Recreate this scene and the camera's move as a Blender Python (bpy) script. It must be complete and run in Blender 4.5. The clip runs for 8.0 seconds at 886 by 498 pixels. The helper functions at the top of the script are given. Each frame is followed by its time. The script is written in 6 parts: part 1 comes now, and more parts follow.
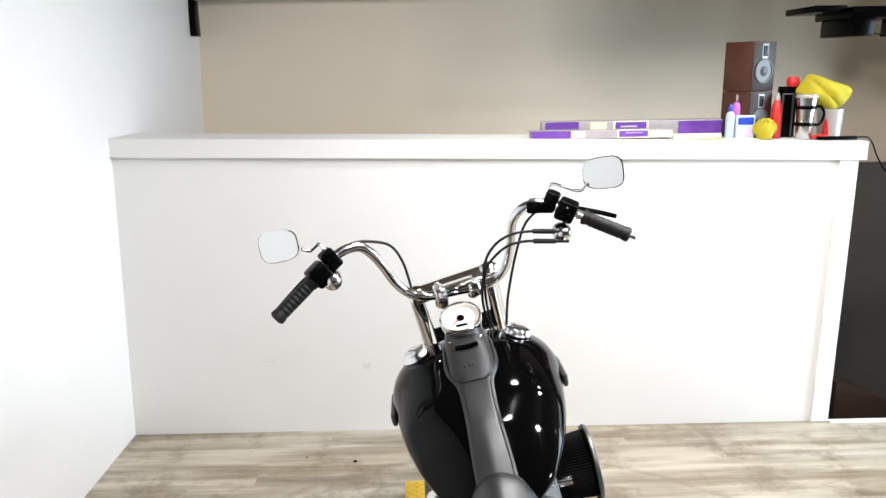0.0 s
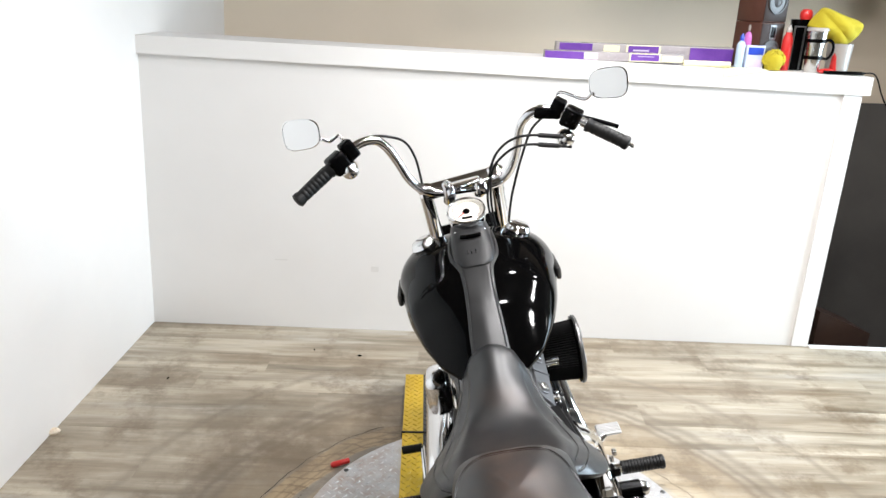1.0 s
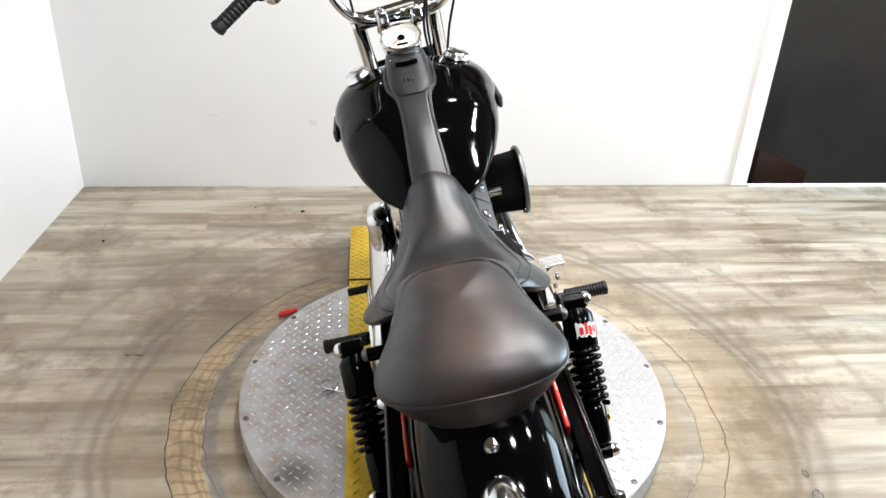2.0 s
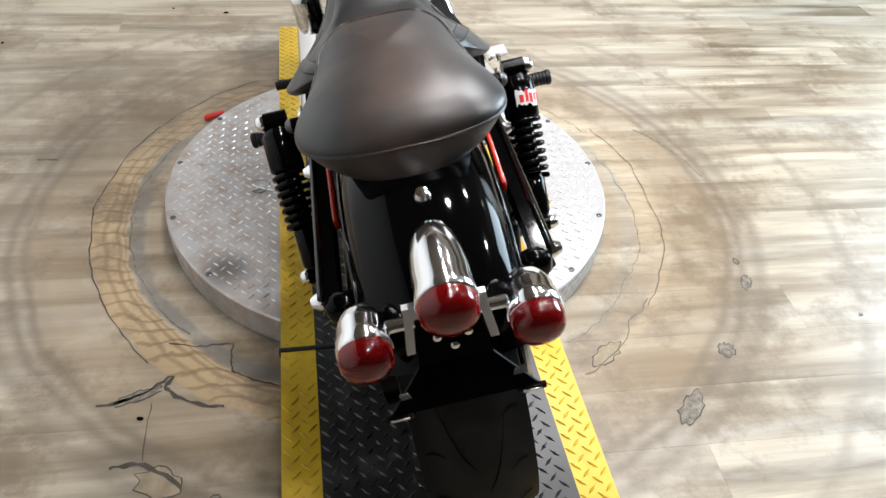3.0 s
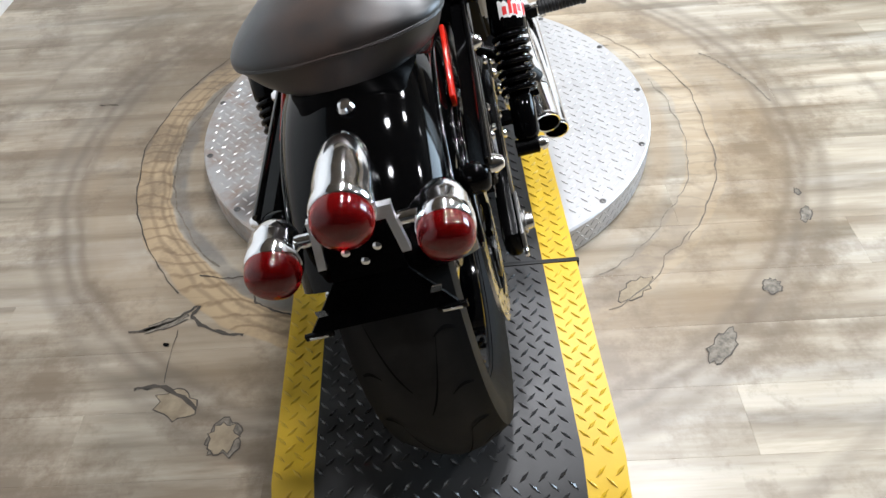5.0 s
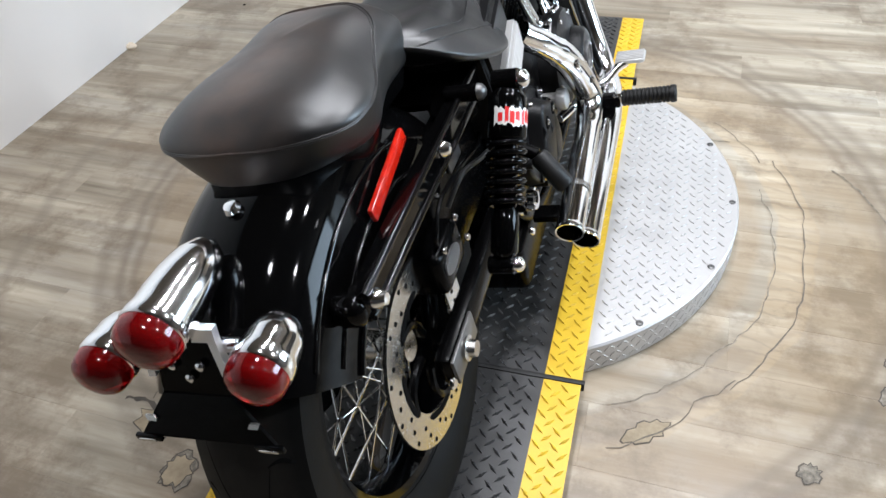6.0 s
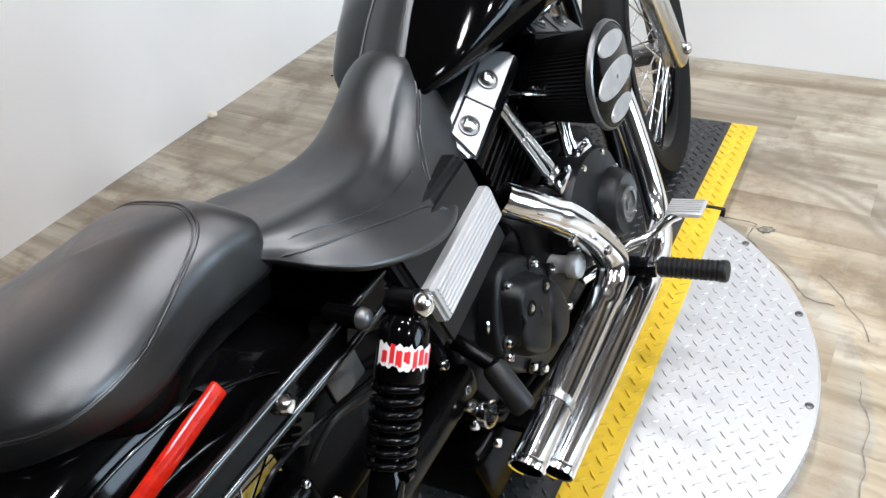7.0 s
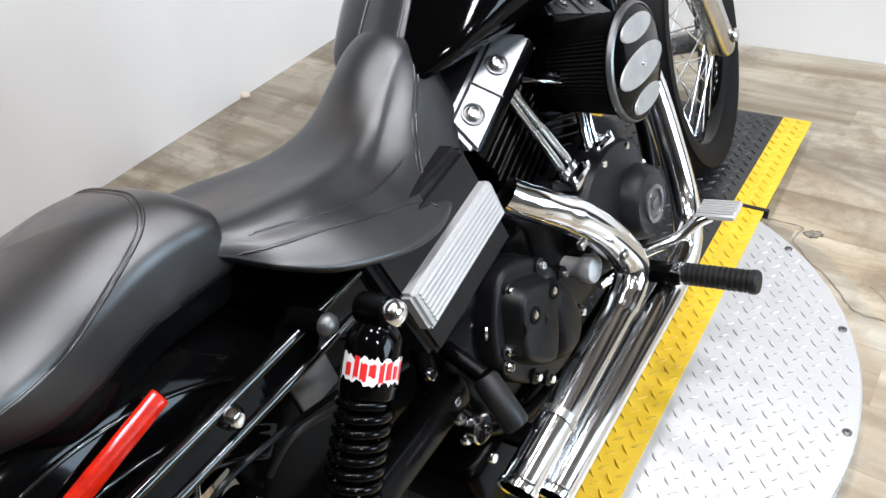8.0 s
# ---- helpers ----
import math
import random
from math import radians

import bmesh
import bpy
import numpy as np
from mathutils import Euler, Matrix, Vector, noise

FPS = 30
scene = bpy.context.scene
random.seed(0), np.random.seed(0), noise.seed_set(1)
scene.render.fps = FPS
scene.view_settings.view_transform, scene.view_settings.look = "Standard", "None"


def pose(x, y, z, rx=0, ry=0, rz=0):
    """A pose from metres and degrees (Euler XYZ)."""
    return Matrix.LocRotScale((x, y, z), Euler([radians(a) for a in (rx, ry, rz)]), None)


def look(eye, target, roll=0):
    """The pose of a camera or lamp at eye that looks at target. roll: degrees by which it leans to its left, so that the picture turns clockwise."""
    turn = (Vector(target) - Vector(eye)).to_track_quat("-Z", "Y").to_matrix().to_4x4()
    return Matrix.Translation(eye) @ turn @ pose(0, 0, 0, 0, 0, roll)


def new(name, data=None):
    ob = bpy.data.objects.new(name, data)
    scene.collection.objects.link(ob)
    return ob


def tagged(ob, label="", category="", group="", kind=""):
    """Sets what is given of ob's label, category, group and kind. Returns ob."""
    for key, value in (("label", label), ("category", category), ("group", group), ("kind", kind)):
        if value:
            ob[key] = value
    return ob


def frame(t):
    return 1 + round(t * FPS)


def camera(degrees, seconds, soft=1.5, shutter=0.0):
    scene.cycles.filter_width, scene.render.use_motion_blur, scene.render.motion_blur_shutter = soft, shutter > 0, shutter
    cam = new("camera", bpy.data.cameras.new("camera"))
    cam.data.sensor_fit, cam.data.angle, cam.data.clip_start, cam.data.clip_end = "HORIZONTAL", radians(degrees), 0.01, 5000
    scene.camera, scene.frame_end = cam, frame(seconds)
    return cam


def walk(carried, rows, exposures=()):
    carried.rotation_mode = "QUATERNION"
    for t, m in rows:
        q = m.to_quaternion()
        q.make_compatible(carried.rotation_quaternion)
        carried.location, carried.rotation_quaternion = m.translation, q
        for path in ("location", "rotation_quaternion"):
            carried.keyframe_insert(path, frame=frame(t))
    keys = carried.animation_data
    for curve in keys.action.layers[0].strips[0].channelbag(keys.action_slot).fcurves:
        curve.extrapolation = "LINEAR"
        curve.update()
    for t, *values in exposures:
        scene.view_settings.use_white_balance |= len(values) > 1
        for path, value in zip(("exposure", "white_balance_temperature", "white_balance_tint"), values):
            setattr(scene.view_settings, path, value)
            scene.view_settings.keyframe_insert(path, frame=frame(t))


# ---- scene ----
from mathutils.bvhtree import BVHTree

cam = camera(62.7, 8.0)
PATH = [
    (0, (-0.248, -1.5, 1.609), (-0.167, 0.439, 1.125), -1.1),
    (0.3, (-0.248, -1.602, 1.602), (-0.135, 0.328, 1.092), 1.4),
    (0.5, (-0.254, -1.635, 1.595), (-0.14, 0.29, 1.062), 2.5),
    (1, (-0.257, -1.666, 1.556), (-0.195, 0.22, 0.894), 2.0),
    (1.2, (-0.251, -1.669, 1.539), (-0.156, 0.198, 0.83), 2.0),
    (2.3, (-0.226, -1.65, 1.4), (0.003, 0.031, 0.34), 2.4),
    (2.5, (-0.221, -1.661, 1.373), (0.033, -0.016, 0.263), 3.2),
    (2.7, (-0.210, -1.659, 1.339), (0.072, -0.081, 0.144), 3.4),
    (3, (-0.204, -1.658, 1.294), (0.124, -0.197, -0.032), 4.5),
    (3.5, (-0.198, -1.668, 1.238), (0.138, -0.361, -0.238), 5.5),
    (4, (-0.193, -1.685, 1.204), (0.167, -0.475, -0.347), 6.1),
    (4.2, (-0.191, -1.698, 1.203), (0.189, -0.508, -0.359), 6.7),
    (5.3, (0.161, -1.674, 1.269), (-0.07, -0.218, -0.082), -7.0),
    (5.5, (0.246, -1.663, 1.287), (-0.125, -0.21, -0.036), -7.4),
    (5.7, (0.302, -1.622, 1.282), (-0.190, -0.184, -0.017), -9.2),
    (6, (0.35, -1.489, 1.257), (-0.13, -0.105, -0.104), -5.2),
    (6.2, (0.383, -1.379, 1.262), (-0.095, 0.021, -0.085), -5.6),
    (6.3, (0.401, -1.329, 1.268), (-0.098, 0.047, -0.095), -8.0),
    (6.5, (0.42, -1.242, 1.257), (-0.131, 0.093, -0.127), -9.4),
    (6.7, (0.461, -1.136, 1.253), (-0.243, 0.183, -0.076), -10.7),
    (7, (0.531, -1.007, 1.253), (-0.356, 0.264, -0.01), -9.4),
    (7.2, (0.562, -0.941, 1.240), (-0.381, 0.270, -0.042), -11.4),
    (7.5, (0.584, -0.885, 1.237), (-0.348, 0.329, -0.051), -11.6),
    (7.8, (0.582, -0.885, 1.225), (-0.392, 0.310, -0.049), -11.4),
    (8, (0.554, -0.905, 1.205), (-0.442, 0.27, -0.07), -10.7),
]
walk(cam, [(t, look(eye, target, roll)) for t, eye, target, roll in PATH],
     [(0, 0.05, 6500, 10), (4.2, 0.1, 6450, 10), (5.3, -0.01, 6150, 10), (6.5, -0.10, 6150, 10), (8, -0.02, 6200, 10)])
LAMPS = [(0.15, y, p, 0.16) for y, p in ((0.9, 10), (0.15, 16), (-0.55, 16))]
LAMPS += [(0.95, y, p, 0.16) for y, p in ((0.8, 11), (0.35, 20), (-0.2, 22))]
LAMPS += [(1.7, -0.95, 30, 0.16), (0.1, -1.35, 12, 0.16), (2.4, 0.3, 2, 0.16)]

# ---- light ----
ROOM = pose(0, 0, 0, 0, 0, -2.2)          # the room stands 2.2 degrees off the bike's line
world = bpy.data.worlds.new("world")
scene.world = world
world.use_nodes = True
world.node_tree.nodes["Background"].inputs[0].default_value = (0.75, 0.72, 0.68, 1)
world.node_tree.nodes["Background"].inputs[1].default_value = 0.0
CEILING = 2.55


def lamp(x, y, power, size=0.2, colour=(0.965, 0.95, 0.955)):
    data = bpy.data.lights.new("ceiling_lamp", "AREA")
    data.shape, data.size, data.energy, data.color = "DISK", size, power, colour
    ob = new("ceiling_lamp", data)
    ob.matrix_world = pose(x, y, CEILING - 0.03)
    return ob


for lx, ly, power, wide in LAMPS:
    lamp(lx, ly, power, wide)
# added cool fill lamp in an invented, unseen opening in the right wall
FILL_GAP = (-0.2, 1.48, 0.8, 2.4)          # y and z range
fill_data = bpy.data.lights.new("window_daylight", "AREA")
fill_data.shape, fill_data.size, fill_data.size_y, fill_data.energy, fill_data.color = "RECTANGLE", FILL_GAP[1] - FILL_GAP[0] - 0.1, FILL_GAP[3] - FILL_GAP[2] - 0.1, 135, (0.70, 0.87, 1.0)
fill_lamp = new("window_daylight", fill_data)
fill_lamp.matrix_world = ROOM @ Matrix.Translation((3.64, (FILL_GAP[0] + FILL_GAP[1]) / 2, (FILL_GAP[2] + FILL_GAP[3]) / 2)) @ pose(0, 0, 0, 90, 0, 90)


# ---- materials ----
class Nodes:
    """A short way to write a node material."""

    def __init__(self, name):
        self.mat = bpy.data.materials.new(name)
        self.mat.use_nodes = True
        self.tree = self.mat.node_tree
        self.bsdf = self.tree.nodes["Principled BSDF"]

    def add(self, kind, **values):
        node = self.tree.nodes.new(kind)
        for key, value in values.items():
            node.inputs[key.replace("_", " ")].default_value = value
        return node

    def link(self, a, b):
        self.tree.links.new(a, b)

    def math(self, op, a, b=0.0, clamp=False):
        node = self.tree.nodes.new("ShaderNodeMath")
        node.operation, node.use_clamp = op, clamp
        for i, v in enumerate((a, b)):
            if isinstance(v, (int, float)):
                node.inputs[i].default_value = v
            else:
                self.link(v, node.inputs[i])
        return node.outputs[0]

    def mix(self, fac, a, b):
        node = self.tree.nodes.new("ShaderNodeMix")
        node.data_type = "RGBA"
        for i, v in ((0, fac), (6, a), (7, b)):
            if isinstance(v, (int, float)):
                node.inputs[i].default_value = v
            elif isinstance(v, tuple):
                node.inputs[i].default_value = (*v, 1)
            else:
                self.link(v, node.inputs[i])
        return node.outputs[2]

    def noise(self, vector, scale, detail=4.0, rough=0.6):
        node = self.add("ShaderNodeTexNoise", Scale=scale, Detail=detail, Roughness=rough)
        self.link(vector, node.inputs["Vector"])
        return node.outputs["Fac"]

    def ramp(self, fac, low, high):
        node = self.tree.nodes.new("ShaderNodeMapRange")
        node.inputs["From Min"].default_value, node.inputs["From Max"].default_value = low, high
        self.link(fac, node.inputs["Value"])
        return node.outputs[0]

    def coords(self, which="Object", scale=(1, 1, 1)):
        co = self.tree.nodes.new("ShaderNodeTexCoord").outputs[which]
        node = self.add("ShaderNodeMapping", Scale=scale)
        self.link(co, node.inputs["Vector"])
        return node.outputs[0]

    def bump(self, height, strength, distance=0.002):
        node = self.add("ShaderNodeBump", Strength=strength, Distance=distance)
        self.link(height, node.inputs["Height"])
        self.link(node.outputs[0], self.bsdf.inputs["Normal"])


def surface(name, a, b, rough=0.5, metal=0.0, scale=8.0, grain=120.0, bump=0.15, vary=0.12, coat=0.0, depth=0.001, spec=0.5):
    """Two tones at a broad scale, a fine grain in gloss and relief."""
    n = Nodes(name)
    co = n.coords()
    broad, fine = n.noise(co, scale), n.noise(co, grain, 3.0)
    n.link(n.mix(n.ramp(broad, 0.3, 0.7), a, b), n.bsdf.inputs["Base Color"])
    r = n.math("ADD", n.math("MULTIPLY", n.math("SUBTRACT", fine, 0.5), vary), rough)
    r = n.math("ADD", r, n.math("MULTIPLY", n.math("SUBTRACT", broad, 0.5), vary), True)
    n.link(r, n.bsdf.inputs["Roughness"])
    n.bsdf.inputs["Metallic"].default_value = metal
    n.bsdf.inputs["Coat Weight"].default_value = coat
    n.bsdf.inputs["Specular IOR Level"].default_value = spec
    n.bsdf.inputs["Coat Roughness"].default_value = 0.03
    if bump:
        n.bump(fine, bump, depth)
    return n.mat


PAINT_WHITE = surface("white_wall_paint", (0.80, 0.782, 0.758), (0.76, 0.742, 0.718), 0.55, 0, 1.5, 60, 0.1)
PAINT_TAN = surface("beige_wall_paint", (0.82, 0.71, 0.565), (0.78, 0.67, 0.53), 0.7, 0, 1.2, 60, 0.1)
# wall tones darkened to stand in for shade and for unlit, unseen sides
DIM_DARK = surface("dark_stairwell_paint", (0.04, 0.036, 0.032), (0.028, 0.025, 0.022), 0.8, 0, 2, 60, 0.1)
DIM_GREY = surface("grey_stairwell_paint", (0.13, 0.122, 0.114), (0.10, 0.094, 0.088), 0.8, 0, 2, 60, 0.1)
WOOD_DARK = surface("dark_brown_wood", (0.024, 0.010, 0.005), (0.014, 0.0055, 0.003), 0.5, 0, 6, 60, 0.2, spec=0.25)
BEAM = surface("ceiling_boards", (0.10, 0.075, 0.05), (0.06, 0.045, 0.03), 0.8, 0, 4, 60, 0.2)
GLOSS_BLACK = surface("gloss_black_paint", (0.0009, 0.0009, 0.0010), (0.0013, 0.0013, 0.0014), 0.06, 0, 3, 300, 0, 0.02, 0.0, spec=0.13)
SATIN_BLACK = surface("satin_black_metal", (0.0010, 0.0010, 0.0011), (0.0017, 0.0017, 0.0018), 0.22, 0.0, 10, 200, 0.1, spec=0.07)
EDGE_BLACK = surface("polished_black_edge", (0.0012, 0.0012, 0.0013), (0.0020, 0.0020, 0.0021), 0.12, 0, 10, 300, 0, 0.03, spec=0.45)
WRINKLE = surface("wrinkle_black_engine_paint", (0.0032, 0.0032, 0.0036), (0.0050, 0.0050, 0.0054), 0.42, 0.0, 12, 400, 0.3, spec=0.22)
RUBBER = surface("black_rubber", (0.005, 0.005, 0.005), (0.008, 0.0078, 0.0076), 0.5, 0, 20, 300, 0.2, spec=0.3)


def tyre_material():
    """Black rubber with a dusty brown running band."""
    n = Nodes("tyre_rubber")
    co = n.coords()
    sep = n.tree.nodes.new("ShaderNodeSeparateXYZ")
    n.link(co, sep.inputs[0])
    broad, fine = n.noise(co, 14.0, 5.0), n.noise(co, 300.0, 3.0)
    band = n.math("MULTIPLY", n.ramp(n.math("ABSOLUTE", sep.outputs[0]), 0.066, 0.045), n.ramp(broad, 0.2, 0.6), True)
    n.link(n.mix(band, (0.004, 0.0039, 0.0038), (0.017, 0.0155, 0.014)), n.bsdf.inputs["Base Color"])
    n.link(n.math("ADD", n.math("MULTIPLY", broad, 0.2), 0.5), n.bsdf.inputs["Roughness"])
    n.bsdf.inputs["Specular IOR Level"].default_value = 0.1
    n.bump(fine, 0.25, 0.001)
    return n.mat


TYRE = tyre_material()
CHROME = surface("chrome", (0.88, 0.88, 0.89), (0.84, 0.84, 0.85), 0.10, 1.0, 6, 200, 0, 0.05)
STEEL = surface("brushed_steel", (0.62, 0.61, 0.59), (0.52, 0.51, 0.49), 0.26, 1.0, 20, 300, 0.0, 0.06)
SILVER = surface("satin_silver_cover", (0.22, 0.22, 0.225), (0.16, 0.16, 0.165), 0.40, 0.9, 10, 200, 0.02, 0.06)
MIRROR = surface("mirror_glass", (0.9, 0.9, 0.9), (0.9, 0.9, 0.9), 0.02, 1.0, 5, 100, 0, 0.0)
PANEL = surface("satin_silver_panel", (0.50, 0.497, 0.49), (0.44, 0.437, 0.43), 0.36, 0.45, 10, 200, 0.1)
SCUFF = surface("faint_scuff", (0.67, 0.65, 0.62), (0.72, 0.70, 0.67), 0.6)
DARK_STEEL = surface("dark_steel", (0.10, 0.10, 0.10), (0.16, 0.155, 0.15), 0.4, 0.8, 20, 200, 0.1)


def part(name, bm, material, parent=None, label="", smooth=40, m=None):
    """Link a bmesh as one mesh object under a thing or a part."""
    if m is not None:
        bm.transform(m)
    while parent is not None and parent.parent is not None and parent.parent.parent is not None:
        parent = parent.parent
    bmesh.ops.recalc_face_normals(bm, faces=bm.faces)
    me = bpy.data.meshes.new(name)
    bm.to_mesh(me)
    bm.free()
    if smooth:
        me.shade_smooth()
        me.set_sharp_from_angle(angle=radians(smooth))
    me.materials.append(material)
    ob = new(name, me)
    ob.parent = parent
    if label:
        ob["label"] = label
    return ob


def box(x0, x1, y0, y1, z0, z1, bevel=0.0, segments=2, bm=None):
    bm2 = bmesh.new()
    bmesh.ops.create_cube(bm2, size=1)
    bm2.transform(Matrix.Translation(((x0 + x1) / 2, (y0 + y1) / 2, (z0 + z1) / 2)) @ Matrix.Diagonal((x1 - x0, y1 - y0, z1 - z0, 1)))
    if bevel:
        bmesh.ops.bevel(bm2, geom=bm2.edges[:], offset=bevel, segments=segments, affect="EDGES", profile=0.5)
    return joined(bm, bm2)


def joined(bm, extra):
    """Add one bmesh to another."""
    if bm is None:
        return extra
    me = bpy.data.meshes.new("tmp")
    extra.to_mesh(me)
    extra.free()
    bm.from_mesh(me)
    bpy.data.meshes.remove(me)
    return bm


def hexa(low, high, bm=None):
    """A solid from four low corners and the four high ones over them."""
    bm = bm or bmesh.new()
    a = [bm.verts.new(p) for p in low]
    b = [bm.verts.new(p) for p in high]
    bm.faces.new(a[::-1]), bm.faces.new(b)
    for i in range(4):
        j = (i + 1) % 4
        bm.faces.new((a[i], a[j], b[j], b[i]))
    return bm


def spline(points, steps=8, closed=False):
    """Catmull-Rom through the points."""
    p = [Vector(q) for q in points]
    n, out = len(p), []
    for i in range(n if closed else n - 1):
        if closed:
            a, b, c, d = p[i - 1], p[i], p[(i + 1) % n], p[(i + 2) % n]
        else:
            a, b, c, d = p[max(i - 1, 0)], p[i], p[i + 1], p[min(i + 2, n - 1)]
        for k in range(steps):
            t = k / steps
            out.append(0.5 * ((2 * b) + (c - a) * t + (2 * a - 5 * b + 4 * c - d) * t * t + (3 * b - a - 3 * c + d) * t ** 3))
    if not closed:
        out.append(p[-1])
    return out


def tube(points, radius, sides=12, bm=None, caps=True, closed=False):
    """A round bar along points; radius may be a list."""
    bm = bm or bmesh.new()
    pts = [Vector(p) for p in points]
    n = len(pts)
    rad = radius if isinstance(radius, (list, tuple)) else [radius] * n
    rings, up = [], None
    for i, p in enumerate(pts):
        if closed:
            d = pts[(i + 1) % n] - pts[i - 1]
        else:
            d = pts[min(i + 1, n - 1)] - pts[max(i - 1, 0)]
        d.normalize()
        if up is None:
            up = d.orthogonal().normalized()
        up = (up - d * up.dot(d)).normalized()
        side = d.cross(up)
        rings.append([bm.verts.new(p + rad[i] * (math.cos(a) * up + math.sin(a) * side)) for a in (2 * math.pi * k / sides for k in range(sides))])
    for i in range(n if closed else n - 1):
        a, b = rings[i], rings[(i + 1) % n]
        for k in range(sides):
            j = (k + 1) % sides
            bm.faces.new((a[k], a[j], b[j], b[k]))
    if caps and not closed:
        bm.faces.new(rings[0][::-1]), bm.faces.new(rings[-1])
    return bm


def lathe(profile, m=Matrix(), sides=32, bm=None, cap=True):
    """Turn (radius, height) round the local z, then place it by m."""
    out = bmesh.new()
    rings = []
    for r, z in profile:
        if r < 1e-6:
            rings.append([out.verts.new((0, 0, z))])
        else:
            rings.append([out.verts.new((r * math.cos(2 * math.pi * k / sides), r * math.sin(2 * math.pi * k / sides), z)) for k in range(sides)])
    for a, b in zip(rings, rings[1:]):
        for k in range(sides):
            j = (k + 1) % sides
            if len(a) == 1 and len(b) == 1:
                continue
            if len(a) == 1:
                out.faces.new((a[0], b[j], b[k]))
            elif len(b) == 1:
                out.faces.new((a[k], a[j], b[0]))
            else:
                out.faces.new((a[k], a[j], b[j], b[k]))
    if cap:
        for r in (rings[0], rings[-1]):
            if len(r) > 2:
                out.faces.new(r)
    out.transform(m)
    return joined(bm, out)


def loft(rings, bm=None, closed=True, caps=True):
    """Skin over rings of equally many points."""
    bm = bm or bmesh.new()
    vs = [[bm.verts.new(p) for p in r] for r in rings]
    n = len(vs[0])
    for a, b in zip(vs, vs[1:]):
        for k in range(n if closed else n - 1):
            j = (k + 1) % n
            bm.faces.new((a[k], a[j], b[j], b[k]))
    if caps and closed:
        bm.faces.new(vs[0][::-1]), bm.faces.new(vs[-1])
    return bm


def curve_value(table, x):
    """Smooth value from a table of (x, value)."""
    xs = [t[0] for t in table]
    if x <= xs[0]:
        return table[0][1]
    if x >= xs[-1]:
        return table[-1][1]
    i = max(k for k in range(len(xs) - 1) if xs[k] <= x)
    t = (x - xs[i]) / (xs[i + 1] - xs[i])
    v = [table[max(i - 1, 0)][1], table[i][1], table[i + 1][1], table[min(i + 2, len(xs) - 1)][1]]
    return 0.5 * (2 * v[1] + (v[2] - v[0]) * t + (2 * v[0] - 5 * v[1] + 4 * v[2] - v[3]) * t * t + (3 * v[1] - v[0] - 3 * v[2] + v[3]) * t ** 3)


X_AXIS = pose(0, 0, 0, 0, 90, 0)      # turns a lathe's z to the right


def at(x, y, z, m=Matrix()):
    return Matrix.Translation((x, y, z)) @ m


# ---- the room ----
def setting(name, bm, material, label, category, smooth=0):
    ob = part(name, bm, material, None, label, smooth)
    ob.matrix_world = ROOM
    return tagged(ob, label, category, kind="structure")


LW, FW, BW, RW, SW = -1.607, 1.537, 2.78, 3.6, -4.2     # left, front, back, right and rear wall
lean = 0.042                          # the left wall leans in by this much a metre, to fit the camera's view
setting("wall_left", hexa([(LW - 0.12, SW, -1.2), (LW - lean * 1.2, SW, -1.2), (LW - lean * 1.2, BW, -1.2), (LW - 0.12, BW, -1.2)],
                          [(LW - 0.02, SW, CEILING), (LW + lean * CEILING, SW, CEILING), (LW + lean * CEILING, BW, CEILING), (LW - 0.02, BW, CEILING)]),
        PAINT_WHITE, "plain white painted wall beside the turntable", "wall")
setting("wall_half", hexa([(-1.66, FW, -0.01), (1.567, FW, -0.01), (1.567, FW + 0.1, -0.01), (-1.66, FW + 0.1, -0.01)],
                          [(-1.66, FW, 1.285), (1.562, FW, 1.212), (1.562, FW + 0.1, 1.212), (-1.66, FW + 0.1, 1.285)]),
        PAINT_WHITE, "white painted half-height wall with faint scuffs", "half wall")
setting("wall_back", box(LW - 0.2, RW, BW, BW + 0.12, -1.2, CEILING), PAINT_TAN, "beige painted wall behind the half wall", "wall")
# the right wall leaves the invented opening for the fill lamp
right = box(RW, RW + 0.12, SW, FILL_GAP[0], -1.2, CEILING)
box(RW, RW + 0.12, FILL_GAP[1], BW, -1.2, CEILING, bm=right)
box(RW, RW + 0.12, FILL_GAP[0], FILL_GAP[1], -1.2, FILL_GAP[2], bm=right)
box(RW, RW + 0.12, FILL_GAP[0], FILL_GAP[1], FILL_GAP[3], CEILING, bm=right)
# grey tone cuts the bounce from this unseen wall
setting("wall_right", right, DIM_GREY, "plain unseen wall closing the room, greyed to cut bounce", "wall")
# dark tone keeps reflections of the unseen rear dim
setting("wall_rear", box(LW - 0.2, RW, SW - 0.12, SW, 0, CEILING), DIM_DARK, "plain unseen wall behind the walk, darkened to dim reflections", "wall")
setting("ceiling", box(LW - 0.3, RW + 0.1, SW - 0.1, BW + 0.1, CEILING, CEILING + 0.1), BEAM, "dark unfinished wooden ceiling", "ceiling")
# unseen board and side wall, added to keep light off the back wall
setting("header", box(0.35, RW, FW + 0.002, FW + 0.10, 1.96, CEILING - 0.002), BEAM, "unseen dark board added to shade the wall behind the ledge", "header")
setting("wall_jamb", box(2.78, RW - 0.001, FW + 0.002, FW + 0.10, -1.0, 1.958), PAINT_WHITE, "unseen white wall added to shade the back wall from the right", "wall")
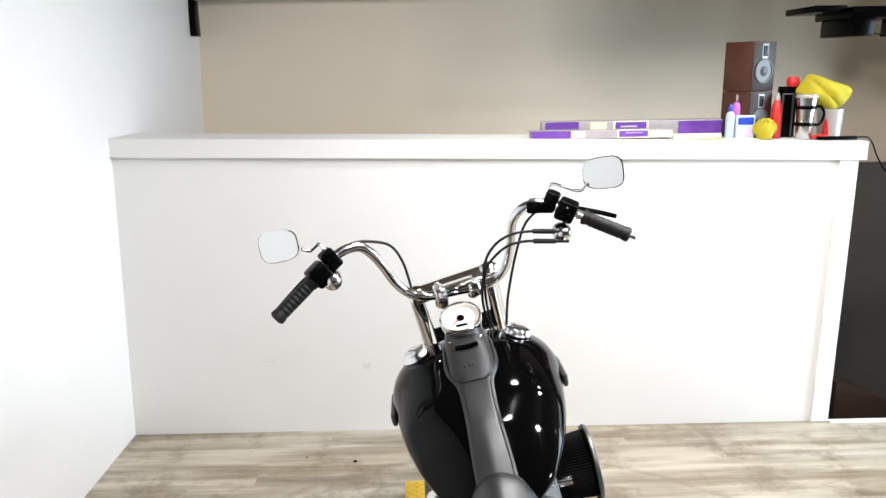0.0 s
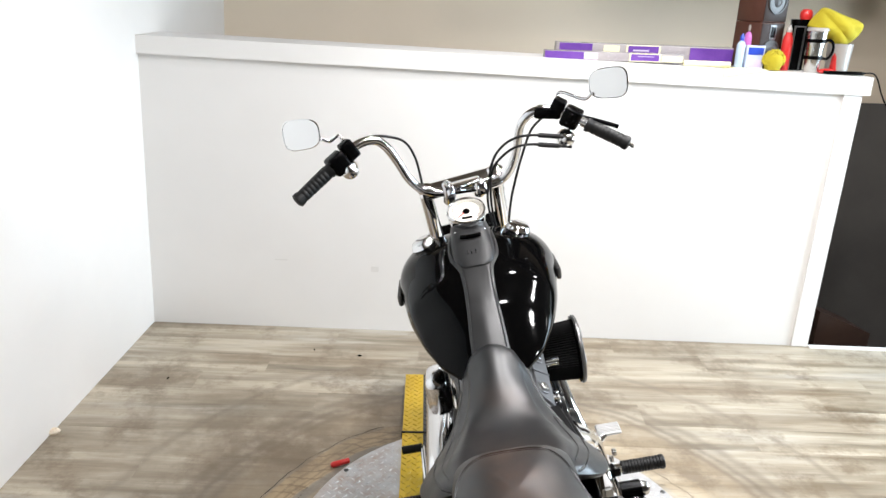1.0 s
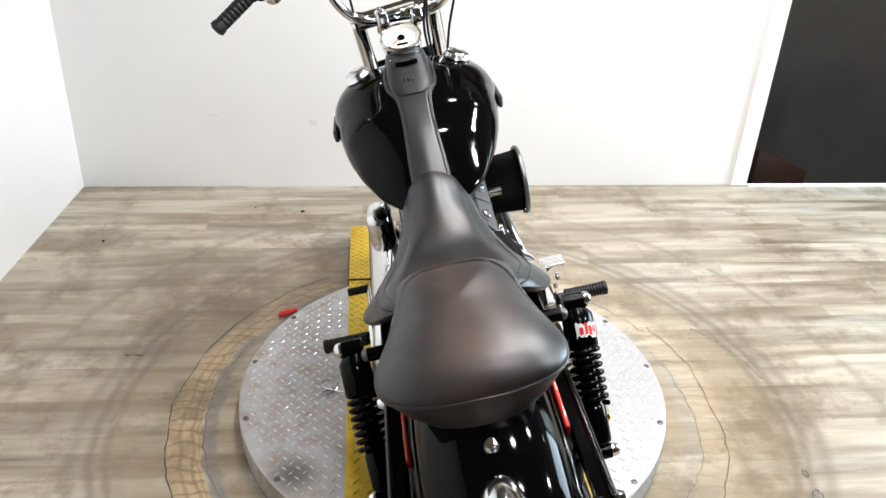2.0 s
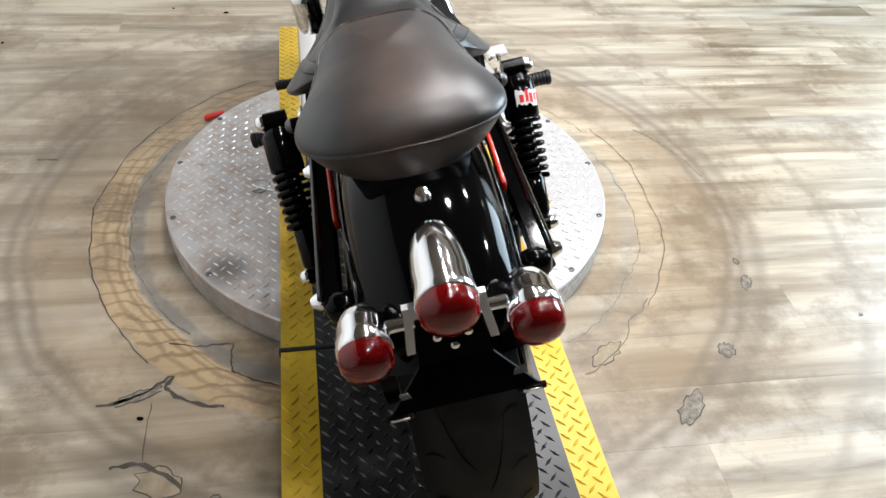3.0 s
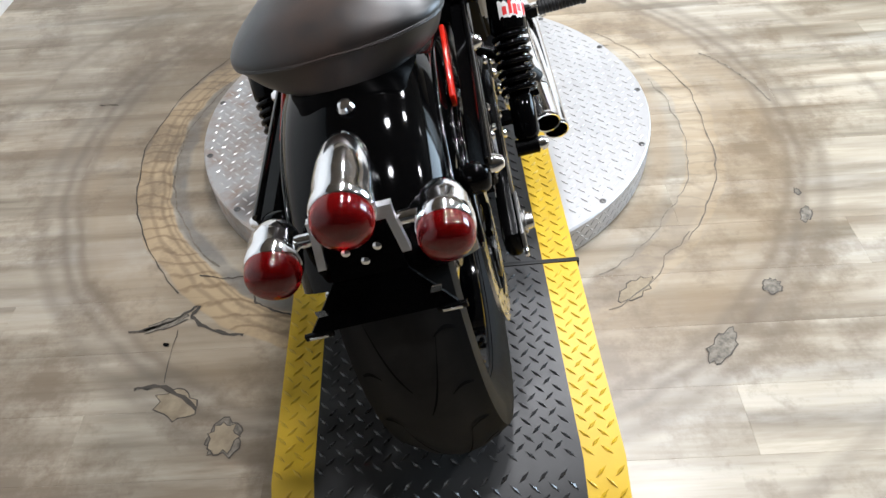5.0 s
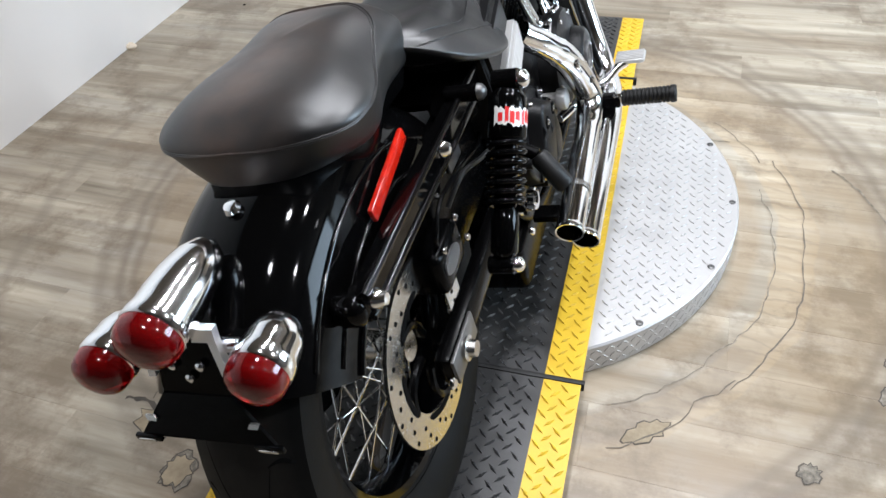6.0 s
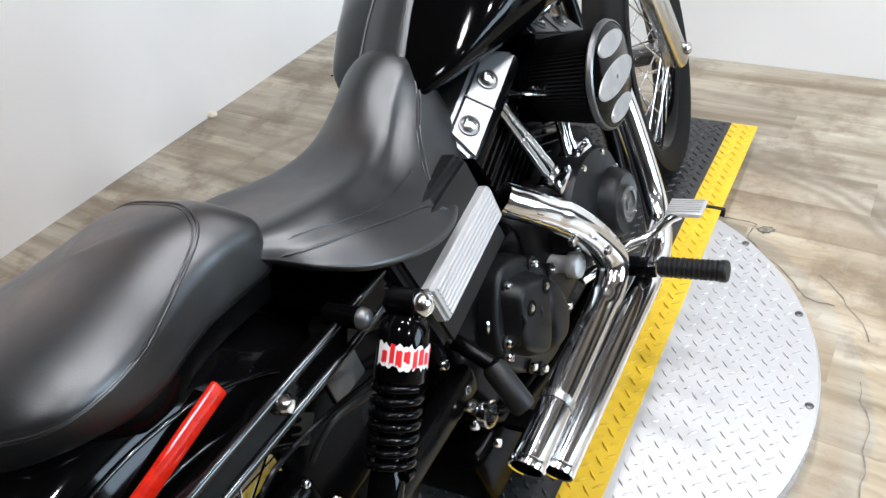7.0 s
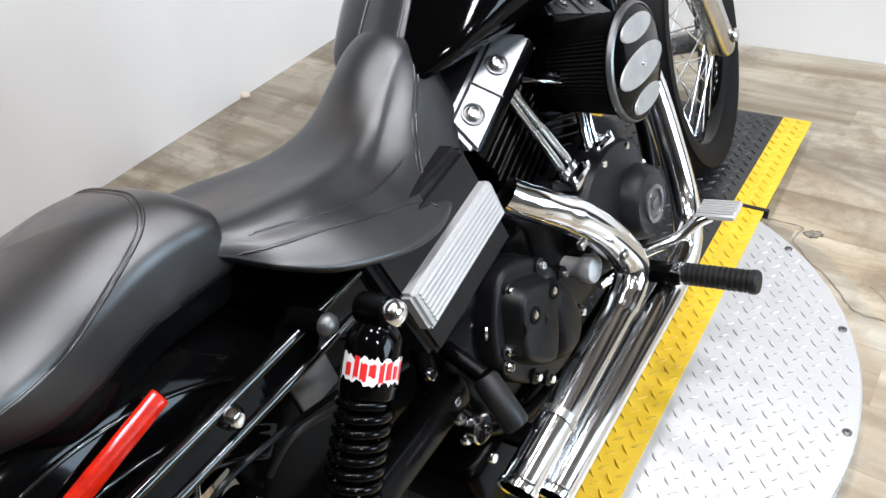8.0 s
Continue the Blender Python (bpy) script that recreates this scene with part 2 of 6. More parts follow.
setting("ledge_cap", hexa([(-1.56, FW - 0.022, 1.273), (1.597, FW - 0.022, 1.203), (1.597, FW + 0.26, 1.203), (-1.56, FW + 0.26, 1.273)],
                          [(-1.56, FW - 0.022, 1.350), (1.597, FW - 0.022, 1.279), (1.597, FW + 0.26, 1.279), (-1.56, FW + 0.26, 1.350)]),
        PAINT_WHITE, "white wooden cap along the top of the half wall", "ledge")
# frame of the invented opening that holds the fill lamp
frame_bm = box(RW - 0.012, RW + 0.03, FILL_GAP[0] - 0.05, FILL_GAP[0] + 0.03, FILL_GAP[2] - 0.05, FILL_GAP[3] + 0.05)
box(RW - 0.012, RW + 0.03, FILL_GAP[1] - 0.03, FILL_GAP[1] + 0.05, FILL_GAP[2] - 0.05, FILL_GAP[3] + 0.05, bm=frame_bm)
box(RW - 0.014, RW + 0.03, FILL_GAP[0] + 0.03, FILL_GAP[1] - 0.03, FILL_GAP[2] - 0.05, FILL_GAP[2] + 0.03, bm=frame_bm)
box(RW - 0.014, RW + 0.03, FILL_GAP[0] + 0.03, FILL_GAP[1] - 0.03, FILL_GAP[3] - 0.03, FILL_GAP[3] + 0.05, bm=frame_bm)
setting("window_1", frame_bm, PAINT_WHITE, "white frame round an added opening for the side fill lamp", "window")
setting("trim_post", box(1.492, 1.57, FW - 0.012, FW - 0.001, 0.001, 1.205), PAINT_WHITE, "white corner board at the half wall's end", "trim")
# grey sheet over the beige wall stands in for the stairwell's shade
setting("wall_stairwell", box(1.2, RW, BW - 0.03, BW - 0.001, -1.2, 1.02), DIM_GREY, "lower stairwell wall, its shade put into a grey tone", "wall")
# unseen glowing sheet added outside that opening
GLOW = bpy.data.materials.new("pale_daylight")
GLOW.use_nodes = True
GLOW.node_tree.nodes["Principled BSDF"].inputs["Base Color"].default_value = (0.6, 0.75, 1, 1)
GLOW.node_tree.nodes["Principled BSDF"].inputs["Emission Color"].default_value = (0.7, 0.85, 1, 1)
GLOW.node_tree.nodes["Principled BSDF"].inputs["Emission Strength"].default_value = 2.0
setting("backdrop", box(RW + 0.5, RW + 0.52, FILL_GAP[0] - 1, FILL_GAP[1] + 1, FILL_GAP[2] - 1, FILL_GAP[3] + 1), GLOW, "unseen pale glowing sheet behind the added opening", "sky")
# stairwell floor carries the same darkened tone in place of shade
setting("stair_floor", box(LW, RW, FW + 0.1, BW, -1.1, -1.0), DIM_DARK, "lower stairwell floor in a tone darkened for shade", "floor")
setting("threshold", box(1.575, RW, FW - 0.03, FW + 0.0, -0.2, 0.006), PAINT_WHITE, "white threshold strip at the stair opening", "threshold")

# reach of these boards is set to shade the right of the back wall
setting("soffit_boards", box(1.25, RW, FW + 0.12, BW - 0.122, 2.03, 2.10), BEAM, "low wooden boards over the stairs that shade the back wall", "ceiling")
setting("soffit", box(LW, RW, BW - 0.12, BW, 2.0, 2.20), BEAM, "low boarded ceiling over the stairwell", "ceiling")
setting("stair_step", box(1.60, RW, FW + 0.02, FW + 0.30, -0.25, -0.17), WOOD_DARK, "dark wooden stair tread below the threshold", "stair")


def floor_material():
    """Light oak vinyl with grain along each plank, and round scuff tracks about the turntable."""
    n = Nodes("oak_plank")
    info = n.tree.nodes.new("ShaderNodeObjectInfo").outputs["Random"]
    base = n.coords("Object")

    def grain(scale, k, detail=4.0):
        node = n.tree.nodes.new("ShaderNodeTexNoise")
        node.noise_dimensions = "4D"
        node.inputs["Scale"].default_value, node.inputs["Detail"].default_value = 1.0, detail
        mp = n.add("ShaderNodeMapping", Scale=scale)
        n.link(base, mp.inputs["Vector"])
        n.link(mp.outputs[0], node.inputs["Vector"])
        n.link(n.math("MULTIPLY", info, k), node.inputs["W"])
        return node.outputs["Fac"]

    streak, fine, blot = grain((1.3, 17, 1), 37.0, 7.0), grain((6, 120, 1), 91.0, 3.0), grain((1.6, 5.0, 1), 13.0, 4.0)
    col = n.mix(n.ramp(streak, 0.33, 0.60), (0.150, 0.122, 0.082), (0.530, 0.468, 0.365))
    wide = grain((0.9, 6.5, 1), 59.0, 6.0)
    col = n.mix(n.math("MULTIPLY", n.ramp(wide, 0.46, 0.60), 0.4), col, (0.258, 0.212, 0.155))
    col = n.mix(n.math("MULTIPLY", n.ramp(blot, 0.42, 0.66), 0.45), col, (0.267, 0.220, 0.161))
    col = n.mix(n.math("MULTIPLY", n.ramp(fine, 0.45, 0.75), 0.22), col, (0.158, 0.107, 0.062))
    col = n.mix(n.math("MULTIPLY", n.math("SUBTRACT", info, 0.35), 0.14, True), col, (0.387, 0.335, 0.257))
    pos = n.tree.nodes.new("ShaderNodeNewGeometry").outputs["Position"]
    # long smears of dirt and pale wear that run over several planks
    long_map = n.add("ShaderNodeMapping", Scale=(0.75, 5.5, 1))
    n.link(pos, long_map.inputs["Vector"])
    smear = n.noise(long_map.outputs[0], 1.0, 7.0, 0.66)
    col = n.mix(n.math("MULTIPLY", n.ramp(smear, 0.50, 0.64), 0.75, True), col, (0.194, 0.142, 0.089))
    col = n.mix(n.math("MULTIPLY", n.ramp(smear, 0.46, 0.34), 0.55, True), col, (0.482, 0.447, 0.390))
    # distance from the turntable's middle
    sep = n.tree.nodes.new("ShaderNodeSeparateXYZ")
    n.link(pos, sep.inputs[0])
    x, y = sep.outputs[0], sep.outputs[1]
    r = n.math("SQRT", n.math("ADD", n.math("MULTIPLY", x, x), n.math("MULTIPLY", y, y)))
    wob = n.math("MULTIPLY", n.math("SUBTRACT", n.noise(pos, 4.0, 3.0), 0.5), 0.07)
    rw = n.math("ADD", r, wob)
    mott = n.noise(pos, 9.0, 4.0)

    def ring(mid, half, soft, rr):
        d = n.math("ABSOLUTE", n.math("SUBTRACT", rr, mid))
        return n.math("SUBTRACT", 1.0, n.ramp(d, half, half + soft), True)

    left = n.ramp(x, 0.15, -0.15)
    bare = n.math("MULTIPLY", ring(0.757, 0.042, 0.006, rw), n.math("ADD", n.math("MULTIPLY", left, 0.62), 0.3))
    lines = n.add("ShaderNodeTexWave", Scale=7.0, Distortion=9.0, Detail=4.0)
    lines.bands_direction = "Y"
    n.link(pos, lines.inputs["Vector"])
    ochre = n.mix(n.ramp(lines.outputs["Fac"], 0.0, 0.22), (0.286, 0.192, 0.100), (0.482, 0.352, 0.201))
    col = n.mix(bare, col, ochre)
    for mid, half, soft, amount in ((0.735, 0.002, 0.005, 0.5), (0.765, 0.0025, 0.006, 0.45), (0.72, 0.001, 0.003, 0.4)):
        col = n.mix(n.math("MULTIPLY", n.math("MULTIPLY", ring(mid, half, soft, rw), left), amount, True), col, (0.186, 0.122, 0.066))
    for mid, half, soft, amount, tone in ((0.975, 0.03, 0.045, 0.42, (0.159, 0.122, 0.083)), (0.952, 0.003, 0.014, 0.5, (0.138, 0.107, 0.078)), (0.992, 0.003, 0.014, 0.5, (0.138, 0.107, 0.078)), (1.045, 0.006, 0.022, 0.48, (0.150, 0.120, 0.087)), (1.29, 0.006, 0.018, 0.4, (0.176, 0.145, 0.110)), (0.865, 0.05, 0.06, 0.5, (0.258, 0.182, 0.102)), (0.64, 0.015, 0.03, 0.4, (0.259, 0.178, 0.100))):
        mask = n.math("MULTIPLY", ring(mid, half, soft, rw), n.math("MULTIPLY", n.ramp(mott, 0.12, 0.5), amount), True)
        col = n.mix(mask, col, tone)
    grey = n.math("MULTIPLY", ring(0.688, 0.012, 0.012, rw), n.math("ADD", n.math("MULTIPLY", left, 0.7), 0.12))
    col = n.mix(n.math("MULTIPLY", grey, n.ramp(mott, 0.15, 0.55), True), col, (0.186, 0.174, 0.158))
    rear_right = n.math("MULTIPLY", n.ramp(x, 0.1, 0.3), n.ramp(y, -0.25, -0.5), True)
    smudge = n.math("MULTIPLY", n.math("MULTIPLY", ring(0.735, 0.028, 0.02, rw), rear_right), n.ramp(mott, 0.2, 0.6), True)
    col = n.mix(n.math("MULTIPLY", smudge, 0.75), col, (0.194, 0.155, 0.115))
    # a broad brown patch: dirt, with the motorcycle's cast shade put into it
    dx, dy = n.math("ADD", x, 0.75), n.math("SUBTRACT", y, 0.62)
    d = n.math("SQRT", n.math("ADD", n.math("MULTIPLY", n.math("MULTIPLY", dx, dx), 0.5), n.math("MULTIPLY", n.math("MULTIPLY", dy, dy), 2.2)))
    dirt_shade = n.math("MULTIPLY", n.math("SUBTRACT", 1.0, n.ramp(d, 0.05, 0.75), True), n.math("MULTIPLY", n.ramp(mott, 0.20, 0.6), 0.8), True)
    col = n.mix(dirt_shade, col, (0.139, 0.103, 0.066))
    grime = n.noise(pos, 3.2, 7.0, 0.72)
    col = n.mix(n.math("MULTIPLY", n.ramp(grime, 0.50, 0.62), n.math("ADD", n.math("MULTIPLY", left, 0.05), 0.62), True), col, (0.139, 0.098, 0.059))
    n.link(col, n.bsdf.inputs["Base Color"])
    rough = n.math("ADD", n.math("MULTIPLY", n.math("SUBTRACT", mott, 0.5), 0.25), 0.36)
    n.link(rough, n.bsdf.inputs["Roughness"])
    n.bump(n.math("ADD", fine, n.math("MULTIPLY", streak, 0.6)), 0.25, 0.0012)
    return n.mat


# ---- the floor ----
FLOOR_BASE = surface("floor_underlay", (0.26, 0.21, 0.15), (0.20, 0.16, 0.11), 0.8)
CRACK = surface("dark_crack", (0.05, 0.042, 0.034), (0.09, 0.075, 0.06), 0.85, 0, 30)
TORN = surface("torn_grey_backing", (0.27, 0.235, 0.185), (0.09, 0.077, 0.06), 0.8, 0, 70, 150, 0.4)
TAN_PATCH = surface("bare_tan_backing", (0.36, 0.29, 0.19), (0.20, 0.155, 0.10), 0.7, 0, 25, 150, 0.3)
FINE_CRACK = surface("fine_crack", (0.10, 0.085, 0.068), (0.17, 0.14, 0.11), 0.85, 0, 60)
floor = setting("floor", box(LW, RW, SW, FW - 0.002, -0.2, -0.008), FLOOR_BASE, "worn light oak plank floor with circular tracks", "floor")


def arc_ribbon(r0, a0, a1, width, seed, wobble=0.02, step=2.0, z=0.0012):
    """A ragged thin crack along an arc round the turntable."""
    rnd = random.Random(seed)
    bm, n = bmesh.new(), max(int(abs(a1 - a0) / step), 2)
    prev, off = None, 0.0
    for i in range(n + 1):
        a = radians(a0 + (a1 - a0) * i / n)
        off = off * 0.8 + rnd.uniform(-1, 1) * wobble * 0.4
        w = width * rnd.uniform(0.35, 1.0)
        p = [Vector(((r0 + off + k) * math.cos(a), (r0 + off + k) * math.sin(a), z)) for k in (-w / 2, w / 2)]
        cur = [bm.verts.new(q) for q in p]
        if prev:
            bm.faces.new((prev[0], cur[0], cur[1], prev[1]))
        prev = cur
    return bm


def line_ribbon(points, width, seed, z=0.0012):
    rnd = random.Random(seed)
    pts = spline([(p[0], p[1], z) for p in points], 6)
    bm, prev = bmesh.new(), None
    for i, p in enumerate(pts):
        d = (pts[min(i + 1, len(pts) - 1)] - pts[max(i - 1, 0)]).normalized()
        side = Vector((-d.y, d.x, 0))
        w = width * rnd.uniform(0.3, 1.0)
        j = side * rnd.uniform(-0.003, 0.003)
        cur = [bm.verts.new(p + j - side * w / 2), bm.verts.new(p + j + side * w / 2)]
        if prev:
            bm.faces.new((prev[0], cur[0], cur[1], prev[1]))
        prev = cur
    return bm


def patch(x, y, rx, ry, turn, seed, z=0.001):
    """A ragged flat flake."""
    rnd = random.Random(seed)
    bm, vs, n = bmesh.new(), [], 22
    c, s = math.cos(radians(turn)), math.sin(radians(turn))
    for k in range(n):
        a = 2 * math.pi * k / n
        f = rnd.uniform(0.72, 1.15)
        px, py = rx * f * math.cos(a), ry * f * math.sin(a)
        vs.append(bm.verts.new((x + c * px - s * py, y + s * px + c * py, z)))
    bm.faces.new(vs)
    return bm


def mark(name, bm, material):
    ob = part(name, bm, material, floor, "", 0)
    ob.matrix_parent_inverse = ROOM.inverted()
    return ob


mark("floor_crack", arc_ribbon(0.742, 41, 24, 0.003, 1, 0.02), FINE_CRACK)
mark("floor_crack", arc_ribbon(0.772, 24, -40, 0.004, 2, 0.018), FINE_CRACK)
mark("floor_crack", arc_ribbon(0.775, -38, -62, 0.004, 3, 0.03), FINE_CRACK)
mark("floor_crack", arc_ribbon(0.70, 15, -58, 0.0035, 4, 0.02), TORN)
mark("floor_crack", arc_ribbon(0.808, 118, 222, 0.004, 5, 0.010), CRACK)
mark("floor_crack", arc_ribbon(0.702, 150, 222, 0.006, 6, 0.012), TORN)
mark("floor_crack", line_ribbon([(-0.56, -0.485), (-0.49, -0.505), (-0.424, -0.503), (-0.420, -0.54), (-0.416, -0.582), (-0.37, -0.615), (-0.31, -0.642)], 0.006, 7), CRACK)
mark("floor_crack", line_ribbon([(-0.69, -0.648), (-0.61, -0.630), (-0.545, -0.585), (-0.552, -0.618), (-0.50, -0.66), (-0.43, -0.68)], 0.012, 8), CRACK)
mark("floor_crack", line_ribbon([(-0.64, -0.80), (-0.575, -0.80), (-0.50, -0.86)], 0.014, 9), CRACK)
mark("floor_crack", line_ribbon([(0.20, 0.637), (0.30, 0.635), (0.384, 0.627), (0.379, 0.568), (0.495, 0.451), (0.539, 0.396), (0.60, 0.389)], 0.004, 10), FINE_CRACK)
mark("floor_crack", line_ribbon([(0.86, 0.30), (0.90, 0.25), (0.95, 0.15), (0.98, 0.02)], 0.006, 11), TORN)
mark("floor_crack", line_ribbon([(-1.01, 0.28), (-0.95, 0.272)], 0.008, 12), CRACK)
mark("floor_crack", line_ribbon([(-0.58, -0.65), (-0.579, -0.79)], 0.003, 13), CRACK)
for i, (x, y, rx, ry, turn, mat) in enumerate(((-0.545, -0.845, 0.045, 0.032, -30, TAN_PATCH), (-0.434, -0.93, 0.036, 0.042, 0, TORN), (-0.434, -0.93, 0.028, 0.034, 0, TAN_PATCH), (0.893, -0.445, 0.012, 0.03, -25, TORN),
                                                (0.733, -0.66, 0.018, 0.022, -30, TORN), (0.575, -0.81, 0.055, 0.02, 45, TORN), (0.44, -0.635, 0.05, 0.02, 35, TAN_PATCH), (-0.61, -0.63, 0.05, 0.012, 20, TORN), (0.41, 0.615, 0.022, 0.012, 30, TORN), (0.905, -0.365, 0.006, 0.012, 0, TORN))):
    mark("torn_edge", patch(x, y, rx + 0.003, ry + 0.003, turn, 20 + i, 0.0006 + 0.0004 * (i % 3)), CRACK)
    mark("torn_patch", patch(x, y, rx, ry, turn, 20 + i, 0.0008 + 0.0004 * (i % 3)), mat)

# ---- the turntable ----
MAT_BLACK = surface("black_tread_mat", (0.016, 0.016, 0.0165), (0.032, 0.0315, 0.031), 0.38, 0, 7, 200, 0.2, spec=0.5)
MAT_TREAD = surface("shiny_black_tread", (0.018, 0.018, 0.0185), (0.032, 0.032, 0.033), 0.28, 0, 12, 200, 0.1, spec=0.8)
# tread yellow darkened for dirt and for the lozenges' edge shadows
YELLOW_WORN_SHADED = surface("worn_yellow_tread", (0.70, 0.455, 0.02), (0.46, 0.30, 0.02), 0.45, 0, 22, 200, 0.2)
MAT_YELLOW = surface("yellow_tread_mat", (0.72, 0.47, 0.02), (0.62, 0.39, 0.015), 0.45, 0, 9, 200, 0.2)


def plate_material():
    """Dull aluminium, rust-tinged by the stand side, with one oil stain."""
    n = Nodes("aluminium_tread_plate")
    co = n.coords()
    broad, fine, mid = n.noise(co, 6.0), n.noise(co, 150.0, 3.0), n.noise(co, 22.0, 5.0)
    sep = n.tree.nodes.new("ShaderNodeSeparateXYZ")
    n.link(co, sep.inputs[0])
    x, y = sep.outputs[0], sep.outputs[1]
    col = n.mix(n.ramp(broad, 0.3, 0.7), (0.58, 0.57, 0.565), (0.49, 0.48, 0.475))
    rust = n.math("MULTIPLY", n.ramp(x, 0.1, -0.45), n.ramp(mid, 0.42, 0.75), True)
    col = n.mix(n.math("MULTIPLY", rust, 0.75), col, (0.36, 0.22, 0.14))
    dx, dy = n.math("ADD", x, 0.43), n.math("ADD", y, 0.34)
    d = n.math("SQRT", n.math("ADD", n.math("MULTIPLY", dx, dx), n.math("MULTIPLY", dy, dy)))
    d = n.math("ADD", d, n.math("MULTIPLY", n.math("SUBTRACT", mid, 0.5), 0.06))
    stain = n.math("SUBTRACT", 1.0, n.ramp(d, 0.02, 0.075), True)
    col = n.mix(n.math("MULTIPLY", stain, 0.75), col, (0.10, 0.095, 0.09))
    n.link(col, n.bsdf.inputs["Base Color"])
    n.link(n.math("ADD", n.math("MULTIPLY", n.math("SUBTRACT", broad, 0.5), 0.3), 0.44), n.bsdf.inputs["Roughness"])
    n.bsdf.inputs["Metallic"].default_value = 0.6
    n.bump(fine, 0.1, 0.001)
    return n.mat


ALU = plate_material()
# paler and shinier than the plate: the treads' highlights put into the tone
ALU_TREAD = surface("rubbed_aluminium_tread", (0.74, 0.735, 0.73), (0.62, 0.61, 0.60), 0.30, 0.8, 30, 200, 0.05)
TOP = 0.081
DECK = 0.084                # upper side of the tread mat


def tread(spots, length, width, height, m=None, bm=None):
    """Raised lozenges, turned by turns to either side."""
    bm = bm or bmesh.new()
    for p, ax, ay, az in spots:
        ends = [p + ax * length / 2, p - ax * length / 2]
        sides = [p + ay * width / 2, p - ay * width / 2]
        top = [p + ax * length * 0.28 + az * height, p - ax * length * 0.28 + az * height]
        a, b, c, d = (bm.verts.new(v) for v in (ends[0], sides[0], ends[1], sides[1]))
        e, f = (bm.verts.new(v) for v in top)
        for face in ((a, b, e), (b, f, e), (b, c, f), (c, d, f), (d, e, f), (d, a, e)):
            bm.faces.new(face)
    return bm


def lozenges(x0, x1, y0, y1, z, pitch, inside=lambda x, y: True, slope=0.0):
    """Spots of a tread pattern on a plane that may slope along y."""
    out, up = [], Vector((0, -slope, 1)).normalized()
    fwd = Vector((0, 1, slope)).normalized()
    step = pitch / math.sqrt(2)
    for i in range(int((x1 - x0) / step) + 1):
        for j in range(i % 2, int((y1 - y0) / step) + 1, 2):
            x, y = x0 + (i + 0.5) * step, y0 + (j + 0.5) * step
            if x > x1 - pitch * 0.35 or y > y1 - pitch * 0.35 or not inside(x, y):
                continue
            sgn = 1 if j % 2 else -1
            ax = (Vector((sgn, 0, 0)) + fwd).normalized()
            out.append((Vector((x, y, z + slope * (y - y0))), ax, up.cross(ax), up))
    return out


turntable = tagged(new("turntable"), "round aluminium tread-plate turntable lying on the plank floor", "turntable")
part("disc", lathe([(0.0, 0.005), (0.604, 0.005), (0.604, TOP - 0.004), (0.600, TOP), (0.0, TOP)], sides=160), ALU, turntable, "round tread-plate top and rim")
tagged(part("treads", tread(lozenges(-0.6, 0.6, -0.6, 0.6, TOP, 0.0240, lambda x, y: x * x + y * y < 0.342 and abs(x) > 0.312), 0.0225, 0.0056, 0.0018), ALU_TREAD, turntable, "", 0), kind="stuff")
rim_spots = []
for k in range(240):
    a = 2 * math.pi * k / 240
    for row in range(3):
        d = Vector((math.cos(a), math.sin(a), 0))
        t = Vector((-math.sin(a), math.cos(a), 0))
        ax = (t * (1 if (k + row) % 2 else -1) + Vector((0, 0, 1))).normalized()
        rim_spots.append((d * 0.604 + Vector((0, 0, 0.018 + row * 0.022)), ax, d.cross(ax), d))
tagged(part("rim_treads", tread(rim_spots, 0.018, 0.005, 0.0014), ALU, turntable, "", 0), kind="stuff")
for k in range(15):
    a = radians(1 + 24 * k)
    if abs(0.588 * math.cos(a)) > 0.32:
        part("bolt", lathe([(0.008, 0.0), (0.008, 0.0015), (0.0055, 0.003), (0.0025, 0.003), (0.002, 0.0015), (0, 0.0015)], at(0.588 * math.cos(a), 0.588 * math.sin(a), TOP), 12), DARK_STEEL, turntable)


def deck(profile, name):
    """A plank of the ramp with a black middle and two yellow borders; profile: (y, z) along its top."""
    ob = tagged(new(name), "black tread-mat ramp plank with yellow borders on the turntable", "ramp plank", "ramp planks")
    for x0, x1, mat, nm in ((-0.305, -0.232, MAT_YELLOW, "border"), (-0.232, 0.232, MAT_BLACK, "mat"), (0.232, 0.305, MAT_YELLOW, "border")):
        low = [(y, max(z - 0.006, 0.0)) for y, z in profile]
        ring = lambda x: [Vector((x, y, z)) for y, z in profile] + [Vector((x, y, z)) for y, z in reversed(low)]
        board = part(nm, loft([ring(x0), ring(x1)]), mat, ob, "", 30)
        bm = bmesh.new()
        for (ya, za), (yb, zb) in zip(profile, profile[1:]):
            tread(lozenges(x0 + 0.002, x1, ya + 0.004, yb, za + 0.004 * (zb - za) / (yb - ya), 0.0235, slope=(zb - za) / (yb - ya)), 0.0265, 0.0070, 0.0030, bm=bm)
        tagged(part("treads", bm, YELLOW_WORN_SHADED if mat is MAT_YELLOW else MAT_TREAD, board, "", 0), kind="stuff")
    return ob


deck_mid = deck([(-0.606, DECK), (0.550, DECK)], "ramp_plank")
deck_rear = deck([(-1.226, 0.004), (-1.076, DECK), (-0.616, DECK)], "ramp_plank")
deck_front = deck([(0.560, DECK), (1.022, 0.056)], "ramp_plank")
for ob, y0, y1, top in ((deck_rear, -1.07, -0.616, DECK), (deck_front, 0.61, 1.012, 0.056)):
    part("base_board", box(-0.29, 0.29, y0, y1, 0.0, top - 0.007), SATIN_BLACK, ob, "black wooden support board")

